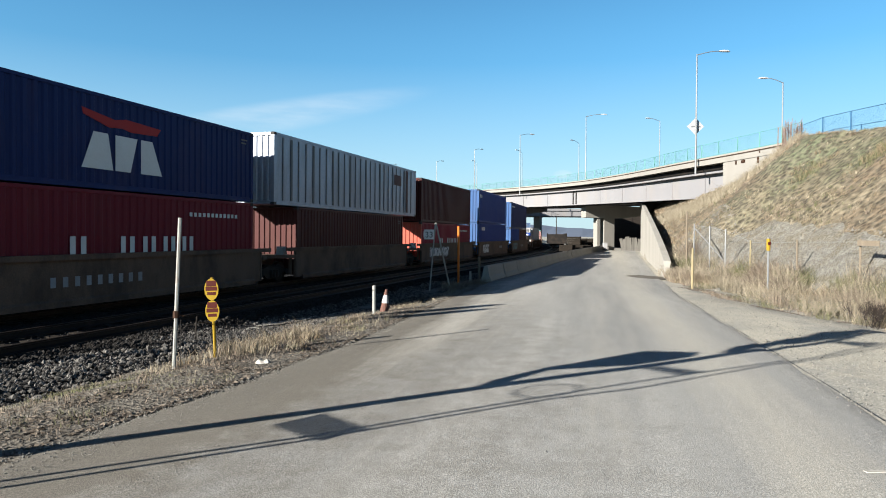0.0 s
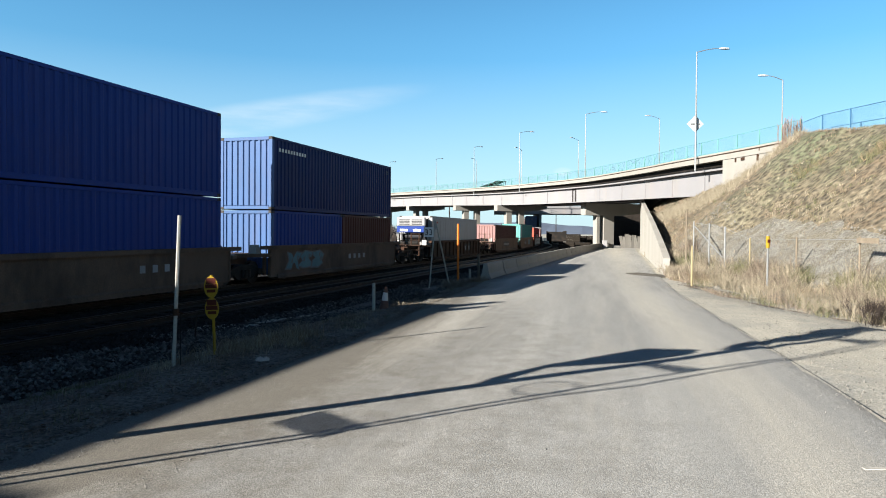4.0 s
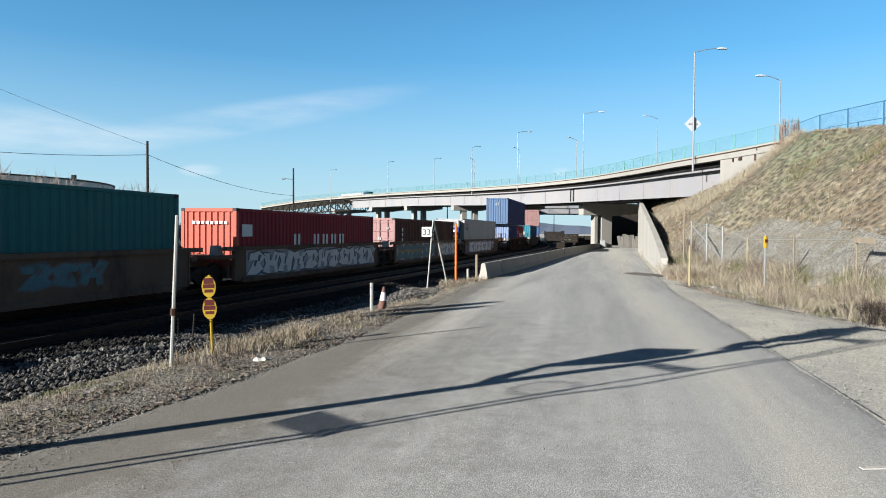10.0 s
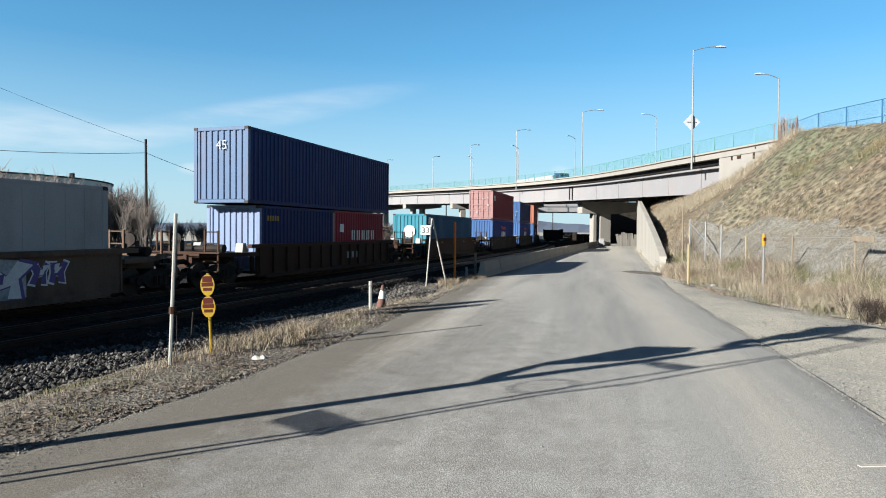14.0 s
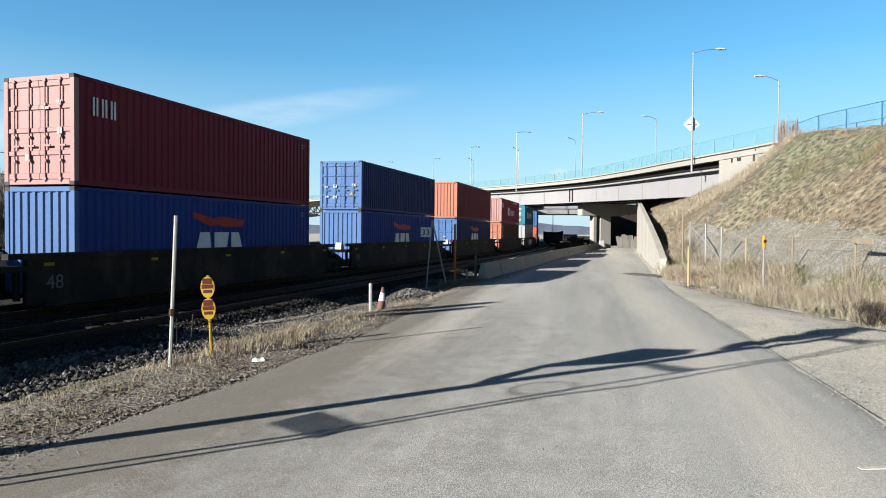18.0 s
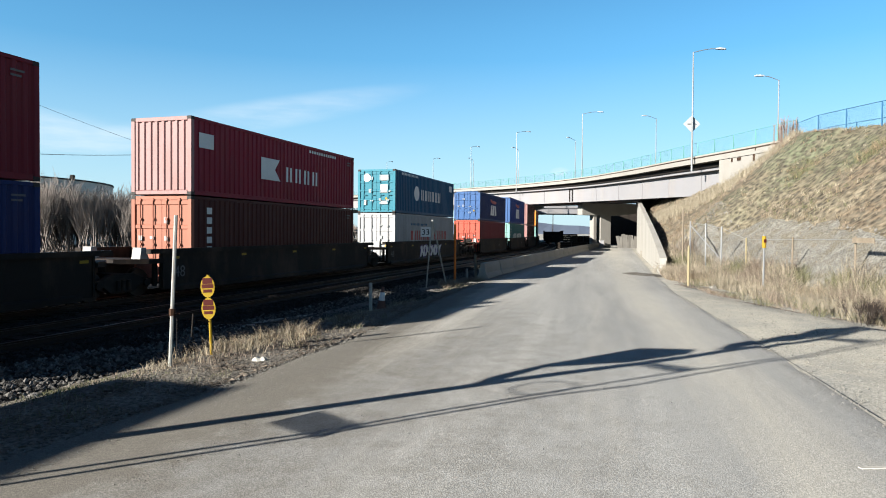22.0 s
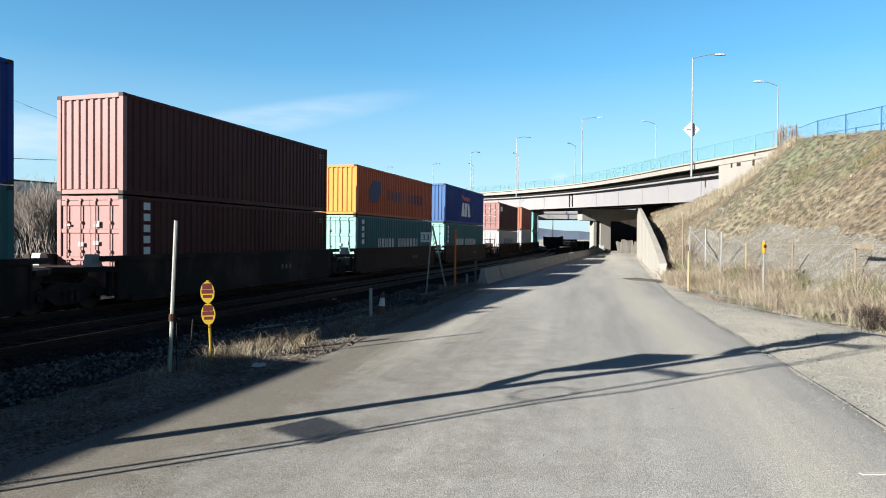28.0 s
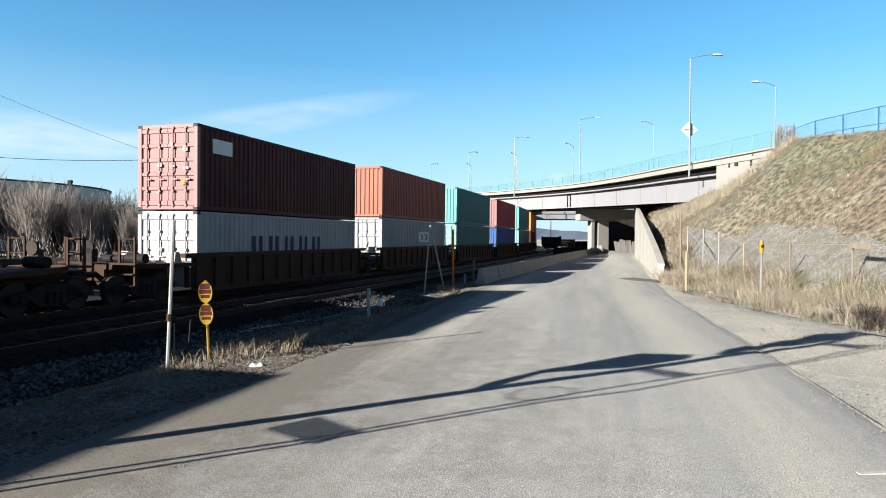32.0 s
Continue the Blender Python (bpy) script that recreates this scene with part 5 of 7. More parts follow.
for _ in range(2200):
    a, d = r.uniform(0, 6.283), abs(r.gauss(0, 0.55))
    x, y = -1.109 + 1.15 * d * math.cos(a), 22.251 + 1.6 * d * math.sin(a)
    places.append((x, y, float(ground_z(x, y)) + 0.36 * math.exp(-d * d * 1.9) + r.uniform(-0.03, 0.02), r.uniform(0.03, 0.07)))
# a band of spilt stone that runs out towards that heap
for _ in range(6500):
    y = r.uniform(12.6, 23)
    u = float(np.interp(y, [13, 15.7, 19.2, 22], [6.45, 7.0, 7.6, 8.0])) + r.gauss(0, 0.4)
    x = float(np.interp(y, TRACK_Y, TRACK_X)) + u / math.cos(A0)
    if x < float(np.interp(y, ROAD_Y, ROAD_L)) - 0.8:
        places.append((x, y, max(float(ground_z(x, y)), 0.155 + float(shoulder(u, y)) if u < 6.9 else -1) + r.uniform(-0.005, 0.05), 0.02 + 0.035 * r.random() ** 1.5))
stones("ballast", places, M_STONE, "loose grey crushed stone ballast beside the tracks")

r = random.Random(12)
places = []
for _ in range(22000):
    y = 3.2 + 15 * r.random() ** 1.6
    d = abs(r.gauss(0, 1.1)) + 0.9 * max(0.0, noise.noise((y * 0.5, 3, 1)))
    x = float(np.interp(y, ROAD_Y, ROAD_L)) + d
    if d > 3.4 or (d > 0.7 and noise.noise((x * 1.3, y * 0.45, 6)) < -0.05):
        continue
    a = d / float(np.interp(y, ROAD_YR, ROAD_R) - np.interp(y, ROAD_Y, ROAD_L))
    places.append((x, y, float(road_rise(y)) + 0.014 + 0.05 * math.sin(math.pi * a), 0.003 + 0.006 * r.random() ** 3))
stones("road_grit", places, M_GRIT, "loose grey grit strewn along the road's edge")

# ------------------------------------------------------------------ retaining wall and barriers
wall = thing("retaining_wall", "pale concrete wing wall sloping down to the road", "retaining wall", kind="structure")
WALL_A, WALL_B = Vector((12.7, 36.3, 0)), Vector((26.5, 84.8, 0))
wd = (WALL_B - WALL_A)
wl = wd.length
wall.matrix_basis = pose(12.7, 36.3, 0, 0, 0, math.degrees(math.atan2(wd.y, wd.x)))


def wall_top(a):
    return float(wall_height(36.3 + a * wd.y / wl))


bm = bmesh.new()
n = 32
outline = [(wl * i / n, wall_top(wl * i / n)) for i in range(n + 1)]
prism(bm, [(0, -0.4)] + outline + [(wl, -0.4)], "y", -0.34, 0.0)
part("wall_face", bm, M_PALECONCRETE, wall)
bm = bmesh.new()
prism(bm, [(a, z + 0.003) for a, z in outline] + [(a, z + 0.16) for a, z in reversed(outline)], "y", -0.37, 0.02)
part("coping", bm, M_PALECONCRETE, wall)

bar_bm = bmesh.new()
PROFILE = [(-0.3, 0), (-0.3, 0.08), (-0.17, 0.3), (-0.1, 0.78), (-0.07, 0.81), (0.07, 0.81), (0.1, 0.78), (0.17, 0.3), (0.3, 0.08), (0.3, 0)]
prism(bar_bm, PROFILE, "y", -1.81, 1.81)
BARRIER = mesh_of("concrete_barrier", bar_bm, M_PALECONCRETE, 0.012)
LINE = [(2.1, 31.4), (6.45, 44.8), (12.0, 62.5), (18.2, 81), (24.6, 99.2), (30.5, 116)]
pos, seg, first = 1.85, 0, None
while True:
    k, p = pos, 0
    while p < len(LINE) - 1:
        a, b = Vector(LINE[p]), Vector(LINE[p + 1])
        if k <= (b - a).length:
            break
        k -= (b - a).length
        p += 1
    if p >= len(LINE) - 1:
        break
    c = a + (b - a).normalized() * k
    d = b - a
    ob = put("concrete_barrier", BARRIER, None, pose(c.x, c.y, 0.0, 0, 0, -math.degrees(math.atan2(d.x, d.y)) + random.uniform(-1, 1)))
    tagged(ob, "weathered concrete road barrier segment" + (" with pale painted end" if first is None else ""), "barrier", "barriers along the road")
    first = ob
    pos += 3.72

# ------------------------------------------------------------------ overpass
EDGE = [(24.8, 40.5), (24.38, 45), (23.5, 53), (22.9, 58), (23.0, 73), (21.14, 95), (13.4, 113), (6.1, 130), (-1.9, 150), (-12, 165), (-28.3, 185), (-46, 205), (-66, 226)]
EDGE_Z = [9.0, 9.05, 9.15, 9.4, 9.95, 10.68, 11.0, 11.6, 12.45, 12.85, 13.0, 12.7, 11.2]
K = np.concatenate([[0], np.cumsum([math.dist(EDGE[i], EDGE[i + 1]) for i in range(len(EDGE) - 1)])])
FINE = np.arange(0, K[-1], 1.0)
EX, EY, EZ = (np.interp(FINE, K, v) for v in ([p[0] for p in EDGE], [p[1] for p in EDGE], EDGE_Z))
ker = np.ones(17) / 17
EX, EY, EZ = (np.convolve(np.pad(v, 8, mode="edge"), ker, "valid") for v in (EX, EY, EZ))
DX, DY = np.gradient(EX), np.gradient(EY)
DN = np.hypot(DX, DY)
NX, NY = DY / DN, -DX / DN
DECK = 24.0


def along(i, off=0.0, dz=0.0):
    return Vector((EX[i] + NX[i] * off, EY[i] + NY[i] * off, EZ[i] + dz))


def sweep(name, profile, i0, i1, step, material, parent, label=""):
    """A profile of (across the deck, below the parapet's top) swept along the overpass."""
    ids = list(range(i0, i1, step)) + [i1]
    co, faces, m = [], [], len(profile)
    for i in ids:
        co += [tuple(along(i, a, b)) for a, b in profile]
    for j in range(len(ids) - 1):
        for k in range(m):
            a, b = j * m + k, j * m + (k + 1) % m
            faces.append((a, a + m, b + m, b))
    faces += [tuple(range(m)), tuple(len(co) - 1 - k for k in range(m))]
    me = bpy.data.meshes.new(name)
    me.from_pydata(co, [], faces)
    me.materials.append(material)
    return put(name, me, parent, None, None, label)


def at_y(y):
    return int(np.argmin(np.abs(EY - y)))


last = len(EX) - 1
ABUT, TRUSS = at_y(53), at_y(183)
bridge = thing("overpass", "long pale curved road overpass with steel girders", "bridge")
# deck left extra wide up to SPLIT, to shade the space beneath
NARROW, SPLIT = 12.4, at_y(102)
for wide, i0, i1 in ((DECK, 0, SPLIT), (NARROW, SPLIT, last)):
    sweep("deck_slab", [(0.93, -1.118), (0.93, -0.9), (wide - 0.93, -0.9), (wide - 0.93, -1.118)], i0, i1, 4, M_CONCRETE, bridge)
# added dark strip that stands in for the shade in the recess
sweep("fascia_beam", [(0.72, -1.1), (0.72, -0.67), (0.8, -0.67), (0.8, -1.1)], ABUT, last, 4, M_DARKSTEEL, bridge, "dark strip standing for shade under the parapet")
for off, sg, i0, i1 in ((0.02, 1, 0, last), (DECK - 0.02, -1, 0, SPLIT), (NARROW - 0.02, -1, SPLIT, last)):
    sweep("parapet", [(off + sg * u, v) for u, v in ((0, -0.66), (0, -0.16), (-0.07, -0.14), (-0.07, 0.0), (0.36, 0.0), (0.36, -0.5), (0.9, -0.5), (0.9, -1.1), (0.82, -1.1), (0.82, -0.66))], i0, i1, 4, M_CONCRETE, bridge)
sweep("coping_joint", [(-0.056, -0.2), (-0.056, -0.145), (0.0, -0.145), (0.0, -0.2)], 0, last, 4, M_SILLRUST, bridge, "dark joint line under the parapet coping")
for y, w, z0, z1 in ((51.2, 0.16, -1.0, -0.7), (50.2, 0.5, -0.95, -0.72), (48.6, 0.22, -1.15, -0.25), (48.0, 0.7, -0.42, -0.25)):
    p = along(at_y(y), 0.1)
    bm = bmesh.new()
    bx(bm, -0.06, 0.02, -w / 2, w / 2, z0, z1)
    part("bracket", bm, M_SILLRUST, bridge, m=pose(p.x, p.y, p.z))
for off in (1.55, 6.5, 11.5, 16.5, 21.5):
    sweep("girder", [(off - 0.22, -3.55), (off - 0.22, -3.48), (off - 0.02, -3.46), (off - 0.02, -1.37), (off - 0.62, -1.36), (off - 0.62, -1.122), (off + 0.3, -1.122), (off + 0.3, -1.36),
                     (off + 0.02, -1.37), (off + 0.02, -3.46), (off + 0.22, -3.48), (off + 0.22, -3.55)], ABUT, TRUSS if off < 12 else SPLIT, 4, M_GIRDER, bridge, "deep pale steel girder")
bm = bmesh.new()
for i in range(ABUT + 6, TRUSS, 8):
    p = along(i, 1.526)
    q = along(i, 1.45)
    d = (along(i + 1, 0) - along(i, 0)).normalized() * 0.02
    for z0, z1 in ((-3.46, -1.38),):
        vs = [bm.verts.new(v) for v in (p - d + Vector((0, 0, z0)), p + d + Vector((0, 0, z0)), q + d + Vector((0, 0, z0)), q - d + Vector((0, 0, z0)),
                                        p - d + Vector((0, 0, z1)), p + d + Vector((0, 0, z1)), q + d + Vector((0, 0, z1)), q - d + Vector((0, 0, z1)))]
        for f in ((3, 2, 1, 0), (4, 5, 6, 7), (0, 1, 5, 4), (1, 2, 6, 5), (2, 3, 7, 6), (3, 0, 4, 7)):
            bm.faces.new([vs[k] for k in f])
part("girder_stiffeners", bm, M_GIRDER, bridge)
# abutment and its upright face
sweep("abutment", [(0.1, -6.5), (0.1, -0.664), (0.8, -0.664), (0.8, -1.122), (DECK - 0.95, -1.122), (DECK - 0.95, -6.5)], 0, ABUT, 4, M_CONCRETE, bridge, "concrete abutment in the embankment")
# lattice under the far spans
for off in (0.8, NARROW - 0.8):
    bm = bmesh.new()
    for i in range(TRUSS, last - 4, 4):
        lo = -4.2
        rod(bm, along(i, off, -1.12), along(i + 4, off, lo), 0.13, n=5)
        rod(bm, along(i, off, lo), along(i + 4, off, -1.12), 0.13, n=5)
        rod(bm, along(i, off, lo), along(i + 4, off, lo), 0.2, n=5)
        rod(bm, along(i, off, lo), along(i, off, -1.12), 0.14, n=5)
    part("lattice_truss", bm, M_DARKSTEEL, bridge, "dark steel lattice under the far spans")["kind"] = "stuff"


def bent(y, columns, start=0.7, deep=1.1):
    i = at_y(y)
    b = new("pier")
    b.parent = bridge
    p, d = along(i, 0.0), Vector((NX[i], NY[i], 0))
    b.matrix_basis = pose(p.x, p.y, 0, 0, 0, math.degrees(math.atan2(d.y, d.x)))
    top = EZ[i] - 3.56
    bm = bmesh.new()
    far_end = DECK - 0.5 if y < 105 else NARROW - 0.5
    prism(bm, [(start, top - deep), (start, top), (far_end, top), (far_end, top - 0.6), (start + 6.8, top - deep - 0.05), (start + 2.3, top - deep - 0.05)], "y", -0.7, 0.7)
    part("pier_cap", bm, M_CONCRETE, b, "", 0.03)
    for c, d in columns:
        bm = bmesh.new()
        bx(bm, c, d, -0.55, 0.55, -0.3, top - 0.5)
        part("column", bm, M_CONCRETE, b, "", 0.04)


bent(100, ((5.9, 6.5), (7.2, 9.2)), 3.7, 1.9)
for y in (122, 140, 161, 175, 190, 210):
    bent(y, ((2.8, 4.0), (5.6, 6.8)))
i = at_y(99)
p = along(i, 1.5, -2.4)
hinge = bmesh.new()
bx(hinge, -0.12, 0.02, -0.55, -0.35, -1.0, 1.0)
bx(hinge, -0.12, 0.02, 0.35, 0.55, -1.0, 1.0)
bx(hinge, -0.1, 0.02, -0.348, 0.348, 0.8, 1.0)
part("hinge_plate", hinge, M_DARKSTEEL, bridge, "dark hinge plates on the girder", m=pose(p.x, p.y, p.z, 0, 0, math.degrees(math.atan2(NY[i], NX[i]))))
# railing on the parapets
bm = bmesh.new()
posts = bmesh.new()
rod(posts, (0, 0, 0), (0, 0, 1.22), 0.036, n=5)
RPOST = mesh_of("railing_post", posts, M_GREENRAIL)
for off, i0, i1 in ((0.18, 2, last - 3), (DECK - 0.18, 2, SPLIT - 3), (NARROW - 0.18, SPLIT, last - 3)):
    for i in range(i0, i1, 3):
        p = along(i, off, 0.0)
        put("railing_post", RPOST, bridge, pose(p.x, p.y, p.z))
        for z in (0.08, 1.2):
            rod(bm, along(i, off, z), along(i + 3, off, z), 0.022, n=4)
        for k in range(24):
            a = along(i, off, 0.1).lerp(along(i + 3, off, 0.1), k / 24)
            b = along(i, off, 0.1).lerp(along(i + 3, off, 0.1), min(1, (k + 6) / 24))
            rod(bm, a, b + Vector((0, 0, 1.08)), 0.0032, n=3)
            rod(bm, a + Vector((0, 0, 1.08)), b, 0.0032, n=3)
part("railing", bm, M_GREENRAIL, bridge, "green mesh railing on the parapet")


def street_lamp(x, y, z0, z1, arm, label):
    t = thing("street_lamp", label, "street lamp", "lamps on the overpass", pose(x, y, z0))
    h = z1 - z0
    bm = bmesh.new()
    rod(bm, (0, 0, -0.6), (0, 0, h), 0.095, 0.05, 10)
    part("pole", bm, M_GALV, t)
    bm = bmesh.new()
    a = Vector(arm)
    pts = [Vector((0, 0, h - 0.05)) + a * f + Vector((0, 0, 0.42 * math.sin(f * 1.57))) for f in (0, 0.25, 0.5, 0.75, 1.0)]
    for p, q in zip(pts, pts[1:]):
        rod(bm, p, q, 0.036, n=6)
    part("arm", bm, M_GALV, t)
    bm = bmesh.new()
    e = pts[-1]
    d = a.normalized()
    c = Vector((-d.y, d.x, 0))
    vs = []
    for f, w, zz in ((-0.1, 0.09, 0.05), (0.3, 0.19, 0.1), (0.75, 0.17, 0.07), (0.9, 0.05, 0.0)):
        m = e + d * f
        vs.append([bm.verts.new(m + c * w + Vector((0, 0, -0.05))), bm.verts.new(m + c * w * 0.6 + Vector((0, 0, zz))), bm.verts.new(m - c * w * 0.6 + Vector((0, 0, zz))), bm.verts.new(m - c * w + Vector((0, 0, -0.05)))])
    for u, v in zip(vs, vs[1:]):
        for k in range(4):
            bm.faces.new((u[k], u[(k + 1) % 4], v[(k + 1) % 4], v[k]))
    bm.faces.new(vs[0][::-1])
    bm.faces.new(vs[-1])
    part("lamp_head", bm, M_LAMPHEAD, t)
    return t


lamp = street_lamp(22.85, 57.4, 8.6, 18.75, (2.2, 0.2, 0), "tall galvanised street lamp with a diamond sign")
bm = bmesh.new()
prism(bm, [(-0.78, 0), (0, -0.78), (0.78, 0), (0, 0.78)], "y", -0.1, -0.085)
sign = part("diamond_sign", bm, mat("dull sign aluminium", (0.30, 0.31, 0.32), 0.6, 0, 0.1, 3, 30, 0.02), lamp, "diamond road sign seen from behind", m=pose(0, 0.24, 3.7))
bm = bmesh.new()
bx(bm, -0.4, 0.4, -0.14, -0.102, -0.04, 0.04)
part("sign_bracket", bm, M_GALV, sign)
GREY_LAMP = "tall galvanised street lamp on the overpass"
for x, y, z0, z1, arm in ((21.4, 95.3, 10.0, 20.3, (2.4, 0.3, 0)), (13.6, 112.5, 10.2, 20.2, (2.0, 1.2, 0)), (6.4, 130.3, 10.8, 20.0, (1.4, 1.8, 0)), (-1.6, 150.3, 11.7, 19.9, (1.2, 2.0, 0)),
                          (-14, 167.5, 12.0, 21.0, (1.0, 2.0, 0)), (-33, 190, 12.2, 21.0, (1, 2, 0)), (33.1, 62, 8.3, 17.4, (-1.6, -0.1, 0)), (35.8, 105, 10, 21.4, (-1.8, -0.5, 0)),
                          (26.5, 124, 10.4, 20.5, (-1.4, -1.2, 0)), (17.5, 141, 11.0, 20.8, (-1.2, -1.6, 0)), (8.6, 163, 12, 21, (-1.0, -1.6, 0))):
    street_lamp(x, y, z0, z1, arm, GREY_LAMP)
far = thing("far_overpass", "second pale overpass behind the first", "bridge")
bm = bmesh.new()
bx(bm, 13, 75, 150, 161, 8.3, 8.85)
part("deck_slab", bm, M_GIRDER, far)
for y in (150.3, 155, 160):
    bm = bmesh.new()
    bx(bm, 13, 75, y, y + 0.3, 7.05, 8.298)
    part("girder", bm, M_GIRDER, far)
for x in (22.9, 58):
    bm = bmesh.new()
    bx(bm, x, x + 0.6, 150.4, 160.2, -0.3, 7.048)
    part("column", bm, M_CONCRETE, far)

# walls added to keep light out, shade put into their colour; and planks
M_SHADEWALL = mat("shade dark wall", (0.022, 0.018, 0.015), 0.9, 0, 0.3, 1.5, 20, 0.2, streak=0.2)
back = thing("abutment_wall", "added walls under the overpass, coloured dark for shade", "wall", kind="structure")
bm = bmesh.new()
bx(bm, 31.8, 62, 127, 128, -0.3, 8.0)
part("back_wall", bm, M_SHADEWALL, back)
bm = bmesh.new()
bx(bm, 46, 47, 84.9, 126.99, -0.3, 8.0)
part("side_wall", bm, M_SHADEWALL, back)
bm = bmesh.new()
bx(bm, 26.7, 62, 84.0, 84.8, -0.3, 6.9)
part("return_wall", bm, M_CONCRETE, back)
M_TIMBERGREY = mat("grey weathered planks", (0.12, 0.113, 0.102), 0.9, 0, 0.25, 3, 40, 0.1, streak=4)
pl = thing("plank_fence", "broken row of grey upright planks", "fence")
for i in range(11):
    bm = bmesh.new()
    bx(bm, -0.22, 0.22, -0.03, 0.03, -0.1, random.uniform(1.7, 2.3))
    part("plank", bm, M_TIMBERGREY, pl, m=pose(28.9 + 0.29 * i, 101.5, 0, 0, random.uniform(-12, 12), random.uniform(-10, 10)))
cab = thing("utility_cabinet", "small white utility cabinet beside the barriers", "cabinet", m=pose(25.9, 101.0, 0))
bm = bmesh.new()
bx(bm, -0.35, 0.35, -0.25, 0.25, 0, 1.25)
part("cabinet_body", bm, M_WHITEBOX, cab, "", 0.03)
bm = bmesh.new()
bx(bm, -0.4, 0.4, -0.3, 0.3, 1.252, 1.3)
part("cabinet_roof", bm, M_WHITEBOX, cab)

# ------------------------------------------------------------------ roadside posts and signs
def post_thing(name, label, x, y, z0, z1, r, material, lean=(0, 0), category="post"):
    t = thing(name, label, category, m=pose(x, y, z0, lean[0], lean[1], 0))
    bm = bmesh.new()
    rod(bm, (0, 0, -0.15), (0, 0, z1 - z0), r, n=8)
    part("shaft", bm, material, t)
    return t


M_WHITEPOST = mat("chipped white post paint", (0.247, 0.253, 0.235), 0.6, 0, 0.25, 6, 40, 0.05, (0.20, 0.10, 0.07), 0.5, 5, 2)
p = post_thing("leaning_pole", "leaning white pole with a red band", -3.852, 9.015, 0.26, 2.54, 0.028, M_WHITEPOST, (0, 2.6), "pole")
bm = bmesh.new()
rod(bm, (0, 0, 0.85), (0, 0, 0.95), 0.047)
rod(bm, (0.0, 0, 0.9), (0.1, 0.02, 0.88), 0.012)
part("clamp", bm, M_SILLRUST, p)
bm = bmesh.new()
rod(bm, (0.28, 0.05, 0.88), (0.27, 0.05, 0.55), 0.012)
rod(bm, (0.06, 0.02, 0.9), (0.12, -0.05, 0.05), 0.006)
part("loose_wire", bm, M_DARKSTEEL, p)
M_SIGNRED = mat("dark red sign print", (0.045, 0.007, 0.005), 0.6, 0, 0.15, 4, 30, 0.02)
y_sign = thing("pipeline_marker", "two round yellow warning discs on a post", "marker", m=pose(-3.524, 9.764, 0.3) @ Matrix.Diagonal((0.787, 0.787, 0.787, 1)) @ pose(0, 0, 0, 0, -2.2, 0))
bm = bmesh.new()
rod(bm, (0, 0.01, -0.15), (0.0, 0.01, 1.7), 0.03)
part("shaft", bm, M_YELLOW, y_sign)
for z in (1.47, 1.045):
    bm = bmesh.new()
    prism(bm, [(0.138 * math.cos(a), z + 0.212 * math.sin(a)) for a in [k * math.pi / 10 for k in range(20)]], "y", -0.045, -0.03)
    d = part("disc", bm, M_YELLOW, y_sign)
    bm = bmesh.new()
    for k, (w, h) in enumerate(((0.19, 0.115), (0.225, 0.078), (0.17, 0.06))):
        bx(bm, -w / 2, w / 2, -0.049, -0.0455, z + 0.06 - 0.085 * k, z + 0.06 - 0.085 * k + h)
    part("writing_bar", bm, M_SIGNRED, d, "dark red bars of writing")["kind"] = "stuff"
w = post_thing("marker_post", "short white marker post", -1.717, 15.767, 0.22, 1.049, 0.043, M_WHITEPOST)
cone = thing("traffic_cone", "faded traffic cone with a white band", "cone", m=pose(-1.495, 16.112, 0.27, 0, 5, 0) @ Matrix.Diagonal((0.86, 0.86, 0.86, 1)))
bm = bmesh.new()
bx(bm, -0.2, 0.2, -0.2, 0.2, 0, 0.04)
part("base", bm, M_MARKDARK, cone)
M_CONE = mat("faded cone plastic", (0.10, 0.052, 0.042), 0.7, 0, 0.2, 6, 30, 0.05, (0.06, 0.045, 0.04), 0.6, 4)
for z0, z1, m_, nm in ((0.04, 0.36, M_CONE, "cone_body"), (0.36, 0.6, M_MARK, "white_band"), (0.6, 0.76, M_CONE, "cone_tip")):
    bm = bmesh.new()
    rod(bm, (0, 0, z0), (0, 0, z1), 0.16 - 0.16 * z0, 0.16 - 0.16 * z1, 14)
    part(nm, bm, m_, cone)
frame_sign = thing("track_sign", "white number board on two slanting poles", "sign", m=pose(-0.45, 27.2, 0))
bm = bmesh.new()
rod(bm, (-0.12, 0, -0.1), (0.12, 0.1, 2.85), 0.03)
part("pole", bm, M_WHITEPOST, frame_sign)
bm = bmesh.new()
rod(bm, (0.78, 1.0, -0.1), (0.14, 0.1, 2.85), 0.035)
part("brace", bm, M_WHITEPOST, frame_sign)
bm = bmesh.new()
bx(bm, -0.36, 0.06, -0.06, -0.045, 2.14, 2.56)
board = part("board", bm, M_MARK, frame_sign, "square white board")
fnt = bpy.data.curves.new("board_number", "FONT")
fnt.body, fnt.size, fnt.align_x, fnt.extrude = "33", 0.36, "CENTER", 0.002
fnt.materials.append(M_MARKDARK)
o = new("board_number", fnt)
o.parent, o.matrix_basis = board, pose(-0.15, -0.064, 2.22, 90, 0, 0)
M_ORANGEPOST = mat("orange post plastic", (0.44, 0.117, 0.0177), 0.5, 0, 0.15, 4, 30, 0.03)
post_thing("orange_marker", "tall slim orange marker post", 0.74, 30.2, 0, 2.75, 0.055, M_ORANGEPOST)
post_thing("marker_stub", "short white stub post", 1.37, 31.6, 0, 0.52, 0.06, M_WHITEPOST)
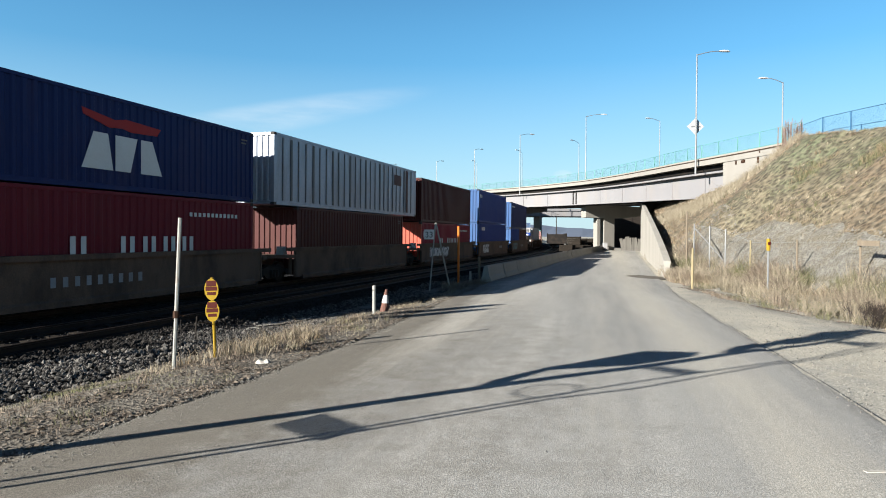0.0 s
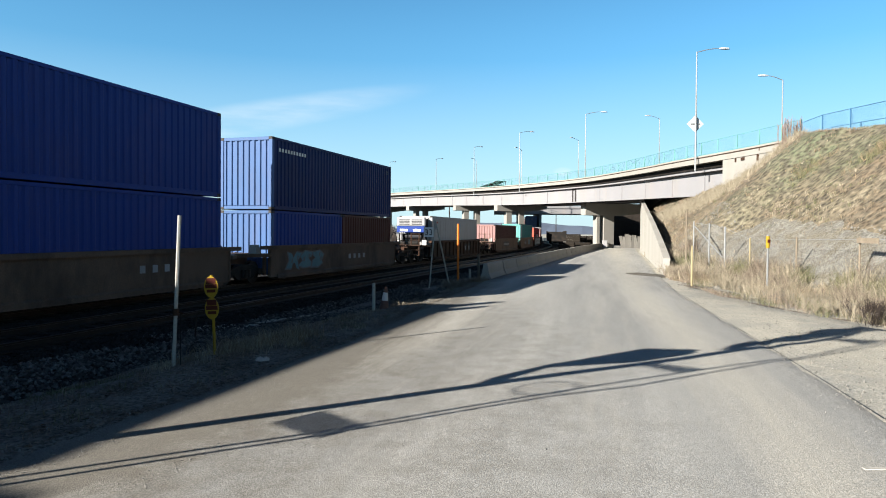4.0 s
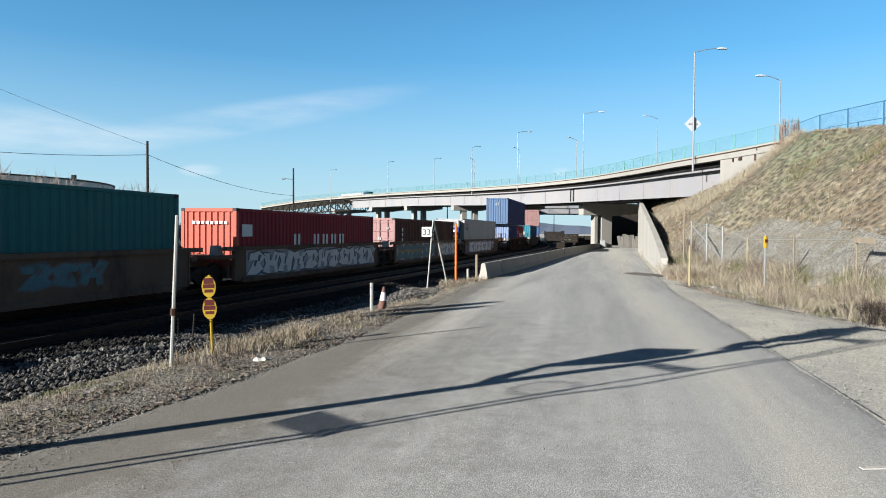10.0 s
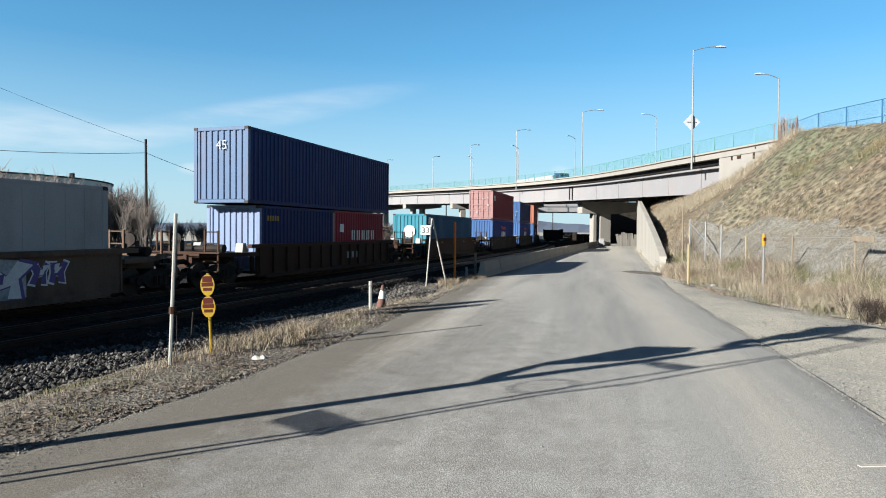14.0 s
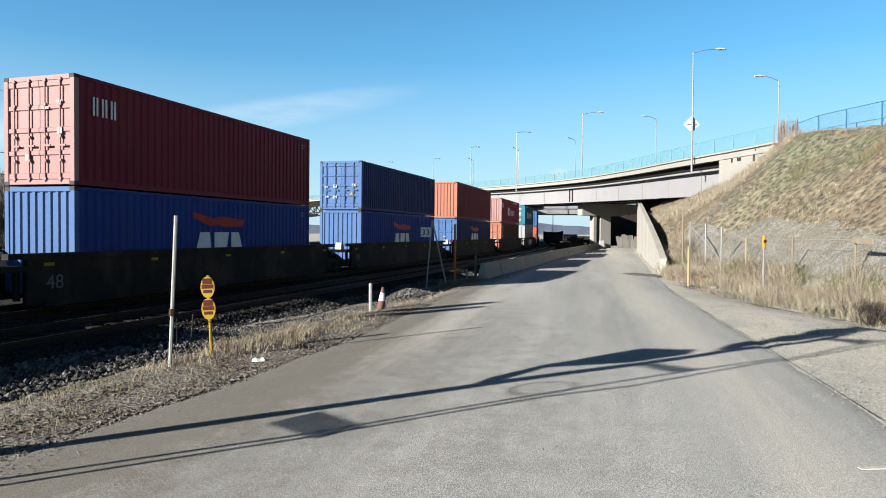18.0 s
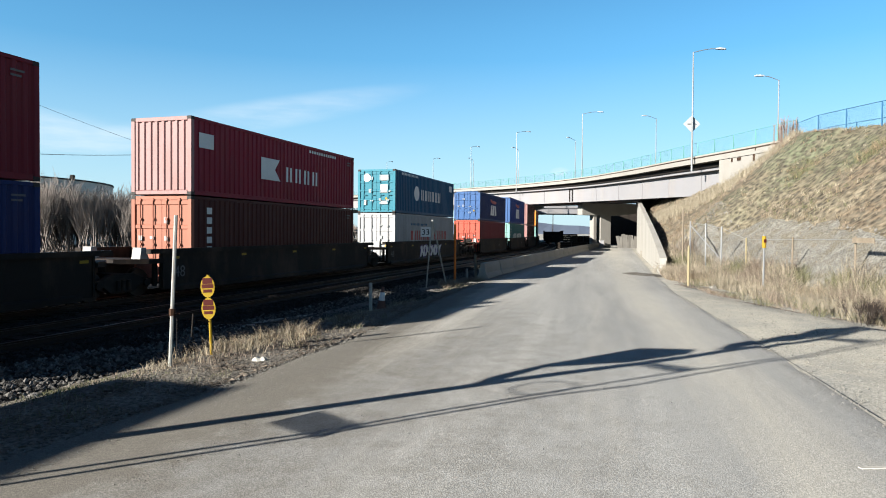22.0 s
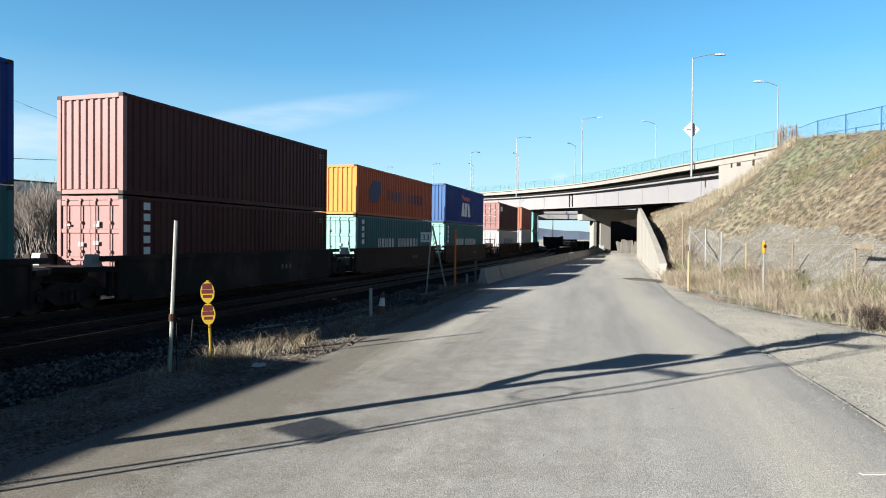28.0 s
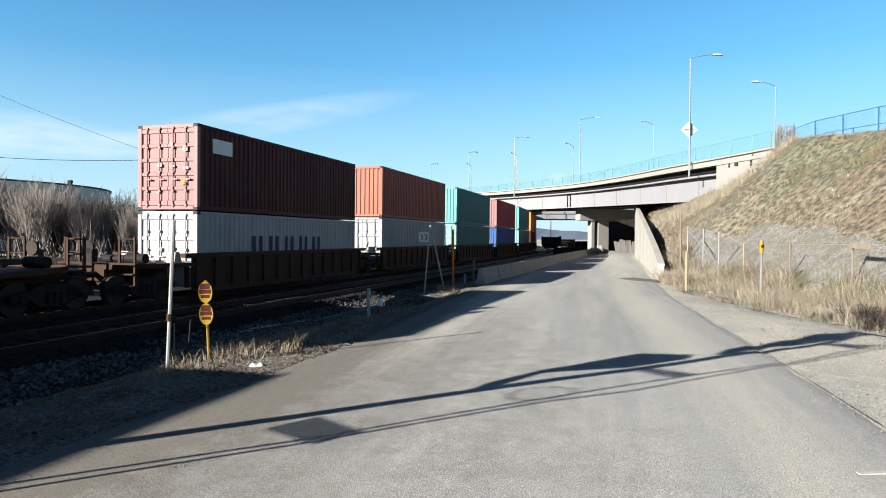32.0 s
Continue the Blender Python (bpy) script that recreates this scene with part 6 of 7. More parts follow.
M_WOOD = mat("grey brown timber", (0.141, 0.116, 0.0874), 0.85, 0, 0.3, 3, 40, 0.2, streak=5)
post_thing("timber_post", "weathered timber post by the barrier", 1.87, 32.6, 0, 1.2, 0.07, M_WOOD)
M_OCHRE = mat("ochre post paint", (0.2, 0.168, 0.1), 0.6, 0, 0.2, 4, 30, 0.05)
post_thing("yellow_post", "slim yellow marker post in weeds", 9.84, 24.9, 0, 1.85, 0.045, M_OCHRE)
rm = post_thing("gas_marker", "white marker post with yellow warning cap", 12.15, 23.6, 0.1, 2.3, 0.036, M_GALV, category="marker")
bm = bmesh.new()
rod(bm, (0, 0, 1.7), (0, 0, 2.14), 0.07, n=12)
cap = part("cap", bm, M_YELLOW, rm, "yellow plastic cap")
bm = bmesh.new()
bx(bm, -0.055, 0.055, -0.078, -0.072, 1.9, 2.02)
part("writing_bar", bm, M_SIGNRED, cap)
# the fence at the slope's foot
fence = thing("wire_fence", "sagging chain link fence on mixed posts", "fence")
FX = [(14.3, 36.0, 3.05, M_GALV), (14.3, 33.9, 2.9, M_GALV), (14.3, 32.0, 2.7, M_GALV), (14.35, 29.5, 2.15, M_OCHRE), (14.4, 25.7, 2.2, M_WOOD), (14.4, 21.8, 2.25, M_WOOD), (14.4, 17.5, 2.3, M_WOOD)]
for x, y, z, m_ in FX:
    bm = bmesh.new()
    rod(bm, (x, y, 0.1), (x, y, z), 0.036, n=7)
    part("post", bm, m_, fence)
bm = bmesh.new()
rod(bm, (14.32, 35.9, 2.75), (14.9, 33.2, 0.9), 0.03)
part("brace", bm, M_GALV, fence)
bm = bmesh.new()
for (x0, y0, z0, _), (x1, y1, z1, _) in zip(FX, FX[1:]):
    a, b = Vector((x0 + 0.06, y0, 0)), Vector((x1 + 0.06, y1, 0))
    n = int((b - a).length / 0.14)
    for k in range(n):
        p, q = a.lerp(b, k / n), a.lerp(b, min(1, (k + 6) / n))
        zt = z0 - 0.1 + (z1 - z0) * k / n
        rod(bm, p + Vector((0, 0, 0.45)), q + Vector((0, 0, zt)), 0.002, n=3)
        rod(bm, p + Vector((0, 0, zt)), q + Vector((0, 0, 0.45)), 0.002, n=3)
    rod(bm, a + Vector((0, 0, z0 - 0.1)), b + Vector((0, 0, z1 - 0.1)), 0.008, n=5)
part("mesh", bm, M_GALV, fence, "slack wire mesh")
bm = bmesh.new()
bx(bm, 14.28, 14.31, 20.7, 21.8, 2.02, 2.2)
part("board", bm, M_WOOD, fence, "weathered orange brown board")
post_thing("tall_stake", "tall rusty stake beside the fence", 14.0, 36.3, 0.4, 3.75, 0.05, M_WOOD)
# the fence on the crest
crest = thing("crest_fence", "blue railing along the top of the embankment", "fence")
pts = [(20.6, 22.0), (22.0, 27.5), (23.05, 33.0), (23.75, 37.0), (24.5, 41.0), (24.95, 45.2)]
bm = bmesh.new()
for (x0, y0), (x1, y1) in zip(pts, pts[1:]):
    za, zb = float(top_z(x0, y0)), float(top_z(x1, y1))
    posts_bm = bmesh.new()
    rod(posts_bm, (x0, y0, za - 0.3), (x0, y0, za + 1.25), 0.04, n=6)
    part("post", posts_bm, M_BLUERAIL, crest)
    posts_bm = bmesh.new()
    rod(posts_bm, (x0 + 1.6, y0 + 1.5, za - 0.3), (x0 + 1.6, y0 + 1.5, za + 0.75), 0.035, n=6)
    part("post", posts_bm, M_BLUERAIL, crest)
    rod(bm, (x0, y0, za + 1.23), (x1, y1, zb + 1.23), 0.02, n=5)
    rod(bm, (x0 + 1.6, y0 + 1.5, za + 0.72), (x1 + 1.6, y1 + 1.5, zb + 0.72), 0.02, n=5)
    n = 44
    for k in range(n):
        a, b = Vector((x0, y0, za)).lerp(Vector((x1, y1, zb)), k / n), Vector((x0, y0, za)).lerp(Vector((x1, y1, zb)), min(1, (k + 9) / n))
        rod(bm, a + Vector((0, 0, 0.05)), b + Vector((0, 0, 1.2)), 0.0017, n=3)
        rod(bm, a + Vector((0, 0, 1.2)), b + Vector((0, 0, 0.05)), 0.0017, n=3)
part("mesh", bm, M_BLUERAIL, crest)

# ------------------------------------------------------------------ far side of the tracks
tank = thing("storage_tank", "large dull grey steel storage tank", "tank", m=pose(-90.5, 118, 0))
bm = bmesh.new()
rod(bm, (0, 0, 0), (0, 0, 11.3), 26.5, n=72)
part("shell", bm, M_TANK, tank, smooth=False)
bm = bmesh.new()
rod(bm, (0, 0, 11.302), (0, 0, 11.55), 26.7, n=72)
part("rim", bm, M_DARKSTEEL, tank)
bm = bmesh.new()
rod(bm, (0, 0, 11.552), (0, 0, 12.6), 26.4, 1.0, n=72)
part("roof", bm, M_TANK, tank)
for a in (-48, -12, -70):
    bm = bmesh.new()
    x, y = 26.0 * math.cos(radians(a)), 26.0 * math.sin(radians(a))
    bx(bm, x - 0.3, x + 0.3, y - 0.3, y + 0.3, 11.4, 12.3)
    part("vent", bm, M_DARKSTEEL, tank)


def utility_pole(x, y, h, label):
    t = thing("utility_pole", label, "utility pole", "poles beyond the tracks", pose(x, y, 0))
    bm = bmesh.new()
    rod(bm, (0, 0, -0.5), (0, 0, h), 0.2, 0.14, 8)
    part("shaft", bm, M_POLEWOOD, t)
    return t


utility_pole(-34.65, 75, 13.0, "dark timber utility pole")
u2 = utility_pole(-27.9, 120, 14.5, "dark timber utility pole with a lamp")
bm = bmesh.new()
rod(bm, (0, 0, 12.3), (-1.6, -0.3, 12.5), 0.05)
rod(bm, (-1.5, -0.3, 12.4), (-2.1, -0.4, 12.4), 0.16, 0.1, 8)
part("lamp_arm", bm, M_GALV, u2)
utility_pole(2.0, 190, 13, "dark timber utility pole")
utility_pole(46.6, 260, 14, "dark timber utility pole")


def wire(name, a, b, sag, r=0.03):
    a, b = Vector(a), Vector(b)
    bm = bmesh.new()
    side = (b - a).cross(Vector((0, 0, 1))).normalized()
    rings = []
    for k in range(17):
        p = a.lerp(b, k / 16) - Vector((0, 0, sag * 4 * (k / 16) * (1 - k / 16)))
        rings.append([bm.verts.new(p + side * r * math.cos(q * math.pi / 2) + Vector((0, 0, r * math.sin(q * math.pi / 2)))) for q in range(4)])
    for u, v in zip(rings, rings[1:]):
        for q in range(4):
            bm.faces.new((u[q], u[(q + 1) % 4], v[(q + 1) % 4], v[q]))
    bm.faces.new(rings[0][::-1])
    bm.faces.new(rings[-1])
    ob = put(name, mesh_of(name, bm, M_DARKSTEEL))
    return tagged(ob, "dark overhead cable between poles", "cable")


wire("overhead_cable", (-34.65, 75, 11.4), (-27.9, 120, 9.3), 1.0)
wire("overhead_cable", (-34.65, 75, 11.4), (-66, 72, 12.8), 0.7)
wire("overhead_cable", (-34.65, 75, 12.5), (-66, 66, 26.0), 0.6, 0.018)


slack = wire("rope", (-3.80, 9.015, 1.1), (-1.717, 15.767, 0.95), 0.42, 0.007)
slack["label"], slack["category"] = "thin slack rope between roadside posts", "rope"


def bare_bush(seed, h, spread, label, name="bare_shrub", stems=52):
    """A leafless shrub: many forked stems from one root."""
    r = random.Random(seed)
    t = thing(name, label, "shrub", "bare shrubs beyond the tracks")
    bm, tw = bmesh.new(), bmesh.new()
    for _ in range(stems):
        a = r.uniform(0, 6.28)
        p = Vector((r.uniform(-0.3, 0.3) * spread, r.uniform(-0.3, 0.3) * spread, 0))
        d = Vector((math.cos(a) * 0.35 * spread / h, math.sin(a) * 0.35 * spread / h, 1)).normalized()
        q = p + d * h * r.uniform(0.35, 0.6)
        rod(bm, p, q, 0.045 * h / 7.5, 0.028 * h / 7.5, 4)
        for _ in range(9):
            e = (d + Vector((r.uniform(-0.5, 0.5), r.uniform(-0.5, 0.5), r.uniform(0.0, 0.6)))).normalized()
            b = p.lerp(q, r.uniform(0.4, 1))
            c = b + e * h * r.uniform(0.18, 0.4)
            rod(tw, b, c, 0.024 * h / 7.5, 0.014 * h / 7.5, 3)
            for _ in range(4):
                f = (e + Vector((r.uniform(-0.6, 0.6), r.uniform(-0.6, 0.6), r.uniform(-0.1, 0.5)))).normalized()
                g = b.lerp(c, r.uniform(0.3, 1))
                rod(tw, g, g + f * h * r.uniform(0.06, 0.18), 0.018 * h / 7.5, 0.01 * h / 7.5, 3)
    part("branchwork", bm, M_TWIG, t)["kind"] = "stuff"
    part("twig_crown", tw, M_TWIG, t)["kind"] = "stuff"
    return t


SHRUB = "bare grey brown shrub beyond the tracks"
kinds = [bare_bush(k, 7.5, 6.0, SHRUB) for k in range(3)]
r = random.Random(9)
spots = [(-68 + 1.5 * i + r.uniform(-1, 1), 80 + r.uniform(-6, 8)) for i in range(22)] + [(-26 - 2.5 * i, 98 + r.uniform(-5, 8)) for i in range(6)] + [(-20 + 4 * i, 150 + r.uniform(-8, 20)) for i in range(6)]
for i, (x, y) in enumerate(spots):
    s = r.uniform(0.85, 1.2) * (0.6 if i >= 22 else 1.55 - 0.025 * i)
    k = kinds[i] if i < 3 else copy_thing(kinds[i % 3], pose(0, 0, 0))
    k.matrix_basis = pose(x, y, -0.2, 0, 0, r.uniform(0, 360)) @ Matrix.Diagonal((s, s, s, 1))

redbush = thing("dry_stalks", "upright bundle of reddish dry stalks at the bridge end", "shrub", m=pose(23.9, 43.9, 8.75))
M_REDTWIG = mat("reddish twigs", (0.15, 0.108, 0.09), 0.9, 0, 0.35, 2, 20, 0.0, island=0.3)
r = random.Random(21)
stalks, twigs = bmesh.new(), bmesh.new()
for _ in range(46):
    x, y = r.choice((-0.55, -0.3, 0.05, 0.35, 0.6)) + r.gauss(0, 0.07), r.gauss(0, 0.3)
    h = r.uniform(0.9, 1.6)
    q = Vector((x + r.gauss(0, 0.05), y, h))
    rod(stalks, (x, y, -0.5), q, 0.02, 0.01, 4)
    for _ in range(6):
        p = Vector((x, y, 0)).lerp(q, r.uniform(0.4, 1))
        rod(twigs, p, p + Vector((r.gauss(0, 0.07), r.gauss(0, 0.07), r.uniform(0.1, 0.25))), 0.011, 0.006, 3)
part("stalk_clump", stalks, M_REDTWIG, redbush)["kind"] = "stuff"
part("twig_crown", twigs, M_REDTWIG, redbush)["kind"] = "stuff"

clump = bare_bush(33, 0.75, 1.5, "pale dry weed clump at the slope foot", "weed_clump", 26)
straw_twig = mat("pale dry stalks", (0.182, 0.157, 0.118), 0.9, 0, 0.3, 2, 20, 0.0)
for o in clump.children:
    o.data.materials[0] = straw_twig
clump["category"], clump["group"] = "weeds", "weed clumps at the slope foot"
spots = [(11.0, 18.2), (11.6, 19.6), (12.3, 21.2), (12.0, 23.0), (11.9, 25.6), (12.6, 27.2), (11.8, 29.4), (12.4, 31.6), (13.2, 24.2), (13.0, 19.0), (12.9, 17.0), (12.2, 34.0)]
r = random.Random(12)
for i, (x, y) in enumerate(spots):
    k = clump if i == 0 else copy_thing(clump, pose(0, 0, 0))
    s = r.uniform(0.75, 1.25)
    k.matrix_basis = pose(x, y, float(top_z(x, y)) - 0.05, 0, 0, r.uniform(0, 360)) @ Matrix.Diagonal((s, s, s, 1))
dark = bare_bush(44, 0.9, 1.3, "dark brown bush by the road edge", stems=40)
dark["group"] = ""
dark.matrix_basis = pose(10.9, 15.8, 0.0)
for o in dark.children:
    o.data.materials[0] = M_POLEWOOD

# dark brush and cinders beyond the train's track
thicket = bare_bush(52, 2.2, 3.2, "dark leafless brush beside the tracks", "dark_brush", 44)
thicket["group"] = "dark brush beside the tracks"
for o in thicket.children:
    o.data.materials[0] = M_POLEWOOD
r = random.Random(23)
for i in range(34):
    x, y, h = on_track(12 + 3.1 * i + r.uniform(-0.8, 0.8), -7.5 - r.uniform(0, 5))
    k = thicket if i == 0 else copy_thing(thicket, pose(0, 0, 0))
    s = r.uniform(0.7, 1.15)
    k.matrix_basis = pose(x, y, -0.25, 0, 0, r.uniform(0, 360)) @ Matrix.Diagonal((s, s, s, 1))
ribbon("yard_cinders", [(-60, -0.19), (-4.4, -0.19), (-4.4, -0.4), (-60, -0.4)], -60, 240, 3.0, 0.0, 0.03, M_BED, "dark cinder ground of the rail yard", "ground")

gon = thing("parked_gondola", "dark parked railway gondola on the next track", "railcar")
x, y, h = on_track(117, 3.95)
gon.matrix_basis = pose(x, y, RAIL_Z, 0, 0, -math.degrees(h))
bm = bmesh.new()
bx(bm, -1.6, 1.6, -7.5, 7.5, 0.62, 2.3)
part("body", bm, M_DARKSTEEL, gon, "", 0.03)
for i in range(12):
    for sx in (-1, 1):
        bm = bmesh.new()
        bx(bm, sx * 1.6 - 0.06, sx * 1.6 + 0.06, -7.3 + i * 1.3, -7.18 + i * 1.3, 0.97, 2.45)
        part("rib", bm, M_DARKSTEEL, gon)
bogie(gon, -5.6)
bogie(gon, 5.6)

for x, y, layers in ((17.9, 91, 4), (19.3, 94, 4), (20.4, 92, 4), (21.3, 103, 8), (22.8, 105, 7), (24.3, 107, 7), (25.4, 109, 6)):
    pile = thing("tie_pile", "dark stack of old timber ties", "timber stack", "stacks by the track", pose(x, y, 0, 0, 0, -20))
    for k in range(4 * layers):
        put("tie", TIE, pile, pose(0, -0.45 + 0.26 * (k % 4), 0.14 + 0.3 * (k // 4)) @ Matrix.Diagonal((0.85, 1, 2, 1)))


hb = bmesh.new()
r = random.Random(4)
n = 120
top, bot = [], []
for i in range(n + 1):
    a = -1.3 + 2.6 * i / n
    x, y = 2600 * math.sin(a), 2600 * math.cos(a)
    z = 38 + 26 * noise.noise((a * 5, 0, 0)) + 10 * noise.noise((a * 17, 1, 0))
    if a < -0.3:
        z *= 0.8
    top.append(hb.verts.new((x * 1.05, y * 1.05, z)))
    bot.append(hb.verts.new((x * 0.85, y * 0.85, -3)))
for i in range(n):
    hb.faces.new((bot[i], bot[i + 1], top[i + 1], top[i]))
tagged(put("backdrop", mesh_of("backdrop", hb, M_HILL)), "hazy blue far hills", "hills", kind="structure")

# ------------------------------------------------------------------ a raised gate arm beside the camera, whose shadow crosses the road
gate = thing("crossing_gate", "raised railway crossing gate arm with frame", "gate")


def reach(k, p):
    """A point of the leaning arm's frame: k along its shadow, p across it."""
    h = (k + 4.0) * 0.26
    f = h / math.tan(SUN_EL)
    x, y = -4.6 + 0.867 * k + 0.498 * p, 6.6 + 0.498 * k - 0.867 * p
    up = float(road_rise(y * 0.9))
    q = 1 - up / 2.3
    return Vector((x * q + SUN_X * f, y * q + SUN_Y * f, up + h + 0.04))


def flat_panel(name, outline, material, thick=0.03):
    bm = bmesh.new()
    nrm = (reach(1, 0) - reach(0, 0)).cross(reach(0, 1) - reach(0, 0)).normalized() * thick
    a = [bm.verts.new(reach(k, p)) for k, p in outline]
    b = [bm.verts.new(reach(k, p) + nrm) for k, p in outline]
    n = len(a)
    for i in range(n):
        bm.faces.new((a[i], a[(i + 1) % n], b[(i + 1) % n], b[i]))
    bm.faces.new(a[::-1])
    bm.faces.new(b)
    part(name, bm, material, gate)


for name, pts, rad in (("arm", [(-4, 0.05), (0, 0.11), (3.3, 0.26), (5.7, 0.29), (9.13, 0.36), (10.42, 0.32), (11.9, 0.2), (13.39, 0.2), (14.88, 0.18), (16.94, -0.04), (18.14, -0.25), (19.5, -0.37), (21, -0.5)], 0.085),
                       ("lower_rail", [(-4, 0.8), (0.07, 1.01), (3.0, 1.22), (6.45, 1.15), (9.45, 1.12), (10.98, 1.10), (13.16, 1.12), (14.22, 1.03), (15.61, 1.0), (16.9, 0.82), (20, 0.4)], 0.022),
                       ("lower_rail", [(-4, 1.0), (0.07, 1.2), (2.94, 1.34), (6.35, 1.29), (7.86, 1.42), (9.04, 1.36), (11.25, 1.22), (13.42, 1.24), (15.03, 1.17), (16.2, 1.15), (20, 0.8)], 0.022)):
    bm = bmesh.new()
    for (a, b), (c, d) in zip(pts, pts[1:]):
        rod(bm, reach(a, b), reach(c, d), rad, n=7)
    part(name, bm, M_GALV, gate)
flat_panel("signal_board", [(5.75, 0.25), (6.26, -0.01), (7.71, -0.36), (8.24, -0.39), (10.3, -0.68), (11.17, -0.13), (10.7, 0.13), (9.04, 0.21), (7.53, -0.15), (6.09, 0.32)], M_DARKSTEEL)
flat_panel("signal_board", [(11.5, 0.06), (12.3, -0.24), (13.72, -0.42), (14.32, -0.54), (15.18, -0.55), (15.89, -0.74), (16.42, -0.78), (16.95, -0.56), (17.75, -0.44), (17.0, -0.16), (15.81, -0.02), (15.12, 0.0), (14.02, 0.0), (13.5, -0.1), (12.45, 0.06), (11.8, 0.15)], M_DARKSTEEL)
flat_panel("signal_board", [(17.2, -0.5), (18.2, -0.8), (19.6, -0.95), (20.6, -0.3), (18.9, 0.35), (17.9, 0.25), (17.5, -0.1)], M_DARKSTEEL)
for corners in (((2.65, 0.58), (3.38, 0.42), (3.66, 1.3), (2.98, 1.46)), ((8.95, 0.3), (9.44, 0.5), (9.72, 1.1), (9.1, 1.1)), ((14.7, 0.2), (15.15, 0.2), (15.8, 0.9), (14.82, 1.0))):
    for i in range(14):
        f, g = i / 14, (i + 0.82) / 14
        (ax, ay), (bx_, by), (cx, cy), (dx, dy) = corners
        flat_panel("step_slat", [(ax + (dx - ax) * f, ay + (dy - ay) * f), (bx_ + (cx - bx_) * f, by + (cy - by) * f), (bx_ + (cx - bx_) * g, by + (cy - by) * g), (ax + (dx - ax) * g, ay + (dy - ay) * g)], M_GALV, 0.01)
ring = [(6.6 + 0.55 * math.cos(a), 0.9 + 0.3 * math.sin(a)) for a in [k * math.pi / 8 for k in range(17)]]
bm = bmesh.new()
for (a, b), (c, d) in zip(ring, ring[1:]):
    rod(bm, reach(a, b), reach(c, d), 0.010, n=5)
part("hoop", bm, M_GALV, gate)
bm = bmesh.new()
c = reach(-4, 0.1) + Vector((0, 0, 0))
bx(bm, c.x - 0.35, c.x + 0.35, c.y - 0.3, c.y + 0.3, -0.3, 1.25)
part("gate_machine", bm, M_GALV, gate, "grey gate machine box", 0.04)

# ------------------------------------------------------------------ a signal mast beyond the tracks, whose shadow falls across the verge
def signal_mast(tip_x, tip_y, away, label):
    h = 0.42 + away * math.tan(SUN_EL)
    t = thing("signal_mast", label, "signal mast", m=pose(tip_x + SUN_X * away, tip_y + SUN_Y * away, 0))
    bm = bmesh.new()
    rod(bm, (0, 0, -0.3), (0, 0, h - 1.35), 0.1, 0.08, 10)
    part("pole", bm, M_GALV, t)
    bm = bmesh.new()
    prism(bm, [(-0.14, h - 1.34), (0.14, h - 1.34), (0.24, h - 0.8), (0.2, h - 0.3), (0.06, h), (-0.06, h), (-0.2, h - 0.3), (-0.24, h - 0.8)], "y", -0.12, 0.12)
    part("signal_head", bm, M_DARKSTEEL, t, "dark upright signal head")
    bm = bmesh.new()
    rod(bm, (0, 0, -0.32), (0, 0, 0.06), 0.28, n=12)
    part("base", bm, M_CONCRETE, t)


signal_mast(1.613, 17.239, 23.5, "tall galvanised signal mast beyond the tracks")
signal_mast(1.223, 16.162, 23.0, "galvanised signal mast beside its taller twin")

# ------------------------------------------------------------------ dry grass and litter
M_OLIVE = mat("grey green weeds", (0.094, 0.094, 0.050), 0.9, 0, 0.3, 2, 20, 0.0, island=0.45)
M_RUSSET = mat("russet grass", (0.158, 0.122, 0.080), 0.9, 0, 0.3, 2, 20, 0.0, island=0.35)
M_BROWNWEED = mat("withered stalks", (0.138, 0.110, 0.085), 0.9, 0, 0.3, 2, 20, 0.0, island=0.45)


def blades(name, seeds, material, label, category="grass"):
    """Thin bent blades in tufts: x, y, z, height, blades, spread."""
    r = random.Random(7)
    co, faces = [], []
    for x, y, z, h, k, spread in seeds:
        for _ in range(k):
            a = r.uniform(0, 6.283)
            d = spread * math.sqrt(r.random())
            px, py = x + d * math.cos(a), y + d * math.sin(a)
            hh = h * r.uniform(0.5, 1.15)
            lx, ly = r.gauss(0, 0.6) * hh, r.gauss(0, 0.6) * hh
            w = 0.0017 + 0.0011 * y * 0.25 * r.random() + 0.0012 * r.random()
            b = r.uniform(0, 3.14)
            cx, cy = w * math.cos(b), w * math.sin(b)
            n = len(co)
            mx, my, mz = px + lx * 0.4, py + ly * 0.4, z + hh * 0.62
            co += [(px - cx, py - cy, z - 0.05), (px + cx, py + cy, z - 0.05), (mx + cx * 0.7, my + cy * 0.7, mz), (mx - cx * 0.7, my - cy * 0.7, mz), (px + lx, py + ly, z + hh)]
            faces += [(n, n + 1, n + 2, n + 3), (n + 3, n + 2, n + 4)]
    me = bpy.data.meshes.new(name)
    me.from_pydata(co, [], faces)
    me.materials.append(material)
    return tagged(put(name, me), label, category, kind="stuff")


r = random.Random(11)
straw, olive, brown, russet = [], [], [], []


def pick(seed):
    k = r.random()
    (straw if k < 0.62 else olive if k < 0.78 else brown).append(seed)


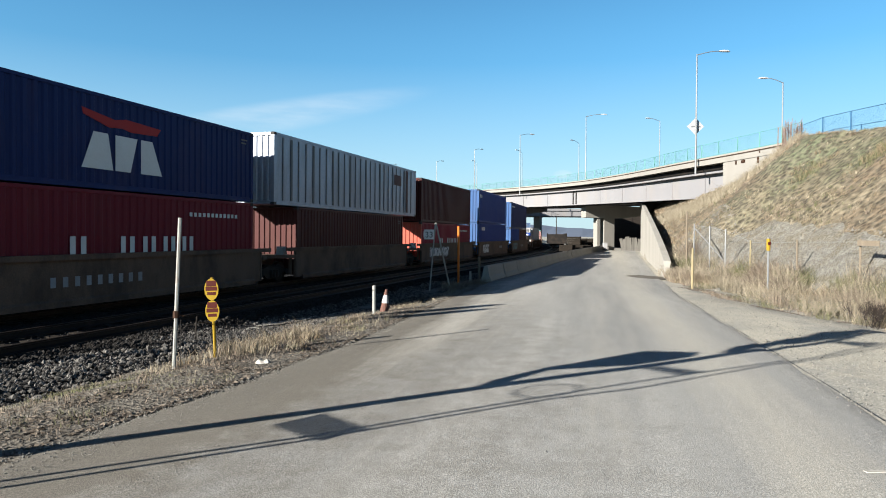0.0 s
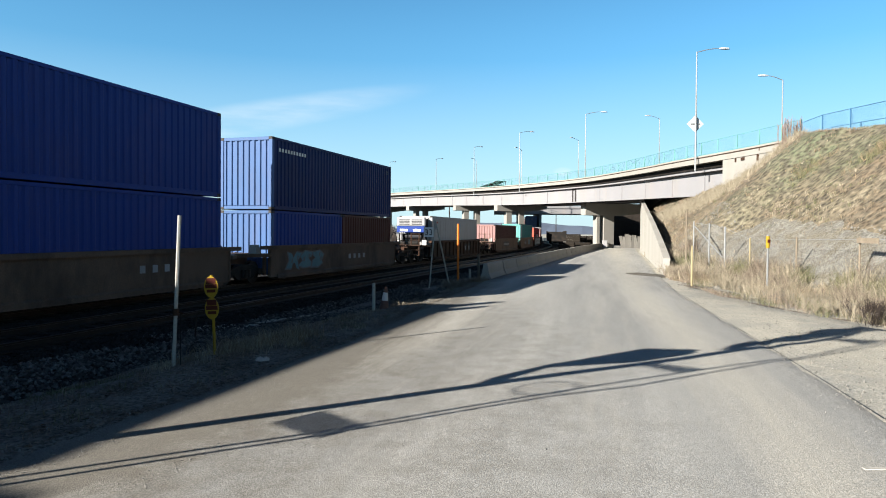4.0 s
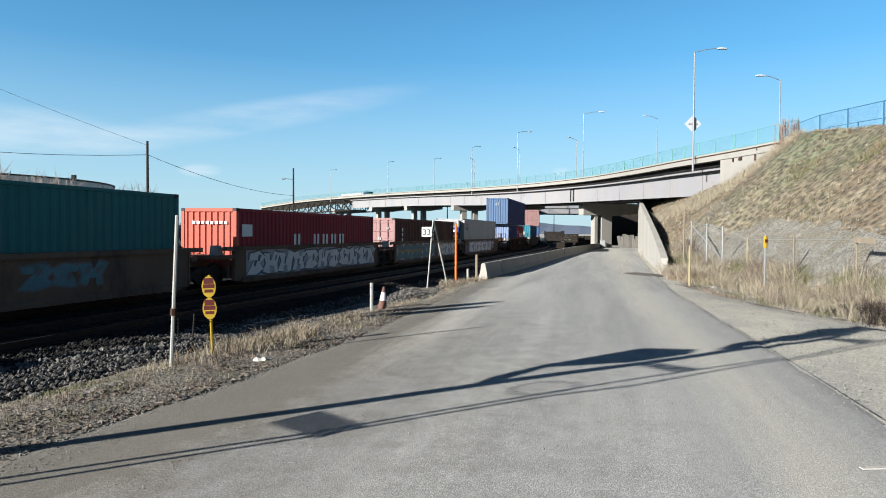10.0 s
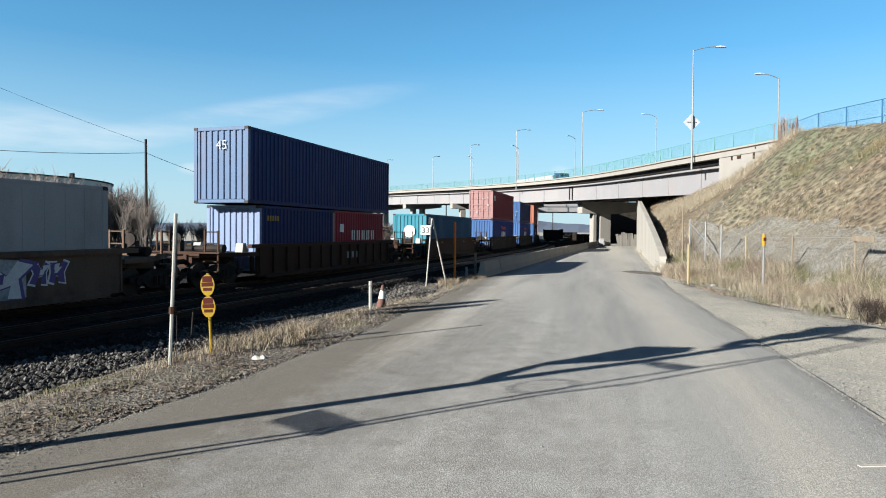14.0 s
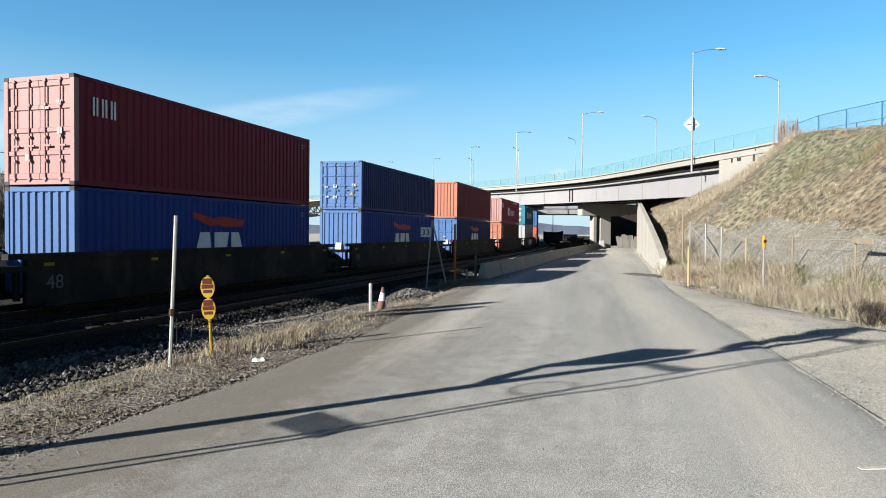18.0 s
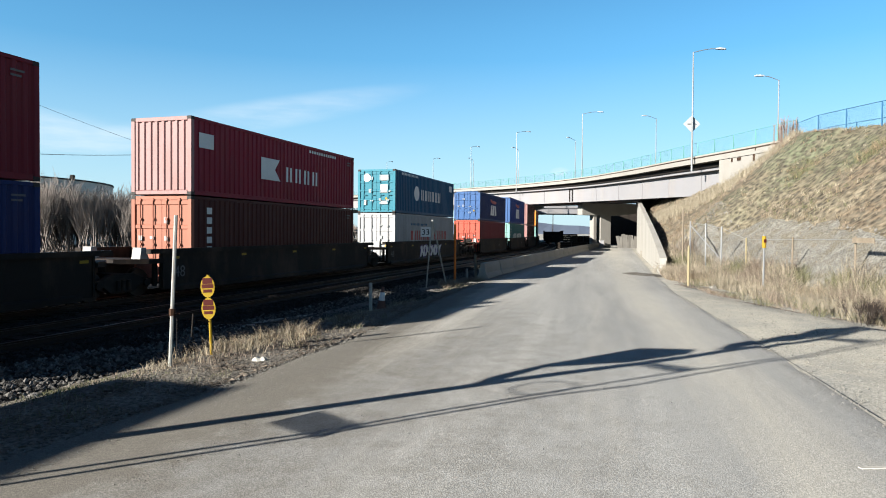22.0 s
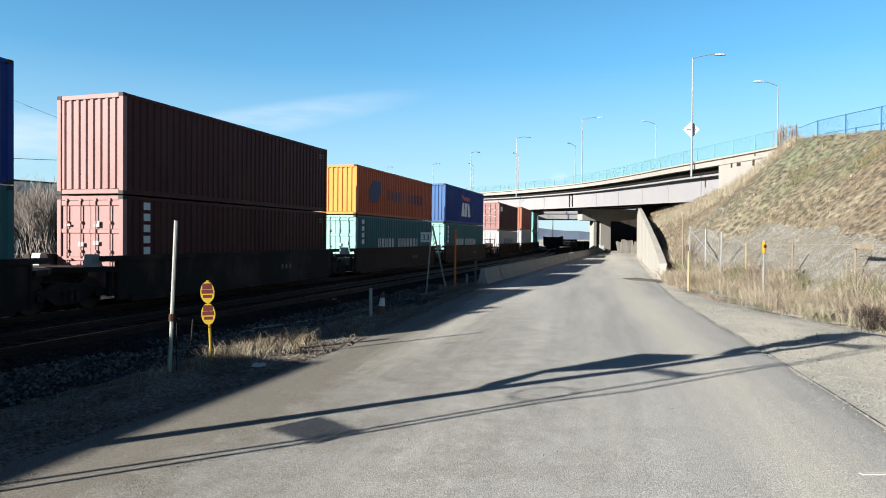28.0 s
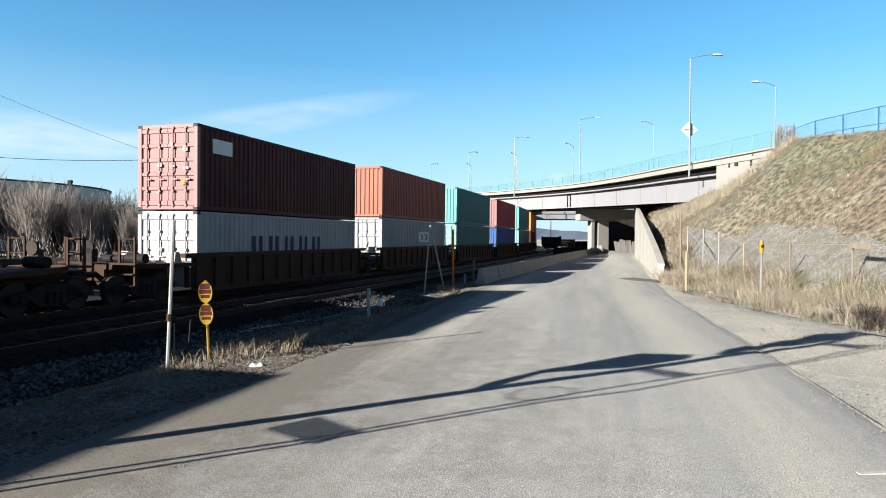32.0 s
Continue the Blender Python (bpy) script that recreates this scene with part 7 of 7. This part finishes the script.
# the verge beside the ballast
for _ in range(300):
    y = r.uniform(6, 33)
    x = float(np.interp(y, ROAD_Y, ROAD_L)) - 0.25 - abs(r.gauss(0, 0.8))
    seed = (x, y, float(ground_z(x, y)), r.uniform(0.04, 0.16), 14, 0.16)
    if y < 11.5 and r.random() < 0.9:
        (olive if r.random() < 0.25 else brown).append(seed)
    else:
        pick(seed)
for cx, cy, sx, sy, n, h in ((-2.429, 10.283, 0.05, 0.1, 9, 0.5), (-2.991, 9.712, 0.05, 0.1, 5, 0.4), (-3.81, 9.16, 0.3, 0.43, 30, 0.31), (-3.38, 9.85, 0.43, 0.51, 80, 0.36), (-3.0, 10.45, 0.39, 0.6, 80, 0.34), (-2.66, 11.39, 0.34, 0.6, 100, 0.36), (-2.14, 14.56, 0.34, 1.11, 60, 0.19), (0.49, 28.37, 0.49, 1.58, 120, 0.41), (1.58, 30.34, 0.49, 0.79, 80, 0.39), (-1.07, 19.16, 0.27, 1.78, 60, 0.18), (-3.68, 8.57, 0.34, 0.51, 40, 0.17)):
    for _ in range(n):
        x, y = r.gauss(cx, sx * 0.6), r.gauss(cy, sy * 0.6)
        if x > float(np.interp(y, ROAD_Y, ROAD_L)) - 0.1:
            continue
        q = r.random()
        if y < 12.5 and q > 0.62:
            continue
        (straw if q < 0.3 else russet if q < 0.45 else brown).append((x, y, float(ground_z(x, y)), h * r.uniform(0.2, 0.9), 14, 0.12))
for _ in range(300):
    y = 4.5 + 10 * r.random()
    x = float(np.interp(y, ROAD_Y, ROAD_L)) - 0.2 - 2.6 * r.random()
    g = noise.noise((x * 0.9, y * 0.7, 8)) + r.uniform(-0.2, 0.2)
    if float(right_of_track(x, y)) < 7.3 or g < -0.1:
        continue
    (olive if g > 0.3 else brown if g < 0.24 else straw).append((x, y, float(ground_z(x, y)) + 0.02, r.uniform(0.02, 0.07), 14, 0.16))
for _ in range(90):
    x, y = r.gauss(-4.75, 0.45), r.gauss(8.1, 0.5)
    if float(right_of_track(x, y)) > 7.2:
        olive.append((x, y, float(ground_z(x, y)) + 0.01, r.uniform(0.02, 0.07), 16, 0.12))
# weeds at the slope's foot
for _ in range(3600):
    y = r.uniform(14, 38)
    b = float(np.interp(y, HILL_Y, HILL_X))
    x = b - 1.6 + 3.4 * r.random() ** 0.8
    if x < float(np.interp(y, ROAD_YR, ROAD_R)) + 0.5:
        continue
    k = noise.noise((x * 0.8, y * 0.5, 2))
    if k < -0.22 or (abs(x - 10.9) < 0.7 and 22.5 < y < 25.8):
        continue
    g = noise.noise((x * 0.9 + 5, y * 0.55, 4)) + r.uniform(-0.2, 0.2)
    (olive if g > 0.16 else brown if g < -0.06 else straw).append((x, y, float(top_z(x, y)), r.uniform(0.2, 0.95) * (0.55 + 0.4 * (x > b - 0.4) + 0.7 * k) * (0.6 if g > 0.16 else 1), 16, 0.24))
# low weeds that creep out from the slope's foot to the road
for _ in range(520):
    y = r.uniform(16.2, 34)
    front = float(np.interp(y, [16, 17.4, 19.6, 21.3, 27.2, 32, 34], [9.9, 9.75, 9.5, 9.3, 10.6, 11.7, 12.2]))
    x = front + abs(r.gauss(0, 0.9))
    g = noise.noise((x * 0.8 + 3, y * 0.5, 6)) + r.uniform(-0.15, 0.15)
    if (abs(x - 10.7) < 0.7 and 22.5 < y < 25.8) or (abs(x - 9.7) < 0.45 and y < 20.2):
        continue
    if x > front + 2.2 or noise.noise((x * 1.1, y * 0.7, 9)) < -0.1 - 0.2 * (x - front):
        continue
    (olive if g > 0.05 else brown if g < -0.15 else straw).append((x, y, float(top_z(x, y)), r.uniform(0.05, 0.22) * (0.6 + 0.6 * min(1.0, x - front)), 16, 0.22))
# fluffy pale clumps, and russet ones further along
for _ in range(34):
    y = r.uniform(15.5, 33)
    cx = float(np.interp(y, HILL_Y, HILL_X)) - 1.2 + 2.2 * r.random()
    if cx < float(np.interp(y, ROAD_YR, ROAD_R)) + 1.0:
        continue
    heap = russet if y < 19 and cx > 11.5 or r.random() < 0.15 else straw
    h = r.uniform(0.4, 0.85)
    for _ in range(16):
        x, yy = r.gauss(cx, 0.28), r.gauss(y, 0.4)
        heap.append((x, yy, float(top_z(x, yy)), h * r.uniform(0.5, 1.1), 18, 0.14))
# the slope: russet below, greener towards the crest, in tussocks
for _ in range(11500):
    y = 12 + 66 * r.random()
    d = 0.8 + 13 * r.random()
    x = float(np.interp(y, HILL_Y, HILL_X)) + d
    k = noise.noise((x * 0.22, y * 0.14, 7)) + 0.6 * noise.noise((x * 1.1, y * 0.8, 9))
    if k < -0.12 and r.random() < 0.85:
        continue
    if y < 38 and d < float(np.interp(y, [14, 22, 34], [3.0, 3.3, 4.6])) and r.random() < 0.86:
        continue
    g = 1.1 * noise.noise((x * 0.16 + 9, y * 0.11, 4)) + 0.5 * noise.noise((x * 0.6, y * 0.45, 2)) + 0.07 * (d - 8.0) - 0.01 * (y - 30) + r.uniform(-0.2, 0.2)
    q = r.random()
    heap = (olive if q < 0.6 else straw) if g > 0.12 else (russet if q < 0.45 else brown if q < 0.84 else straw)
    heap.append((x, y, float(top_z(x, y)), r.uniform(0.06, 0.24) * (0.75 + 0.9 * max(0, k)), 12, 0.17))
# two yellowing bushy clumps high on the slope
for cx, cy, h in ((20.7, 30.2, 0.42), (20.3, 35.4, 0.3), (22.4, 50.0, 0.3)):
    for _ in range(60):
        x, y = r.gauss(cx, 0.45), r.gauss(cy, 0.45)
        (russet if r.random() < 0.4 else olive).append((x, y, float(top_z(x, y)), h * r.uniform(0.5, 1.2), 16, 0.16))
# tall pale grass where the slope meets the overpass
for _ in range(1500):
    y = r.uniform(42.5, 66)
    x = float(np.interp(y, [p[1] for p in EDGE], [p[0] for p in EDGE])) - 0.1 - abs(r.gauss(0, 0.8))
    straw.append((x, y, float(top_z(x, y)), r.uniform(0.3, 0.8), 14, 0.25))
# bare ground round the bag on the verge
for heap in (straw, olive, brown, russet):
    heap[:] = [q for q in heap if not (abs(q[0] + 2.66) < 0.38 and 8.2 < q[1] < 9.2)]
blades("dry_grass", straw, M_DRYGRASS, "tufts of dry straw coloured grass")
blades("green_weeds", olive, M_OLIVE, "low greenish grey weeds among grass")
blades("russet_grass", russet, M_RUSSET, "russet tussocks of withered grass")
blades("brown_weeds", brown, M_BROWNWEED, "withered brown weed stalks")


def flakes(name, places, material, label, category):
    r = random.Random(3)
    co, faces = [], []
    for x, y, z, size in places:
        n = len(co)
        a, q = r.uniform(0, 6.28), r.uniform(0.3, 1.0)
        c, d = math.cos(a) * size, math.sin(a) * size
        co += [(x - c, y - d, z + r.uniform(0, 0.02)), (x + d * q, y - c * q, z + r.uniform(0, 0.03)), (x + c, y + d, z + r.uniform(0, 0.02)), (x - d * q, y + c * q, z + 0.012)]
        faces += [(n, n + 1, n + 2), (n, n + 2, n + 3)]
    me = bpy.data.meshes.new(name)
    me.from_pydata(co, [], faces)
    me.materials.append(material)
    return tagged(put(name, me), label, category, kind="stuff")


r = random.Random(17)
places = []
for _ in range(20000):
    y = 4 + 26 * r.random() ** 1.6
    x = float(np.interp(y, ROAD_Y, ROAD_L)) - 0.02 - abs(r.gauss(0, 1.0))
    places.append((x, y, float(ground_z(x, y)) + 0.005, r.uniform(0.015, 0.05)))
for _ in range(2500):
    y = r.uniform(14, 36)
    x = float(np.interp(y, HILL_Y, HILL_X)) - 0.6 - abs(r.gauss(0, 0.9))
    if x > float(np.interp(y, ROAD_YR, ROAD_R)) - 0.2:
        places.append((x, y, 0.005, r.uniform(0.02, 0.05)))
for _ in range(2600):
    x, y = 9.4 + abs(r.gauss(0, 0.9)) + 0.12 * r.random(), r.uniform(16.5, 27.5)
    if noise.noise((x * 0.9, y * 0.5, 12)) > -0.15 + 0.25 * abs(y - 22.5) / 5:
        places.append((x, y, float(top_z(x, y)) + 0.005, r.uniform(0.02, 0.07)))
flakes("leaf_litter", places, M_CHIP, "brown wood chips and leaf litter on the verge", "litter")
places = []
for _ in range(2500):
    y = r.uniform(13, 44)
    x = float(np.interp(y, HILL_Y, HILL_X)) + 1.3 + 2.6 * r.random()
    places.append((x, y, float(top_z(x, y)) + 0.01, r.uniform(0.03, 0.10)))
stones("slope_gravel", places, M_RIPRAP, "grey loose gravel on the lower slope")
places = []
for _ in range(14000):
    y = 3 + 24 * r.random() ** 1.5
    lo, hi = float(np.interp(y, ROAD_Y, ROAD_L)), float(np.interp(y, ROAD_YR, ROAD_R))
    x = lo + abs(r.gauss(0, 0.5)) - 0.4 if r.random() < 0.55 else hi + r.uniform(-0.7, 4.5)
    places.append((x, y, 0.014 + float(road_rise(y)), r.uniform(0.006, 0.02)))
stones("road_grit", places, M_RIPRAP, "scattered grit and pebbles along the road")
places = []
for cx, cy, n in ((-0.75, 6.1, 7), (2.6, 6.6, 3), (0.9, 5.2, 3)):
    for _ in range(n):
        x, y = cx + r.gauss(0, 0.09), cy + r.gauss(0, 0.05)
        places.append((x, y, float(road_rise(y)) + 0.062, r.uniform(0.005, 0.012)))
flakes("road_scuffs", places, M_MARKDARK, "small dark scuffs on the asphalt", "scuffs")
# the joint along the road's edge
jb = bmesh.new()
pts = [(3.616, 2.025), (4.424, 6.272), (5.566, 11.134), (6.681, 16.1), (7.539, 19.653)]
for (x0, y0), (x1, y1) in zip(pts, pts[1:]):
    for k in range(8):
        a, b = k / 8, (k + 1) / 8
        w = 0.003 + 0.006 * random.random()
        p, q = Vector((x0 + (x1 - x0) * a, y0 + (y1 - y0) * a, 0)), Vector((x0 + (x1 - x0) * b, y0 + (y1 - y0) * b, 0))
        vs = [jb.verts.new((v.x + e, v.y, 0.016 + float(road_rise(v.y)))) for v in (p, q) for e in (-w, w)]
        jb.faces.new((vs[0], vs[1], vs[3], vs[2]))
tagged(put("road_joint", mesh_of("road_joint", jb, M_MARKDARK)), "dark open joint along the asphalt edge", "road joint", kind="structure")


M_PAPER = mat("weathered pale paper", (0.30, 0.285, 0.255), 0.8, 0, 0.25, 6, 30, 0.1)


def rubbish(name, x, y, z, size, label, seed):
    q = random.Random(seed)
    bm = bmesh.new()
    bmesh.ops.create_icosphere(bm, subdivisions=2, radius=size)
    for v in bm.verts:
        v.co = Vector((v.co.x * q.uniform(0.7, 1.2), v.co.y * q.uniform(0.6, 1.0), max(-0.02, v.co.z * q.uniform(0.3, 0.7))))
    ob = put(name, mesh_of(name, bm, M_PAPER))
    ob.matrix_basis = pose(x, y, z)
    tagged(ob, label, "litter")


bm = bmesh.new()
bmesh.ops.create_icosphere(bm, subdivisions=2, radius=0.12)
q = random.Random(8)
for v in bm.verts:
    v.co = Vector((v.co.x * q.uniform(0.8, 1.15), v.co.y * q.uniform(0.8, 1.1), v.co.z * q.uniform(0.55, 0.8)))
boulder = put("rock", mesh_of("rock", bm, M_STONE))
boulder.matrix_basis = pose(-5.322, 8.289, 0.1)
tagged(boulder, "grey angular rock beside the ballast", "rock")
bm = bmesh.new()
bx(bm, 0.0, 0.9, -0.025, 0.025, 0.0, 0.02)
strip = put("timber_strip", mesh_of("timber_strip", bm, M_PAPER, 0.004))
strip.matrix_basis = pose(3.29, 4.88, 0.462, 0, 0, 5)
tagged(strip, "pale weathered timber strip lying on asphalt", "timber")
rubbish("plastic_bag", -2.57, 9.02, 0.46, 0.12, "crumpled white plastic bag on the verge", 1)
rubbish("plastic_bag", 11.2, 25.8, 0.12, 0.17, "crumpled white bag among weeds", 2)
rubbish("paper_scrap", 9.75, 20.1, 0.04, 0.13, "flattened white paper by the weeds", 3)

# ------------------------------------------------------------------ lorries on the overpass
ROAD_USERS = []
M_TYRE = mat("tyre rubber", (0.0117, 0.0117, 0.0117), 0.9, 0, 0.2, 5, 40, 0.05)


def lorry(label, cab_color, load_color, length, load_height):
    """A lorry that drives along +y, its cab in front."""
    t = thing("lorry", label, "lorry", "lorries on the overpass")
    bm = bmesh.new()
    prism(bm, [(length / 2 - 2.1, 0.6), (length / 2, 0.6), (length / 2 - 0.05, 1.5), (length / 2 - 0.5, 2.55), (length / 2 - 2.1, 2.65)], "x", -1.15, 1.15)
    cab = part("cab", bm, cab_color, t, "", 0.05)
    bm = bmesh.new()
    bx(bm, -1.0, 1.0, length / 2 - 0.3, length / 2 - 0.24, 1.6, 2.3)
    for x in (-1.165, 1.155):
        bx(bm, x, x + 0.01, length / 2 - 1.5, length / 2 - 0.6, 1.55, 2.25)
    part("cab_window", bm, M_MARKDARK, cab)
    bm = bmesh.new()
    bx(bm, -1.25, 1.25, -length / 2, length / 2 - 2.5, 0.95, 1.12)
    part("bed", bm, M_DARKSTEEL, t)
    bm = bmesh.new()
    bx(bm, -1.22, 1.22, -length / 2 + 0.1, length / 2 - 2.7, 1.122, load_height)
    part("load", bm, load_color, t, "", 0.08)
    for y in (length / 2 - 1.3, -length / 2 + 1.2, -length / 2 + 2.5, length / 2 - 4.4):
        for x in (-1.1, 1.1):
            bm = bmesh.new()
            rod(bm, (x - 0.15, y, 0.48), (x + 0.15, y, 0.48), 0.48, n=16)
            part("wheel", bm, M_TYRE, t)
    return t


def on_overpass(dist, off):
    """Place on the roadway, dist metres along it from its embankment end (below zero: on the crest)."""
    i = dist
    if i <= 0:
        d = along(1, 0) - along(0, 0)
        return Vector((EX[0] + NX[0] * off + d.x * i - 0.12 * i * 0, EY[0] + NY[0] * off + d.y * i, EZ[0] - 0.9 + i * 0.13)), math.degrees(math.atan2(-d.x, d.y))
    k = min(int(i), last - 1)
    p, q = along(k, off, -0.9), along(k + 1, off, -0.9)
    d = q - p
    return p.lerp(q, i - k), math.degrees(math.atan2(-d.x, d.y))


def drive(ob, d0, t0, speed, off):
    """Rows for a drive down towards the embankment; d0 metres along at t0."""
    rows = []
    for k in range(33):
        p, a = on_overpass(max(-90.0, min(last - 2.0, d0 - speed * (k - t0))), off)
        rows.append((k, pose(p.x, p.y, p.z, 0, 0, a + 180)))
    ROAD_USERS.append((ob, rows))


def carrier(label):
    """An empty car carrier that drives along +y: a low dark tractor under a sloping upper deck on posts."""
    t = thing("car_carrier", label, "lorry", "lorries on the overpass")
    bm = bmesh.new()
    prism(bm, [(3.2, 0.55), (5.3, 0.55), (5.3, 1.3), (4.9, 2.0), (3.2, 2.1)], "x", -1.1, 1.1)
    cab = part("cab", bm, M_MARKDARK, t, "", 0.05)
    bm = bmesh.new()
    bx(bm, -0.95, 0.95, 5.0, 5.04, 1.35, 1.9)
    part("cab_window", bm, M_MARKDARK, cab)
    for x in (-1.2, 1.1):
        bm = bmesh.new()
        prism(bm, [(-6.2, 1.9), (-6.2, 2.1), (2.5, 2.75), (5.9, 3.05), (5.9, 2.8), (2.5, 2.5)], "x", x, x + 0.1)
        part("deck_beam", bm, M_DARKSTEEL, t)
        for y, z in ((-5.8, 1.95), (-2.6, 2.15), (0.6, 2.4), (2.9, 2.52), (5.6, 2.85)):
            bm = bmesh.new()
            bx(bm, x + 0.015, x + 0.085, y, y + 0.16, 0.8 if y < 5 else 1.9, z)
            part("post", bm, M_DARKSTEEL, t)
    bm = bmesh.new()
    prism(bm, [(-6.1, 2.0), (-6.1, 2.06), (5.8, 2.98), (5.8, 2.9)], "x", -1.095, 1.095)
    part("upper_deck", bm, M_DARKSTEEL, t)
    bm = bmesh.new()
    bx(bm, -1.2, 1.2, -6.0, 3.1, 0.62, 0.78)
    part("lower_deck", bm, M_DARKSTEEL, t)
    for y in (4.4, 2.0, -3.4, -4.4):
        for x in (-1.05, 1.05):
            bm = bmesh.new()
            rod(bm, (x - 0.14, y, 0.46), (x + 0.14, y, 0.46), 0.46, n=16)
            part("wheel", bm, M_TYRE, t)
    return t


car_carrier = carrier("dark empty car carrier with sloping upper deck")
car_carrier.scale = (0.8, 0.66, 0.72)
drive(car_carrier, 57.0, 6.0, 17.3, 4.0)
long_lorry = lorry("long lorry with teal cab and white load", M_STEELBLUE, M_WHITEBOX, 17.0, 2.3)
long_lorry.scale = (0.85, 0.85, 0.8)
drive(long_lorry, 61.0, 14.5, 21.4, 4.0)
motions()
